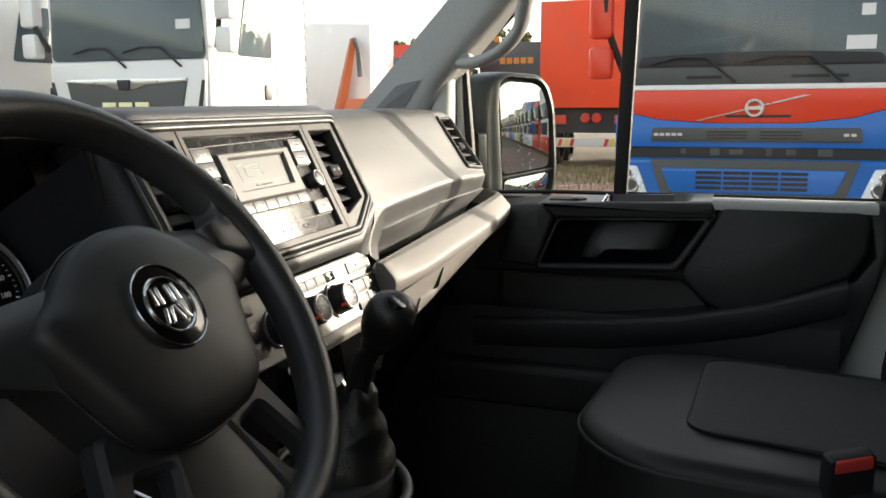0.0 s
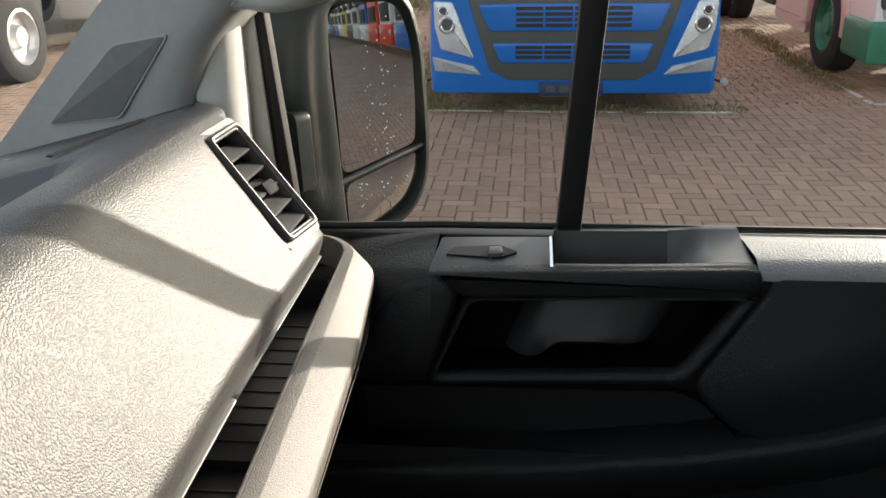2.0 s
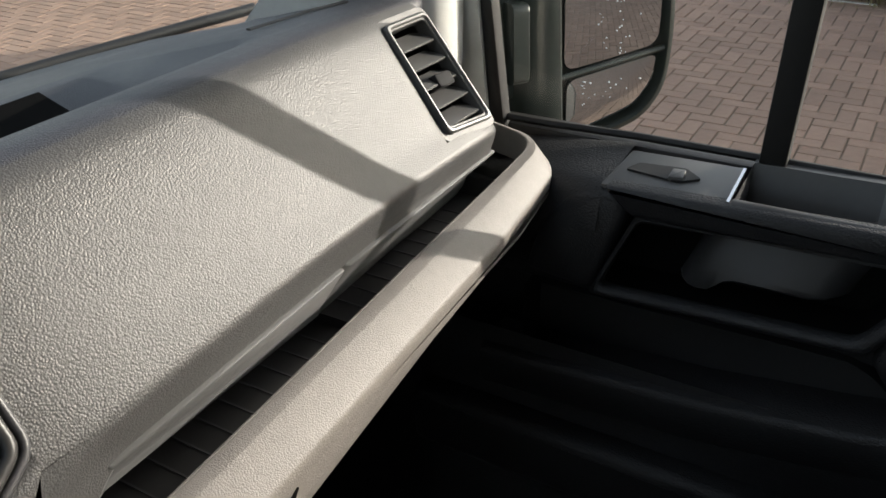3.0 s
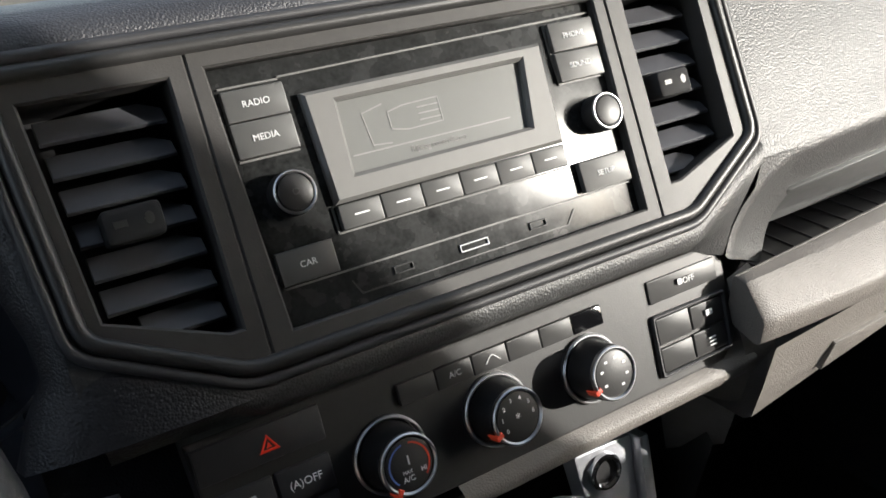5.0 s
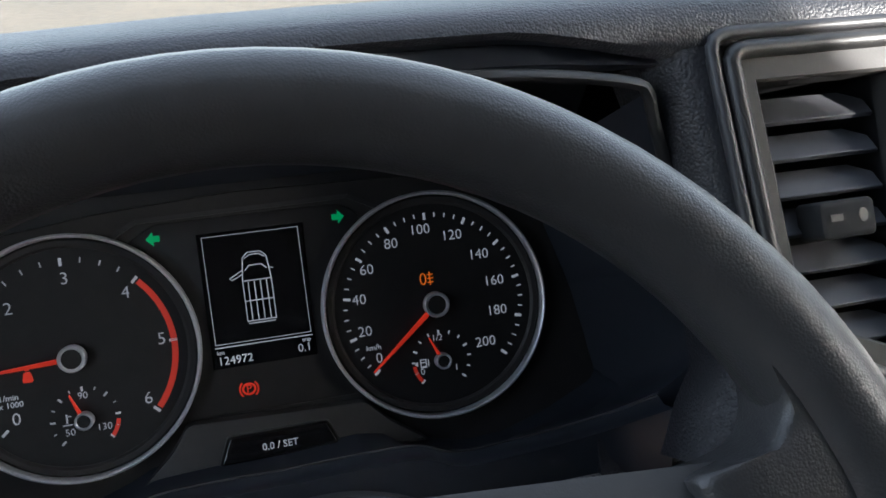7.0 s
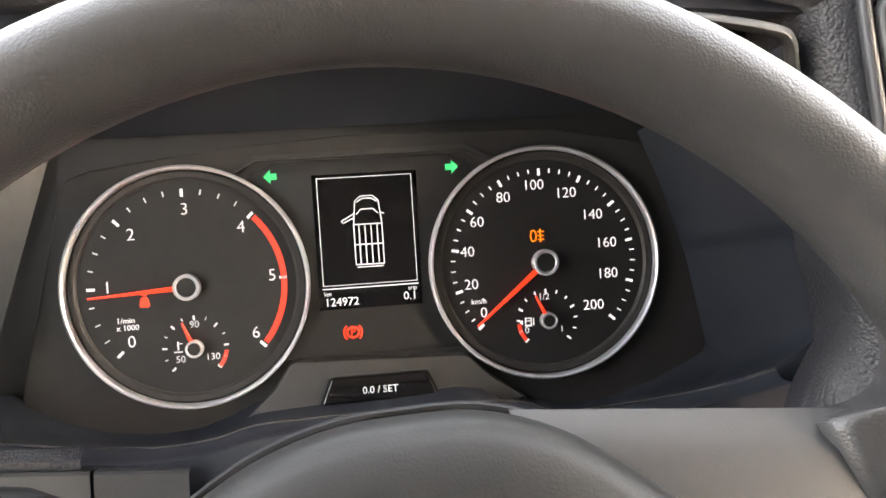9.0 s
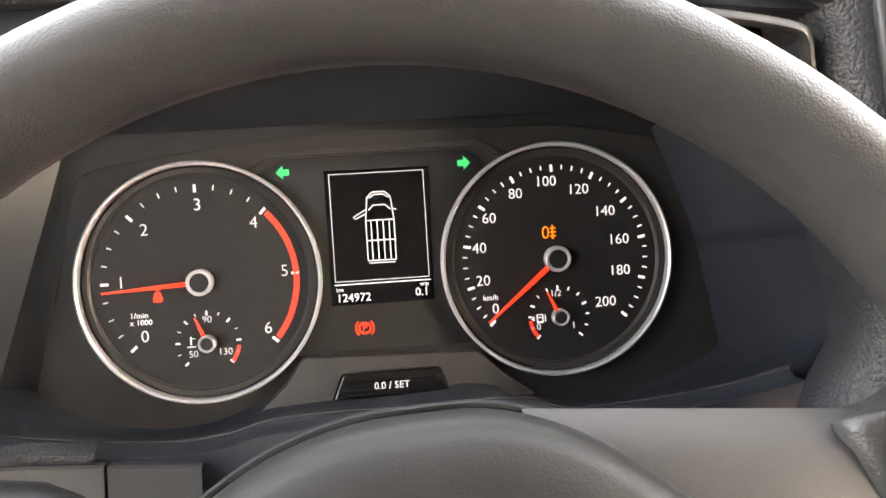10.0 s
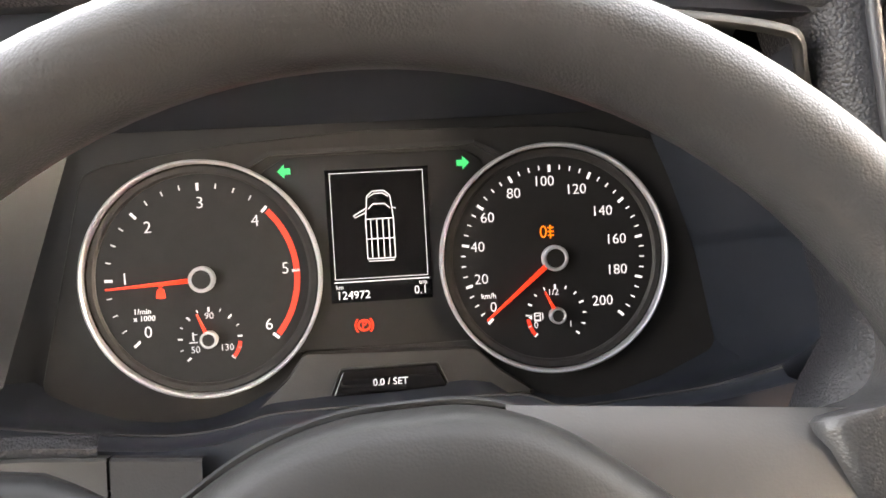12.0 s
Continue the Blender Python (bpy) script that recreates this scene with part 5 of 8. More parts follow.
# column shroud and stalks
col = thing("steering_column", (-0.41, -0.02, 1.40), "black steering column cover with two stalks", "steering column")
bm = B()
loops = []
for d, rx, ry in ((-0.03, 0.050, 0.045), (-0.05, 0.062, 0.052), (-0.10, 0.068, 0.056), (-0.17, 0.070, 0.056)):
    loops.append([WHE @ Vector((rx * math.cos(a), ry * math.sin(a) - 0.012, d)) for a in np.linspace(0, 2 * math.pi, 24, endpoint=False)])
rings(bm, loops)
part("shroud", bm, SMOOTH, col, smooth=60)
for s in (-1, 1):
    bm = B()
    if s > 0:
        tube(bm, smooth_path([WHE @ Vector((0.05, 0.006, -0.06)), WHE @ Vector((0.10, 0.012, -0.055)), WHE @ Vector((0.15, 0.014, -0.045)), WHE @ Vector((0.205, 0.012, -0.036))], 4), [0.008, 0.008, 0.008, 0.008, 0.008, 0.009, 0.010, 0.011, 0.0115, 0.0115, 0.0115, 0.011, 0.010], 10, flat=0.6)
    else:
        tube(bm, smooth_path([WHE @ Vector((-0.05, 0.020, -0.06)), WHE @ Vector((-0.080, 0.036, -0.056)), WHE @ Vector((-0.100, 0.0425, -0.052)), WHE @ Vector((-0.165, 0.046, -0.044))], 4), [0.005, 0.005, 0.005, 0.005, 0.005, 0.0055, 0.006, 0.0075, 0.0105, 0.0115, 0.0115, 0.011, 0.009], 10, flat=0.7)
    st = part("stalk", bm, BLACK, col, smooth=60)
    bm = B()
    for k in range(4 if s > 0 else 2):
        if s > 0:
            slab(bm, WHE, rect(0.165 + 0.008 * k, 0.014, 0.004, 0.0025), -0.034, -0.0315)
        else:
            slab(bm, WHE, rect(-0.1125 - 0.003 * k, 0.0445 - 0.0015 * k, 0.003, 0.0012), -0.044, -0.0395)
    part("stalk_mark", bm, WHITEINK, st)
# key tag hanging from the ignition
tag = thing("key_tag", (-0.335, -0.135, 1.245), "lime green key tag hanging from the ignition", "key tag")
TAG = axes((-0.345, -0.135, 1.235), (0.85, -0.5, 0), (0, 0, 1))
part("tag_body", slab(B(), TAG, rounded([(-0.005, -0.04), (0.010, -0.04), (0.010, 0.03), (-0.005, 0.03)], 0.002), -0.001, 0.001), BLACK, tag)
bm = frame_ring(B(), TAG, disc(0.020, -0.005, 0.016, 24, 0.030), disc(0.014, -0.005, 0.012, 24, 0.026), -0.001, 0.001, 0.0003)
part("tag_edge", bm, TAGGREEN, tag, "lime green rim")
bm = B()
for k in range(6):
    slab(bm, TAG, rect(0.0025, 0.02 - 0.008 * k, 0.007, 0.005), 0.001, 0.0014)
part("tag_print", bm, TAGGREEN, tag)
bm = B()
tube(bm, [TAG @ Vector((0.003, 0.03, 0)), TAG @ Vector((0.002, 0.06, -0.02)), (-0.36, -0.03, 1.34)], 0.0012, 6)
part("key_ring", bm, CHROMESATIN, tag)

# ---- gear lever ----
gear = thing("gear_lever", (-0.02, -0.10, 1.25), "black gear lever with leather boot", "gear lever")
GK = Vector((-0.042, -0.158, 1.391))
bm = B()
ax = Vector((-0.42, -0.57, 0.81)).normalized()
loops = []
for d, r in ((-0.058, 0.0120), (-0.055, 0.0155), (-0.044, 0.0168), (-0.034, 0.0200), (-0.022, 0.0255), (-0.006, 0.0285), (0.006, 0.0285), (0.015, 0.0260), (0.0225, 0.020), (0.026, 0.0125)):
    s = ax.orthogonal().normalized()
    w = ax.cross(s)
    loops.append([GK + ax * d + r * (math.cos(q) * s * 0.92 + math.sin(q) * w) for q in np.linspace(0, 2 * math.pi, 24, endpoint=False)])
rings(bm, loops)
kn = part("gear_knob", bm, LEATHER, gear, "black leather gear knob", 60)
bm = B()
GT = axes(GK + ax * 0.0262, (1, 0, 0), ax.cross(Vector((1, 0, 0))))
slab(bm, GT, disc(0, 0, 0.0105, 24), -0.004, 0.0012, 0.0008)
part("shift_plate", bm, GLOSS, kn)
bm = B()
for x in (-0.0045, 0, 0.0045):
    slab(bm, GT, rect(x, 0, 0.0006, 0.009), 0.0012, 0.0015)
slab(bm, GT, rect(0, 0, 0.009, 0.0006), 0.0012, 0.0015)
part("shift_pattern", bm, WHITEINK, kn)
bm = B()
tube(bm, smooth_path([GK - ax * 0.05, Vector((-0.008, -0.108, 1.318)), Vector((0.004, -0.090, 1.255))], 5), [0.0115, 0.0118, 0.012, 0.0122, 0.0125, 0.013, 0.0135, 0.014, 0.015, 0.017, 0.019], 14)
part("gear_shaft", bm, LEATHER, gear, smooth=60)
bm = B()
loops = []
for k in range(12):
    t = k / 11
    cen = Vector((0.0 + 0.004 * t, -0.098 + 0.022 * t, 1.292 - 0.105 * t))
    r = 0.017 + 0.046 * t**0.9 + 0.0025 * math.sin(t * 17)
    loops.append([cen + Vector((r * 1.05 * math.cos(q) * (1 + 0.05 * math.sin(5 * q + 6 * t)), r * math.sin(q), 0.006 * math.sin(4 * q + 8 * t))) for q in np.linspace(0, 2 * math.pi, 32, endpoint=False)])
rings(bm, loops)
part("gear_boot", bm, LEATHER, gear, "creased leather boot", 70)
bm = B()
tube(bm, [(-0.02 + 0.085 * math.cos(q), -0.085 + 0.075 * math.sin(q), 1.186 + 0.02 * math.sin(q)) for q in np.linspace(0, 2 * math.pi, 36, endpoint=False)], 0.007, 8, closed=True)
part("boot_ring", bm, SMOOTH, gear, smooth=60)
bm = B()
loops = []
for z, r in ((1.192, 0.085), (1.17, 0.09), (1.10, 0.11), (0.95, 0.13), (0.72, 0.15)):
    loops.append([(-0.02 + r * math.cos(q), -0.07 + r * 0.85 * math.sin(q) + (1.19 - z) * 0.25, z) for q in np.linspace(0, 2 * math.pi, 28, endpoint=False)])
rings(bm, loops)
part("gear_console", bm, SMOOTH, gear, smooth=60)

# ---- side vent at the end of the fascia ----
SV = axes((0.745, 0.026, 1.538), (1, -0.02, -0.02), (0, 0.55, 0.85))
SVP = [(-0.030, -0.052), (0.036, -0.059), (0.022, 0.054), (-0.038, 0.054)]
sv = thing("air_vent", SV @ Vector((0, 0, 0)), "grey framed side air vent with dark blades", "air vent")
part("vent_frame", frame_ring(B(), SV, rounded(offset(ccw(SVP), -0.0058), 0.008), rounded(SVP, 0.005), -0.012, 0.005, 0.002, -0.004), VENTGREY, sv, "grey vent frame", 30)
part("vent_lip", frame_ring(B(), SV, rounded(offset(ccw(SVP), -0.0012), 0.006), rounded(offset(ccw(SVP), 0.0018), 0.004), -0.012, 0.0026, 0.001, -0.012), VENTGREY, sv)
part("duct", well(B(), SV, offset(ccw(SVP), -0.001), 0.001, -0.05), BLACK, sv)
part("vent_seat", frame_ring(B(), SV, rounded(offset(ccw(SVP), -0.0125), 0.012), rounded(offset(ccw(SVP), -0.004), 0.008), -0.02, -0.0008, 0.0005, -0.02), GRAIN, sv)
for k in range(5):
    v = 0.036 - 0.0205 * k
    m = SV @ Matrix.Translation((0, v - 0.004, -0.002)) @ Matrix.Rotation(radians(-42), 4, "X")
    bm = B()
    slab(bm, m, [(-0.036 + 0.0015 * k, -0.002), (0.024 + 0.0025 * k, -0.002), (0.024 + 0.0025 * k, 0.010), (0.014 + 0.0025 * k, 0.019), (-0.036 + 0.0015 * k, 0.019)], -0.0012, 0.0012, 0.0006)
    part("blade", bm, VENTGREY, sv, smooth=20)
part("tab", slab(B(), SV, rounded([(-0.008, -0.014), (0.018, -0.016), (0.018, -0.002), (-0.008, 0.0)], 0.003), -0.012, 0.002, 0.002), TABMAT, sv)

# ---- passenger door ----
door = thing("passenger_door", (0.86, -0.35, 0.9), "closed van passenger door with black door card", "door", kind="structure")
# card: face with the handle recess and pocket let in
bm = B()
slab(bm, DOR, rounded([(0.030, 1.285), (0.112, 1.278), (0.150, 1.385), (0.130, 1.408), (0.085, 1.395), (0.050, 1.35)], 0.015), -0.05, 0.004, 0.008)
part("card_front", bm, DOORMAT, door, smooth=50)
# frame around the handle recess
REC = [(0.122, 1.286), (0.387, 1.299), (0.447, 1.390), (0.160, 1.376)]
bm = frame_ring(B(), DOR, rounded([(0.108, 1.272), (0.398, 1.284), (0.466, 1.394), (0.158, 1.386)], 0.012, 4), rounded(REC, 0.012, 4), -0.05, 0.005, 0.005, -0.010)
part("recess_frame", bm, DOORMAT, door, smooth=50)
# walls and floor take the painted shade, not the door card's colour
part("recess", well(B(), DOR, rounded(offset(ccw(REC), -0.001), 0.012, 4), -0.006, -0.060), VOID, door, "handle recess with its inner shade painted black")
bm = B()
loops = []
for u, k, low in ((0.216, 0.0, 0.020), (0.221, 0.45, 0.020), (0.230, 0.8, 0.020), (0.240, 0.95, 0.020), (0.252, 1.0, 0.018), (0.257, 1.0, 0.012), (0.262, 1.0, 0.004), (0.270, 1.0, 0.001), (0.30, 1.0, 0.0), (0.345, 1.0, 0.0), (0.360, 0.8, 0.0), (0.372, 0.4, 0.0), (0.380, 0.0, 0.0)):
    loops.append([DOR @ Vector((u + 0.012 * (v - 1.345) / 0.03, v, -0.058 + k * n)) for v, n in ((1.376, 0.0), (1.376, 0.016), (1.352, 0.026), (1.328, 0.036), (1.322 - low, 0.038), (1.318 - low, 0.034), (1.317 - low, 0.026), (1.317 - low, 0.0))])
rings(bm, loops)
part("door_handle", bm, PULL, door, "satin grey pull handle", 60)
# padded bar above the recess
bm = B()
slab(bm, DOR, rounded([(0.152, 1.384), (0.448, 1.392), (0.462, 1.400), (0.458, 1.424), (0.120, 1.413)], 0.008, 3), -0.012, 0.010, 0.006)
part("grab_bar", bm, DOORMAT, door, "padded grab bar", 50)
# large rear field of the card
bm = B()
slab(bm, DOR, rounded([(0.408, 1.294), (0.404, 1.280), (0.418, 1.258), (0.452, 1.226), (0.488, 1.211), (0.510, 1.208), (0.705, 1.292), (0.728, 1.330), (0.735, 1.400), (0.720, 1.4195), (0.472, 1.4195), (0.468, 1.396)], 0.012, 3), -0.05, 0.004, 0.008)
part("card_field", bm, DOORMAT, door, smooth=50)
bm = B()
slab(bm, DOR, [(0.50, 1.10), (0.692, 1.10), (0.712, 1.15), (0.750, 1.27), (0.766, 1.33), (0.774, 1.400), (0.770, 1.4165), (0.728, 1.4165), (0.745, 1.33), (0.715, 1.285), (0.50, 1.192)], -0.06, -0.006, 0.006)
part("card_edge", bm, DOORMAT, door, smooth=50)
# pocket with its lip
bm = well(B(), DOR, rounded([(0.03, 1.165), (0.47, 1.194), (0.452, 1.222), (0.412, 1.262), (0.385, 1.274), (0.03, 1.268)], 0.01), 0.0, -0.05)
part("pocket", bm, BLACK, door, "dark door pocket")
bm = B()
loops = []
for u, v in ((-0.02, 1.163), (0.10, 1.168), (0.25, 1.178), (0.40, 1.198), (0.47, 1.212), (0.55, 1.230), (0.64, 1.262), (0.70, 1.284)):
    loops.append([DOR @ Vector((u, v + a, b)) for a, b in ((-0.064, -0.05), (-0.062, 0.004), (-0.054, 0.015), (-0.010, 0.018), (-0.003, 0.0175), (0.002, 0.012), (0.003, -0.05))])
rings(bm, loops)
part("pocket_lip", bm, DOORMAT, door, smooth=60)
bm = B()
sheet(bm, [[DOR @ Vector((u, v, n)) for v, n in ((1.285, -0.012), (1.27, -0.012), (1.262, -0.02))] for u in (-0.02, 0.2, 0.41)])
part("pocket_brow", bm, DOORMAT, door, smooth=60)
bm = B()
sheet(bm, [[DOR @ Vector((u, v, n)) for v, n in ((1.19 + 0.0 * u, 0.004), (1.14, 0.006), (1.08, 0.0), (0.95, 0.012), (0.80, 0.02), (0.66, 0.0))] for u in (-0.10, 0.1, 0.3, 0.5, 0.62, 0.695)])
part("lower_card", bm, DOORMAT, door, "black lower door card", 60)
bm = B()
slab(bm, DOR, rounded([(-0.12, 0.98), (0.62, 0.98), (0.70, 1.05), (0.66, 1.075), (-0.12, 1.075)], 0.02), 0.0, 0.035, 0.012)
part("bottle_bin", bm, DOORMAT, door, smooth=50)
# top deck: light sill, switch plate and finger tray
DEK = axes((0, 0, 1.4195), (0, -1, 0), (1, 0, 0.05))  # u rearwards, v outwards


def deck(poly, n0, n1, bev=0.0):
    return slab(B(), DEK, [(a, b) for a, b in poly], -n1, -n0, bev)


bm = B()
rows_ = []
for u in (0.455, 0.50, 0.60, 0.70, 0.742):
    rows_.append([(0.832, -u, 1.410), (0.8295, -u, 1.418), (0.834, -u, 1.425), (0.846, -u, 1.430), (0.90, -u, 1.427), (0.938, -u, 1.421), (0.944, -u, 1.414)])
sheet(bm, rows_)
part("door_sill", bm, DOORTOP, door, "light grey grained door sill", 60)
bm = B()
sheet(bm, [[(0.830 + k, -u, 1.404), (0.8275 + k, -u, 1.417 - d), (0.834 + k, -u, 1.426 - d), (0.848 + k, -u, 1.431 - d), (0.90, -u, 1.429 - d), (0.944, -u, 1.416 - d)] for u, k, d in ((0.7425, 0.0, 0.0), (0.760, 0.0, 0.001), (0.772, 0.003, 0.006), (0.778, 0.010, 0.016), (0.780, 0.014, 0.05))])
part("sill_cap", bm, DOORMAT, door, "black cap at the end of the sill", 60)
bm = B()
rows_ = []
for u, z, xi in ((-0.10, 1.385, 0.885), (-0.02, 1.395, 0.872), (0.04, 1.402, 0.855), (0.095, 1.408, 0.838), (0.118, 1.410, 0.834)):
    rows_.append([(xi - 0.012, -u, z - 0.05), (xi - 0.004, -u, z - 0.016), (xi + 0.004, -u, z - 0.004), (xi + 0.016, -u, z), (0.925, -u, z + 0.006), (0.944, -u, z + 0.006)])
sheet(bm, rows_)
part("front_sill", bm, DOORMAT, door, smooth=60)
part("switch_plate", slab(B(), axes((0.884, -0.180, 1.4145), (0, -1, 0.04), (1, 0, 0.12)), rounded([(-0.066, -0.046), (0.066, -0.044), (0.066, 0.030), (-0.058, 0.034)], 0.004), -0.02, 0.003, 0.002), VENTGREY, door, "satin window switch plate")
SWI = axes((0.878, -0.170, 1.4185), (0, -1, 0.04), (1, 0, 0.12))
part("switch_pit", slab(B(), SWI, rounded([(-0.040, -0.006), (0.020, -0.016), (0.040, -0.004), (0.020, 0.012), (-0.030, 0.010)], 0.003), -0.004, 0.0005), RUBBER, door)
part("window_switch", slab(B(), SWI, rounded([(0.008, -0.015), (0.024, -0.013), (0.022, 0.004), (0.008, 0.004)], 0.002), -0.002, 0.004, 0.0015), BUTTON, door, "grey window switch")
part("plate_edge", slab(B(), SWI, [(0.0745, -0.040), (0.0775, -0.040), (0.0775, 0.028), (0.0745, 0.028)], -0.004, 0.0016), CHROME, door, "bright plate edge")
bm = B()
sheet(bm, [[(0.832, -u, 1.416 + b), (0.838, -u, 1.420 + b), (0.848, -u, 1.418 + b), (0.860, -u, 1.418 - d), (0.915, -u, 1.420 - d), (0.930, -u, 1.424 + b), (0.944, -u, 1.424 + b)] for u, d, b in ((0.250, 0.036, 0.0), (0.256, 0.038, 0.0), (0.33, 0.036, 0.001), (0.375, 0.030, 0.002), (0.405, 0.006, 0.003), (0.418, -0.003, 0.004), (0.455, -0.004, 0.005))])
part("finger_tray", bm, SATIN, door, "finger tray in the door top", 50)
bm = B()
sheet(bm, [[(0.848, -u, 1.4185 + b), (0.861, -u, 1.4185 - d), (0.914, -u, 1.4205 - d), (0.930, -u, 1.4245 + b)] for u, d, b in ((0.378, 0.0275, 0.0025), (0.405, 0.0055, 0.0035), (0.418, -0.0035, 0.0045), (0.455, -0.0045, 0.0055))])
part("tray_ramp", bm, VENTGREY, door, "grey ramp behind the finger tray", 50)
bm = B()
sheet(bm, [[(0.848, -0.2505, 1.418), (0.930, -0.2505, 1.424)], [(0.860, -0.2505, 1.38), (0.915, -0.2505, 1.38)]])
part("tray_end", bm, SMOOTH, door, smooth=0)
bm = B()
box(bm, (0.946, -0.80, 0.62), (0.985, 0.30, 1.412), 0.004)
part("door_skin", bm, BLACK, door)
# glass, divider bar and seals; the glass leans inwards as it rises
LEAN = 0.16


def gx(z):
    return 0.952 - LEAN * (z - 1.42)


def bar(name_, pts, r, material, label="", flat=0.6):
    return part(name_, tube(B(), pts, r, 8, flat=flat), material, door, label, 60)


bm = B()
sheet(bm, [[(gx(z), y, z) for z in (1.40, 1.75, 2.15)] for y in (-0.27, -0.86)])
pane = part("window_pane", bm, SIDEGLASS, door, "clear side window glass", 0)
inward(pane)
bm = B()
sheet(bm, [[(gx(1.40), -0.27, 1.40), (gx(2.15), -0.30, 2.15)], [(gx(1.40), 0.06, 1.40), (gx(1.72), 0.06, 1.72)]])
pane = part("quarter_pane", bm, SIDEGLASS, door, "fixed quarter glass", 0)
inward(pane)
DIV = axes((0.944, -0.266, 1.40), (0, -1, 0), (-LEAN, -0.055, 1))
part("divider_bar", slab(B(), DIV, [(-0.014, -0.02), (0.014, -0.02), (0.014, 0.76), (-0.014, 0.76)], -0.012, 0.008, 0.003), RUBBER, door, "black window divider bar")
SEA = axes((0.944, 0.060, 1.39), (0, -1, 0), (-LEAN, 0.03, 1))
part("front_seal", slab(B(), SEA, [(-0.006, 0.0), (0.013, 0.0), (0.013, 0.31), (-0.006, 0.33)], -0.012, 0.006, 0.003), RUBBER, door, "black front window seal")
bm = B()
tube(bm, [(gx(1.70) - 0.01, 0.060, 1.70), (gx(1.80) - 0.006, -0.044, 1.80), (gx(1.92) - 0.004, -0.160, 1.92), (gx(2.08) - 0.004, -0.305, 2.08), (gx(2.15) - 0.004, -0.39, 2.15), (gx(2.15) - 0.004, -0.84, 2.15)], 0.013, 8)
part("upper_seal", bm, RUBBER, door, "black upper window seal", 60)
REA = axes((0.942, -0.762, 1.40), (0, -1, 0), (-LEAN, -0.13, 1))
part("rear_seal", slab(B(), REA, [(-0.008, 0.0), (0.007, 0.0), (0.007, 0.76), (-0.008, 0.76)], -0.02, 0.006, 0.003), RUBBER, door, "black rear window seal")
part("window_frame", slab(B(), REA, [(0.0075, -0.01), (0.040, -0.01), (0.040, 0.76), (0.0075, 0.76)], -0.02, 0.012, 0.006), PILLARB, door, "pale grey rear window frame")
part("door_seal", slab(B(), REA, [(0.041, -0.03), (0.047, -0.03), (0.047, 0.76), (0.041, 0.76)], -0.02, 0.010, 0.002), RUBBER, door, "black door seal")
bm = B()
tube(bm, [(0.945, y, 1.418 + (0.006 if y < -0.1 else 0.002)) for y in (0.09, 0.0, -0.12, -0.3, -0.5, -0.77)], 0.0045, 6)
part("waist_seal", bm, RUBBER, door, smooth=60)
bm = B()
sheet(bm, [[(0.932 - LEAN * (z - 1.42), y, z) for z in (1.385, 1.55, 1.72)] for y in (0.15, 0.066)], 0.006)
part("sail_trim", bm, PILLARB, door, "pale trim ahead of the quarter glass", 0)

# ---- cab walls ----


def wall(name_, bm, material, label, category, smooth=40):
    return own(name_, bm, material, label, category, kind="structure", smooth=smooth)


# pillar between windscreen and side window, leaning back
pil = thing("windscreen_pillar", (0.85, 0.2, 1.6), "grey plastic windscreen pillar trim with speaker grille", "pillar trim", kind="structure")
bm = B()
rows_ = []
for t in np.linspace(-0.25, 1.6, 14):
    z = 1.582 + 0.42 * t
    yo = 0.302 - 0.408 * t  # windscreen edge
    yi = 0.158 - 0.395 * t
    sh = 0.020 * t
    yi = min(yi, 0.12)
    rows_.append([(0.905 - sh, yo + 0.012, z), (0.872 - sh, yo + 0.004, z - 0.002), (0.828 - sh, yo, z), (0.8225 - sh, yo * 0.75 + yi * 0.25, z), (0.8150 - sh, yo * 0.4 + yi * 0.6, z), (0.8125 - sh, yo * 0.2 + yi * 0.8, z), (0.8150 - sh, yo * 0.06 + yi * 0.94, z), (0.828 - sh, yi - 0.003, z), (0.850 - sh, yi - 0.006, z), (0.895 - sh, yi - 0.010, z)])
sheet(bm, rows_)
part("pillar_cover", bm, PILLAR, pil, "grey pillar cover", 60)
bm = B()
pts = [(0.272, 1.572), (0.187, 1.652), (0.129, 1.662), (0.190, 1.583)]
SPM = axes((0.6806, 0, 0.0035), (-0.133, -1, 0), (0.067, 0, 1))
slab(bm, SPM, rounded([(-y, z) for y, z in pts], 0.006), -0.012, 0.0015, 0.001)
part("speaker_grille", bm, MESHMAT, pil, "perforated speaker grille")
bm = B()
slab(bm, SPM, rounded(offset(ccw([(-y, z) for y, z in pts]), -0.0022), 0.008), -0.012, 0.0003, 0.0003)
part("grille_edge", bm, PILLAR, pil)
bm = B()
sheet(bm, [[(0.826, yl, z), (0.8235, yl * 0.6 + yr * 0.4, z), (0.826, yr, z)] for z, yl, yr in ((1.50, 0.27, 0.136), (1.56, 0.23, 0.130), (1.60, 0.19, 0.124), (1.66, 0.14, 0.104))])
part("pillar_foot", bm, PILLAR, pil, smooth=60)
bm = B()
rows_ = []
for z, y0 in ((1.40, 0.110), (1.50, 0.097), (1.58, 0.094), (1.66, 0.092), (1.70, 0.086)):
    rows_.append([(0.83, y0 + 0.02, z), (0.832, y0, z), (0.842, y0 - 0.012, z), (0.866, y0 - 0.018, z), (0.90, y0 - 0.012, z)])
sheet(bm, rows_)
part("pillar_return", bm, PILLARB, pil, "pale return beside the door", 60)
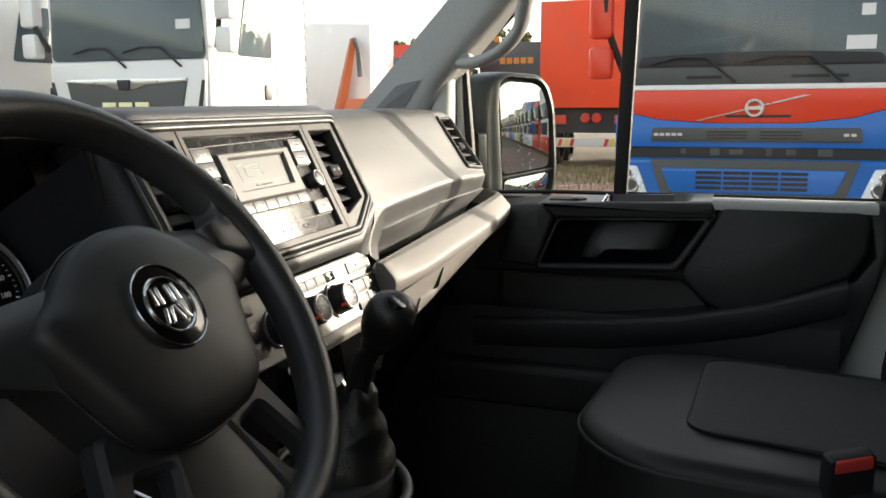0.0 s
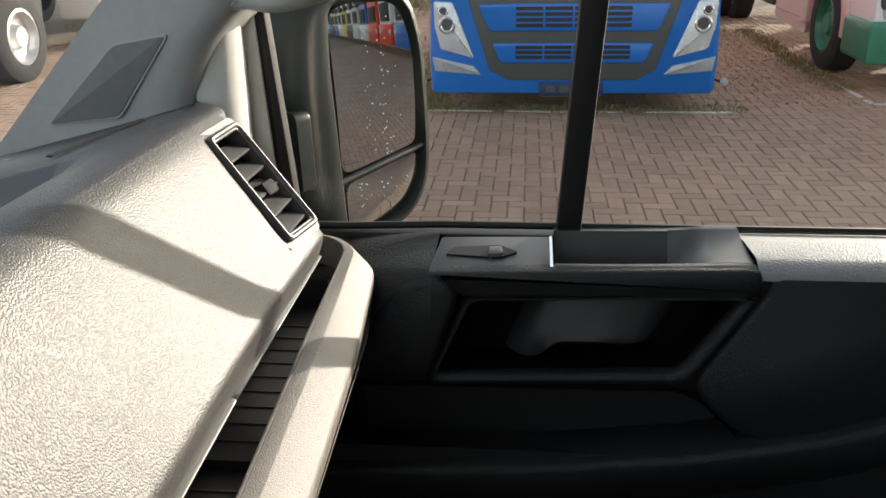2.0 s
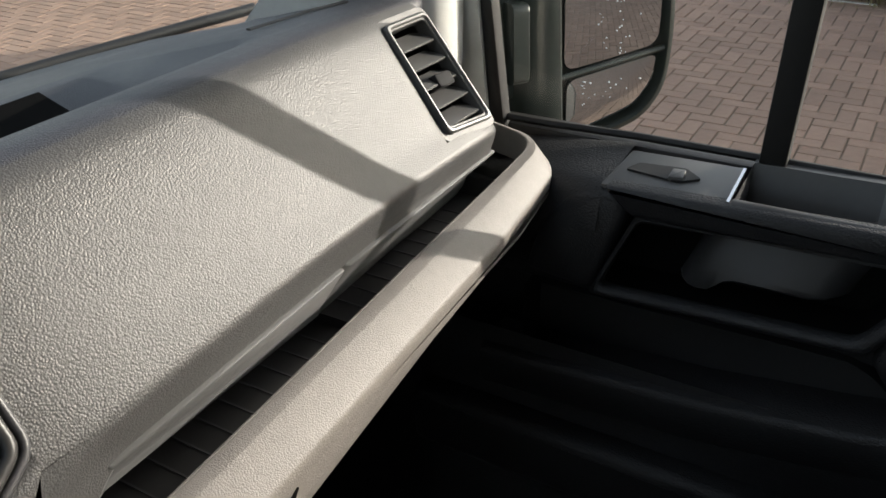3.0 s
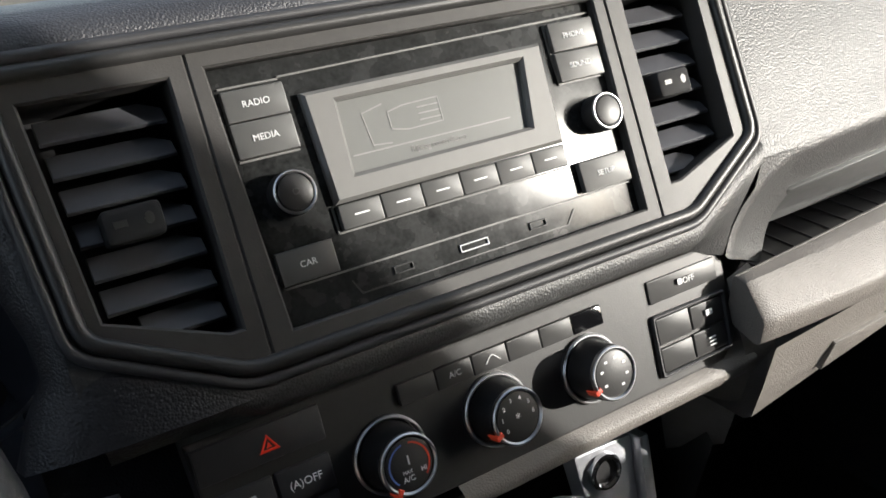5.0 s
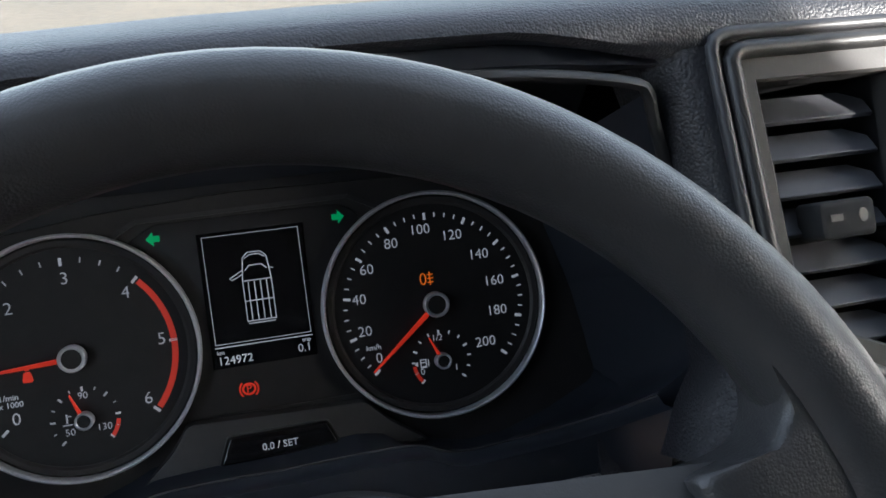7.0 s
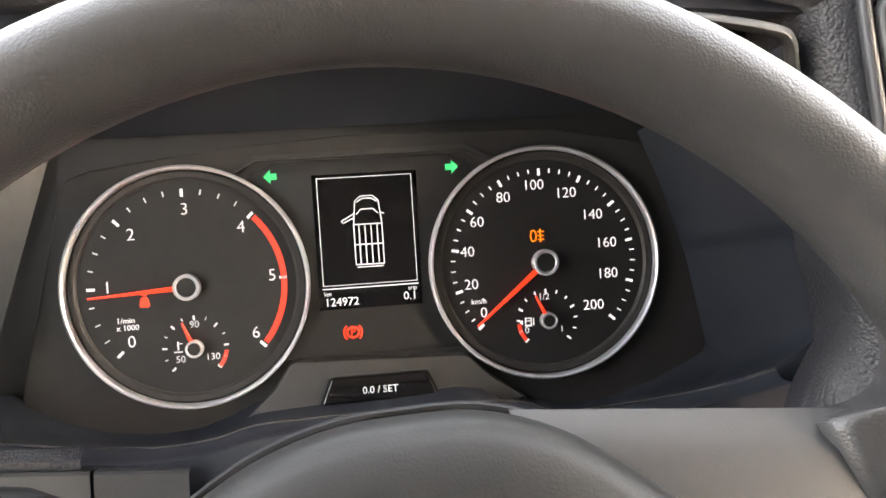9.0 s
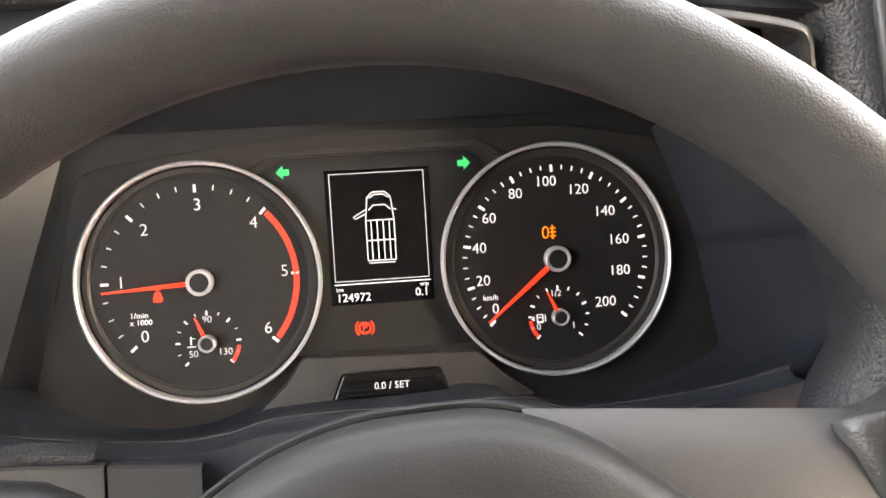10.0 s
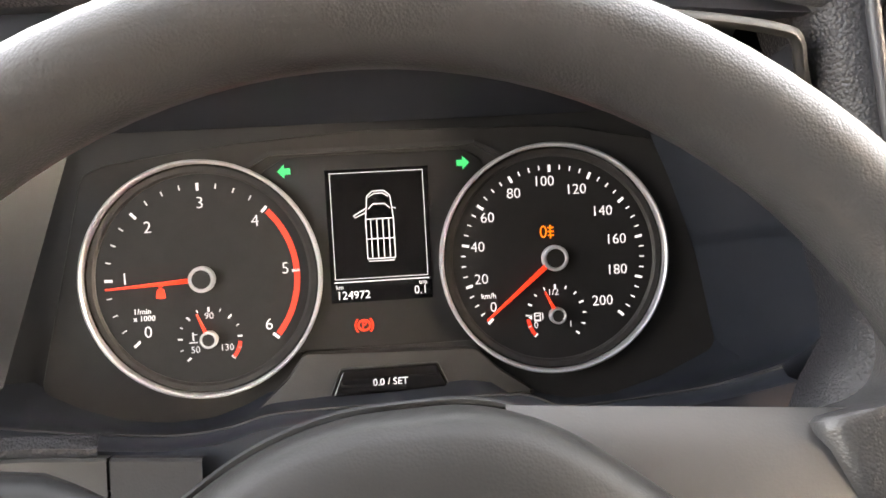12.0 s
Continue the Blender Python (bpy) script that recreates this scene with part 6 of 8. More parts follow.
# grab handle on the pillar
gh = thing("grab_handle", (0.80, 0.0, 1.73), "grey plastic grab handle on the pillar", "grab handle")
bm = B()
path = smooth_path([(0.845, 0.060, 1.700), (0.822, 0.034, 1.694), (0.808, 0.002, 1.696), (0.800, -0.040, 1.712), (0.795, -0.072, 1.738), (0.792, -0.088, 1.765), (0.788, -0.096, 1.80), (0.782, -0.112, 1.85), (0.780, -0.140, 1.90), (0.790, -0.165, 1.935), (0.815, -0.17, 1.95)], 6)
tube(bm, path, 0.0200, 14, flat=0.6)
part("grip", bm, PILLAR, gh, "grey grip", 60)
bm = B()
slab(bm, axes((0.822, 0.045, 1.700), (0, -1, 0.1), (0, 0.5, 1)), rounded([(-0.026, -0.016), (0.022, -0.016), (0.024, 0.014), (-0.020, 0.020)], 0.008), -0.02, 0.010, 0.006)
part("grip_foot", bm, PILLAR, gh, smooth=50)

# windscreen
bm = B()
rows_ = []
for x in np.linspace(-0.93, 0.93, 15):
    bow = 0.16 * (x / 0.93) ** 2
    rows_.append([(x * (1 - 0.03 * t), 0.585 - bow - 0.76 * t, 1.470 + 0.77 * t) for t in (0, 0.33, 0.66, 1)])
sheet(bm, rows_)
ws = wall("windscreen", bm, SCREENGLASS, "clear curved van windscreen", "windscreen", 60)
inward(ws)
bm = B()
tube(bm, [(x, 0.578 - 0.16 * (x / 0.93) ** 2, 1.474) for x in np.linspace(-0.93, 0.93, 15)], 0.010, 8)
wall("windscreen_seal", bm, RUBBER, "black windscreen base seal", "seal", 60)
bm = B()
tube(bm, [(0.76, 0.14, 1.5925), (0.72, 0.155, 1.591), (0.64, 0.165, 1.591)], 0.004, 6, flat=0.3)
part("demister_slot", bm, RUBBER, dash)
# wiper resting at the glass foot
wip = thing("wiper", (0.5, 0.62, 1.46), "black windscreen wiper at rest", "wiper")
bm = B()
tube(bm, smooth_path([(0.98, 0.475, 1.500), (0.7, 0.56, 1.488), (0.35, 0.625, 1.480), (0.05, 0.65, 1.474)], 5), 0.008, 8)
part("wiper_blade", bm, RUBBER, wip, smooth=60)
bm = B()
tube(bm, smooth_path([(0.55, 0.63, 1.490), (0.3, 0.67, 1.478), (0.0, 0.69, 1.45)], 5), 0.011, 8, flat=0.6)
part("wiper_arm", bm, BLACK, wip, smooth=60)
# bonnet scuttle below the glass
bm = B()
sheet(bm, [[(x, 0.60 - 0.16 * (x / 0.93) ** 2, 1.455), (x, 0.70 - 0.2 * (x / 0.93) ** 2, 1.43), (x, 0.80 - 0.22 * (x / 0.93) ** 2, 1.34), (x, 0.95 - 0.3 * (x / 0.93) ** 2, 1.0), (x, 1.0 - 0.3 * (x / 0.93) ** 2, 0.4)] for x in np.linspace(-0.98, 0.98, 13)])
wall("bonnet", bm, BLACK, "dark van bonnet and scuttle", "bonnet", 60)

# rear pillar, roof, back wall, floor
bm = B()
rows_ = []
for z in (0.66, 1.0, 1.08, 1.2, 1.3, 1.38, 1.42, 1.46, 1.7, 2.0, 2.22):
    k = -LEAN * max(0, z - 1.42)
    yb = -0.812 - 0.13 * max(0, z - 1.42) + 0.33 * min(0.34, max(0, 1.42 - z))
    rows_.append([(0.985 + k, yb, z), (0.93 + k, yb - 0.004, z), (0.912 + k, yb - 0.016, z), (0.895 + k, yb - 0.08, z), (0.875 + k, yb - 0.16, z), (0.87 + k, yb - 0.24, z), (0.90 + k, -1.12, z)])
sheet(bm, rows_)
wall("door_pillar", bm, PILLARB, "pale grey door pillar trim", "pillar trim", 60)
bm = B()
sheet(bm, [[(x, y, 2.26 - 0.06 * (x / 0.9) ** 2) for y in (-1.2, -0.8, -0.4, -0.17)] for x in np.linspace(-0.92, 0.92, 9)], 0.04)
wall("ceiling", bm, LINER, "pale fabric roof lining", "ceiling", 60)
bm = B()
box(bm, (-0.95, -1.22, 0.6), (0.95, -1.17, 2.3))
wall("wall_rear", bm, CARPET, "dark bulkhead behind the seats", "wall")
bm = B()
box(bm, (-0.95, -1.2, 0.60), (0.95, 0.55, 0.66))
wall("floor", bm, CARPET, "black cab floor mat", "floor")
bm = B()
box(bm, (-0.95, 0.40, 0.60), (0.95, 0.46, 1.46))
wall("wall_front", bm, CARPET, "black firewall", "wall")
bm = B()
box(bm, (0.92, -0.10, 0.62), (0.97, 0.58, 1.40))
wall("wall_side", bm, BLACK, "black footwell side", "wall")
bm = B()
box(bm, (-0.97, 0.02, 0.62), (-0.93, 0.58, 1.56))
wall("wall_side_driver", bm, BLACK, "black footwell side", "wall")

# driver's side: the doorway stands open beside the camera
bm = B()
box(bm, (-1.02, -1.22, 0.62), (-0.97, 0.10, 0.74))
box(bm, (-1.02, -1.22, 0.74), (-0.97, -0.74, 1.42))
box(bm, (-1.02, -1.22, 1.42), (-0.97, -0.74, 2.30))
box(bm, (-1.02, -0.74, 2.12), (-0.97, -0.30, 2.30))
wall("wall_driver", bm, BLACK, "dark sill and pillar of the open driver's doorway", "wall")

ajar = thing("driver_door", (-0.99, 0.10, 0.9), "dark driver's door standing ajar", "door", kind="structure")
LEAF_ = axes((-0.995, 0.10, 0.0), (-0.87, -0.49, 0), (0, 0, 1))
part("door_panel", slab(B(), LEAF_, rounded([(0.0, 0.62), (0.92, 0.62), (0.95, 1.40), (0.0, 1.42)], 0.04), -0.04, 0.04, 0.01), BLACK, ajar)
part("window_frame", frame_ring(B(), LEAF_, rounded([(0.02, 1.42), (0.95, 1.42), (0.90, 2.15), (0.55, 2.17)], 0.05), rounded([(0.12, 1.45), (0.90, 1.45), (0.85, 2.10), (0.58, 2.11)], 0.04), -0.03, 0.03, 0.01), BLACK, ajar)

# ---- passenger seat ----
seat = thing("passenger_seat", (0.47, -0.62, 0.7), "dark vinyl and cloth passenger seat", "seat")


def cushion(bm, m, outline, h0, h1, crown, steps=6):
    cx = sum(p[0] for p in outline) / len(outline)
    cy = sum(p[1] for p in outline) / len(outline)
    loops = [[m @ Vector((x, y, h0)) for x, y in outline]]
    for k in range(steps + 1):
        a = k / steps * math.pi / 2
        s = 1 - 0.035 * (1 - math.cos(a)) * 3
        loops.append([m @ Vector((cx + (x - cx) * s, cy + (y - cy) * s, h1 + crown * math.sin(a) * 0.6)) for x, y in outline])
    for s, c in ((0.7, 0.9), (0.4, 1.0), (0.05, 1.0)):
        loops.append([m @ Vector((cx + (x - cx) * s, cy + (y - cy) * s, h1 + crown * c)) for x, y in outline])
    rings(bm, loops)
    return bm


SEATM = pose(0.012, -0.36, 1.078, 3.0, 0, 0)
OUT = rounded([(0.200, -0.58), (0.700, -0.58), (0.715, -0.10), (0.650, 0.045), (0.30, 0.075), (0.195, -0.02)], 0.07, 5)
part("seat_cushion", cushion(B(), SEATM, OUT, -0.045, 0.065, 0.04), SEATMAT, seat, "black vinyl seat cushion", 60)
INS = rounded([(0.258, -0.58), (0.620, -0.58), (0.610, -0.10), (0.276, -0.085)], 0.04, 4)
bm = B()
cushion(bm, SEATM @ Matrix.Translation((0, 0, 0.05)), INS, -0.01, 0.053, 0.008)
part("seat_insert", bm, SEATCLOTH, seat, "dark grey cloth insert", 60)
bm = B()
tube(bm, [SEATM @ Vector((x, y, 0.066)) for x, y in offset(ccw(OUT), 0.0)], 0.003, 6, closed=True)
part("piping", bm, SEATCLOTH, seat, smooth=60)
bm = B()
tube(bm, [SEATM @ Vector((x, y, 0.1040)) for x, y in offset(ccw(INS), -0.001)], 0.002, 6, closed=True)
part("insert_seam", bm, SEATMAT, seat, smooth=60)
bm = B()
box(bm, (0.22, -0.92, 0.66), (0.69, -0.36, 1.06), 0.02)
part("seat_base", bm, BLACK, seat)
BACKM = axes((0, -0.84, 1.12), (1, 0, 0), (0, -0.22, 1))
bm = B()
cushion(bm, BACKM, rounded([(0.20, 0.0), (0.72, 0.0), (0.73, 0.40), (0.62, 0.62), (0.30, 0.62), (0.19, 0.40)], 0.08, 5), -0.10, 0.02, 0.05)
part("seat_backrest", bm, SEATMAT, seat, "black seat backrest", 60)
buckle = thing("seat_belt_buckle", (0.17, -0.62, 1.05), "red and black seat belt buckle", "belt buckle")
BUK = axes((0.212, -0.645, 1.197), (0.45, -0.9, 0.1), (-0.2, 0.0, 1))
part("buckle_body", slab(B(), BUK, rounded([(-0.03, -0.10), (0.03, -0.10), (0.03, 0.0), (-0.03, 0.0)], 0.006), -0.012, 0.008, 0.004), BLACK, buckle)
part("buckle_button", slab(B(), BUK, rounded([(-0.024, -0.018), (0.024, -0.018), (0.024, -0.001), (-0.024, -0.001)], 0.003), 0.004, 0.0105, 0.002), BUCKLERED, buckle, "red release button")

# ---- door mirror ----
mir = thing("door_mirror", (1.05, 0.05, 1.40), "black door mirror with two mirror glasses", "mirror")
MIR = axes((1.118, -0.015, 1.50), (0.855, -0.52, 0), (0, 0.03, 1))
GLA = axes((1.118, -0.015, 1.50), (0.8450, -0.5348, 0.010), (0, 0.0275, 1))  # the glass is set a little further round
HOUS = rounded([(-0.128, -0.158), (-0.060, -0.168), (0.060, -0.146), (0.098, -0.104), (0.110, -0.03), (0.106, 0.10), (0.086, 0.158), (0.050, 0.182), (-0.070, 0.186), (-0.122, 0.166), (-0.138, 0.10), (-0.142, -0.12)], 0.030, 4)
RIMLINE = rounded([(-0.078, -0.140), (-0.050, -0.150), (0.050, -0.130), (0.083, -0.092), (0.088, -0.03), (0.084, 0.10), (0.066, 0.148), (0.040, 0.168), (-0.058, 0.173), (-0.082, 0.160), (-0.088, 0.10), (-0.082, -0.12)], 0.030, 4)
bm = B()
loops = []
for n, w, s in ((0.010, 0.0, 1.0), (0.013, 0.08, 1.0), (0.012, 0.45, 1.0), (0.002, 0.85, 1.0), (-0.020, 1.0, 1.0), (-0.06, 1.0, 1.01), (-0.11, 1.0, 0.95), (-0.145, 1.0, 0.80), (-0.158, 1.0, 0.5)):
    loops.append([MIR @ Vector(((a + (c - a) * w) * s + 0.25 * min(0, n + 0.02), (b + (d - b) * w) * s, n)) for (a, b), (c, d) in zip(RIMLINE, HOUS)])
deep = [MIR @ Vector((x * 0.985, y * 0.985, -0.014)) for x, y in RIMLINE]
rings(bm, [deep] + loops)
part("mirror_housing", bm, HOUSING, mir, "dark green-black mirror housing", 60)
G1 = rounded([(-0.074, -0.052), (0.080, -0.040), (0.078, 0.10), (0.058, 0.146), (0.034, 0.158), (-0.050, 0.163), (-0.077, 0.150)], 0.02, 4)
G2 = rounded([(-0.069, -0.066), (0.080, -0.054), (0.076, -0.090), (0.046, -0.120), (-0.050, -0.139), (-0.070, -0.128)], 0.016, 4)


def bulge(x, y):
    """Height of the slightly domed main glass."""
    return 0.0062 - (x * x + (y - 0.055) ** 2) / 3.2


poly = []
for p, q in zip(ccw(G1), ccw(G1)[1:] + ccw(G1)[:1]):
    k = max(1, int((Vector(q) - Vector(p)).length / 0.006))
    poly += [tuple(Vector(p).lerp(Vector(q), i / k)) for i in range(k)]
loops = [[(x * s, 0.055 + (y - 0.055) * s) for x, y in poly] for s in np.linspace(1.0, 0.02, 16)]
bm = B()
rings(bm, [[GLA @ Vector((x, y, -0.006)) for x, y in poly]] + [[GLA @ Vector((x, y, bulge(x, y))) for x, y in lo] for lo in loops])
part("mirror_glass", bm, MIRROR, mir, "domed mirror glass with water drops", 60)
bm = B()
poly = ccw(G2)
cx, cy = sum(p[0] for p in poly) / len(poly), sum(p[1] for p in poly) / len(poly)
lo = []
for s in (1.0, 0.8, 0.6, 0.4, 0.2, 0.02):
    lo.append([GLA @ Vector((cx + (x - cx) * s, cy + (y - cy) * s, 0.002 + 0.0035 * (1 - s * s))) for x, y in poly])
rings(bm, [[GLA @ Vector((x, y, -0.006)) for x, y in poly]] + lo)
part("wide_angle_glass", bm, MIRROR, mir, "curved wide-angle glass", 60)
bm = B()
tube(bm, [GLA @ Vector((-0.082, -0.0595, 0.004)), GLA @ Vector((0.088, -0.047, 0.004))], 0.0045, 8)
part("mirror_rib", bm, HOUSING, mir)
random.seed(11)
bm = B()
for k in range(70):
    col = random.choice((0.0, 0.0, 0.004, -0.03, 0.035))
    u, v = col + random.gauss(0.012, 0.004 if col < 0.03 else 0.02), random.uniform(-0.045, 0.14)
    if random.random() < 0.25:
        u, v = random.uniform(-0.05, 0.06), random.uniform(-0.115, -0.07)
    q = 0.0007 + 0.0007 * random.random() ** 2
    bmesh.ops.create_uvsphere(bm, u_segments=6, v_segments=4, radius=q, matrix=GLA @ Matrix.Translation((u, v, bulge(u, v) if v > -0.06 else 0.005)))
part("water_drops", bm, DROP, mir, "pale water drops on the glass", 60)
bm = B()
slab(bm, axes((0.965, 0.075, 1.48), (0.9, -0.1, 0), (0, 0, 1)), rounded([(-0.02, -0.07), (0.08, -0.06), (0.08, 0.06), (-0.02, 0.08)], 0.02), -0.03, 0.0, 0.01)
part("mirror_arm", bm, HOUSING, mir, smooth=60)
bm = B()
slab(bm, axes((1.000, 0.062, 1.50), (0.6, 0.8, 0), (0, 0, 1)), rounded([(-0.030, -0.05), (0.012, -0.055), (0.018, -0.04), (0.016, 0.045), (-0.026, 0.05)], 0.012), -0.02, 0.003, 0.003)
part("mirror_pivot", bm, HOUSING, mir, smooth=50)

# ---- the yard ----
ASPHALT = mat("worn_paving_bed", (0.20, 0.160, 0.115), 0.9, vary=0.3, scale=0.6, fine=9, bump=0.3, bump_scale=40)
BRICK = mat("paving_brick", (0.320, 0.212, 0.153), 0.85, vary=0.32, scale=0.5, fine=25, bump=0.4, bump_scale=120, island=0.6)
BRICKS = mat("paving_bricks_far", (0.320, 0.212, 0.153), 0.85, vary=0.32, scale=0.5, fine=25, bump=0.4, bump_scale=120, island=-0.6)
LINEWHITE = mat("worn_white_line", (0.52, 0.50, 0.47), 0.85, vary=0.55, scale=14, fine=45, wear=0.6)
WHITEPAINT = mat("white_truck_paint", (0.80, 0.80, 0.80), 0.35, vary=0.05, scale=1.5, coat=0.4)
DIRTYWHITE = mat("dull_white_paint", (0.62, 0.62, 0.60), 0.45, vary=0.12, scale=1.2)
BLUEPAINT = mat("blue_truck_paint", (0.004, 0.135, 0.50), 0.35, vary=0.1, scale=2, coat=0.1)
REDPAINT = mat("red_truck_paint", (0.76, 0.050, 0.016), 0.36, vary=0.08, scale=2, coat=0.1)
REDCURTAIN = mat("orange_red_trailer", (0.80, 0.065, 0.012), 0.55, vary=0.12, scale=1.2, bump=0.1, bump_scale=8)
TRUCKGREY = mat("truck_grey_plastic", (0.065, 0.07, 0.07), 0.5, vary=0.15)
TRUCKDARK = mat("truck_dark_plastic", (0.02, 0.021, 0.022), 0.6, vary=0.25)
# opaque glass; the blue-grey base holds the sky's reflection as colour
TRUCKGLASS = mat("sky_toned_truck_glass", (0.085, 0.115, 0.128), 0.08, vary=0.35, scale=1.2, wear=0.03)
FOGLAMP = mat("fog_light_lens", (0.36, 0.38, 0.40), 0.35, metal=0.2, vary=0.4, fine=60)
LAMP = mat("headlight_reflector", (0.62, 0.64, 0.66), 0.25, metal=0.3, vary=0.25, fine=60)
PINKDIM = mat("dull_pink_paint", (0.42, 0.25, 0.24), 0.7, vary=0.35, scale=5, fine=40)
OCHRE = mat("dirty_ochre_paint", (0.30, 0.21, 0.10), 0.8, vary=0.4, scale=6, fine=40)
PINKPAINT = mat("pale_pink_paint", (0.66, 0.535, 0.51), 0.4, vary=0.08, scale=1.5, coat=0.2)
GREENPAINT = mat("green_truck_paint", (0.03, 0.20, 0.12), 0.4, vary=0.12, scale=2, coat=0.2)
CRANE = mat("orange_crane_paint", (0.65, 0.16, 0.05), 0.5, vary=0.15)
TYRE = mat("tyre_rubber", (0.02, 0.02, 0.02), 0.85, vary=0.25, bump=0.3, bump_scale=60)
RIM = mat("wheel_rim_steel", (0.55, 0.55, 0.55), 0.4, metal=0.6, vary=0.2)
SIGNYELLOW = mat("reflective_yellow", (0.75, 0.55, 0.03), 0.5, vary=0.08)
SIGNRED = mat("reflective_red", (0.6, 0.04, 0.02), 0.5, vary=0.08)
PLATEBLUE = mat("blue_plate", (0.010, 0.025, 0.075), 0.5, vary=0.2)
LEAF = mat("tree_leaves", (0.10, 0.095, 0.03), 0.8, vary=0.5, scale=0.8, fine=6, island=-0.6)
BARK = mat("tree_bark", (0.08, 0.06, 0.045), 0.9, vary=0.2)
WEED = mat("weeds", (0.20, 0.17, 0.07), 0.9, vary=0.4, scale=2, fine=30, island=-0.5)
HALL = mat("warehouse_cladding", (0.45, 0.47, 0.48), 0.6, vary=0.08, scale=0.3)
YELLOWPAINT = mat("yellow_paint", (0.75, 0.55, 0.10), 0.45, vary=0.1)
CREAM = mat("cream_curtain", (0.62, 0.60, 0.42), 0.7, vary=0.2, scale=2)
PAPER = mat("paper_notice", (0.8, 0.8, 0.8), 0.8, vary=0.05)
BRASSY = mat("pale_gold_letter", (0.66, 0.62, 0.36), 0.35, metal=0.4, vary=0.1)
AMBER = mat("amber_beacon", (0.7, 0.25, 0.02), 0.3, vary=0.1)

bm = B()
g = [-400, -120, -50, -25, -14, -5, 0, 3, 12, 16, 25, 50, 120, 400]
sheet(bm, [[(x, y, 0.0) for y in g] for x in g])
own("ground", bm, ASPHALT, "worn brick-paved truck yard with weeds", "ground", kind="structure", smooth=0)


def front(x, y):
    """Plane of a truck front that faces the lane: u to the viewer's right, v up, n towards the lane."""
    return axes((x, y, 0), (0, -1, 0), (0, 0, 1))


def wheel_of(parent, m, u, d, r=0.50, w=0.30, rim=RIM):
    """A road wheel with its axle across the truck; u: outer side, d: metres behind the front."""
    s = 1 if u > 0 else -1
    bm = B()
    a, b = m @ Vector((u, r, -d)), m @ Vector((u - s * w, r, -d))
    ax_ = (b - a).normalized()
    up_ = Vector((0, 0, 1))
    fw = ax_.cross(up_)
    loops = []
    for h, q in ((0.0, r * 0.62), (0.0, r * 0.90), (0.03, r), (w - 0.03, r), (w, r * 0.9), (w, r * 0.62)):
        loops.append([a + ax_ * h + q * (math.cos(t) * up_ + math.sin(t) * fw) for t in np.linspace(0, 2 * math.pi, 28, endpoint=False)])
    rings(bm, loops, cap=False)
    ty = part("wheel", bm, TYRE, parent, "black road wheel", 40)
    bm = B()
    loops = []
    for h, q in ((0.01, r * 0.63), (0.0, r * 0.56), (0.09, r * 0.50), (0.10, r * 0.30), (0.02, r * 0.22), (0.02, r * 0.02)):
        loops.append([a + ax_ * h + q * (math.cos(t) * up_ + math.sin(t) * fw) for t in np.linspace(0, 2 * math.pi, 24, endpoint=False)])
    rings(bm, loops, cap=True, cap_first=False)
    part("rim", bm, rim, ty, "steel wheel rim", 40)


def wiper_pair(parent, m, spans, v):
    for u0, u1 in spans:
        bm = B()
        tube(bm, [m @ Vector((u0, v, 0.05)), m @ Vector(((u0 + u1) / 2, v + 0.06, 0.05)), m @ Vector((u1, v + 0.05, 0.05))], 0.014, 6)
        tube(bm, [m @ Vector((u1 + 0.28, v - 0.18, 0.05)), m @ Vector((u1, v + 0.05, 0.06))], 0.014, 6)
        part("wiper", bm, TRUCKDARK, parent)


def mirrors_of(parent, m, u, v0, v1, material, n=0.10):
    for s in (-1, 1):
        arm = part("mirror_arm", tube(B(), smooth_path([m @ Vector((s * (u - 0.16), v1 + 0.06, -0.1)), m @ Vector((s * (u + 0.02), v1 + 0.02, n)), m @ Vector((s * (u + 0.03), (v0 + v1) / 2, n)), m @ Vector((s * (u - 0.1), v0 - 0.02, -0.1))], 4), 0.035, 8), TRUCKDARK, parent, "dark mirror arm", 60)
        for a, b in ((v0 + 0.28, v1), (v0 - 0.1, v0 + 0.20)):
            bm = slab(B(), m @ Matrix.Translation((0, 0, n)), rounded([(s * u + x, y) for x, y in ((-0.02, a), (0.20, a), (0.20, b), (-0.02, b))] if s > 0 else [(s * u - 0.20, a), (s * u + 0.02, a), (s * u + 0.02, b), (s * u - 0.20, b)], 0.05), -0.10, 0.05, 0.03)
            part("mirror_shell", bm, material, arm, smooth=40)


def chassis(parent, m, length, start=1.9):
    bm = B()
    for s in (-1, 1):
        slab(bm, m @ Matrix.Translation((0, 0, -start)), [(s * 0.36, 0.72), (s * 0.46, 0.72), (s * 0.46, 1.0), (s * 0.36, 1.0)], -(length - start), 0)
    for k in range(4):
        d = start + (length - start) * (k + 0.5) / 4
        slab(bm, m @ Matrix.Translation((0, 0, -d)), [(-0.36, 0.78), (0.36, 0.78), (0.36, 0.95), (-0.36, 0.95)], -0.05, 0.05)
    part("chassis", bm, TRUCKDARK, parent, "dark chassis frame", 0)
    for s in (-1, 1):
        bm = slab(B(), m @ Matrix.Translation((0, 0, -start - 1.6)), rounded([(s * 0.55, 0.45), (s * 1.15, 0.45), (s * 1.15, 1.0), (s * 0.55, 1.0)], 0.06), -0.7, 0.55, 0.03)
        part("tank", bm, DIRTYWHITE, parent, "pale fuel tank")
        wheel_of(parent, m, s * 1.22, length - 1.1)


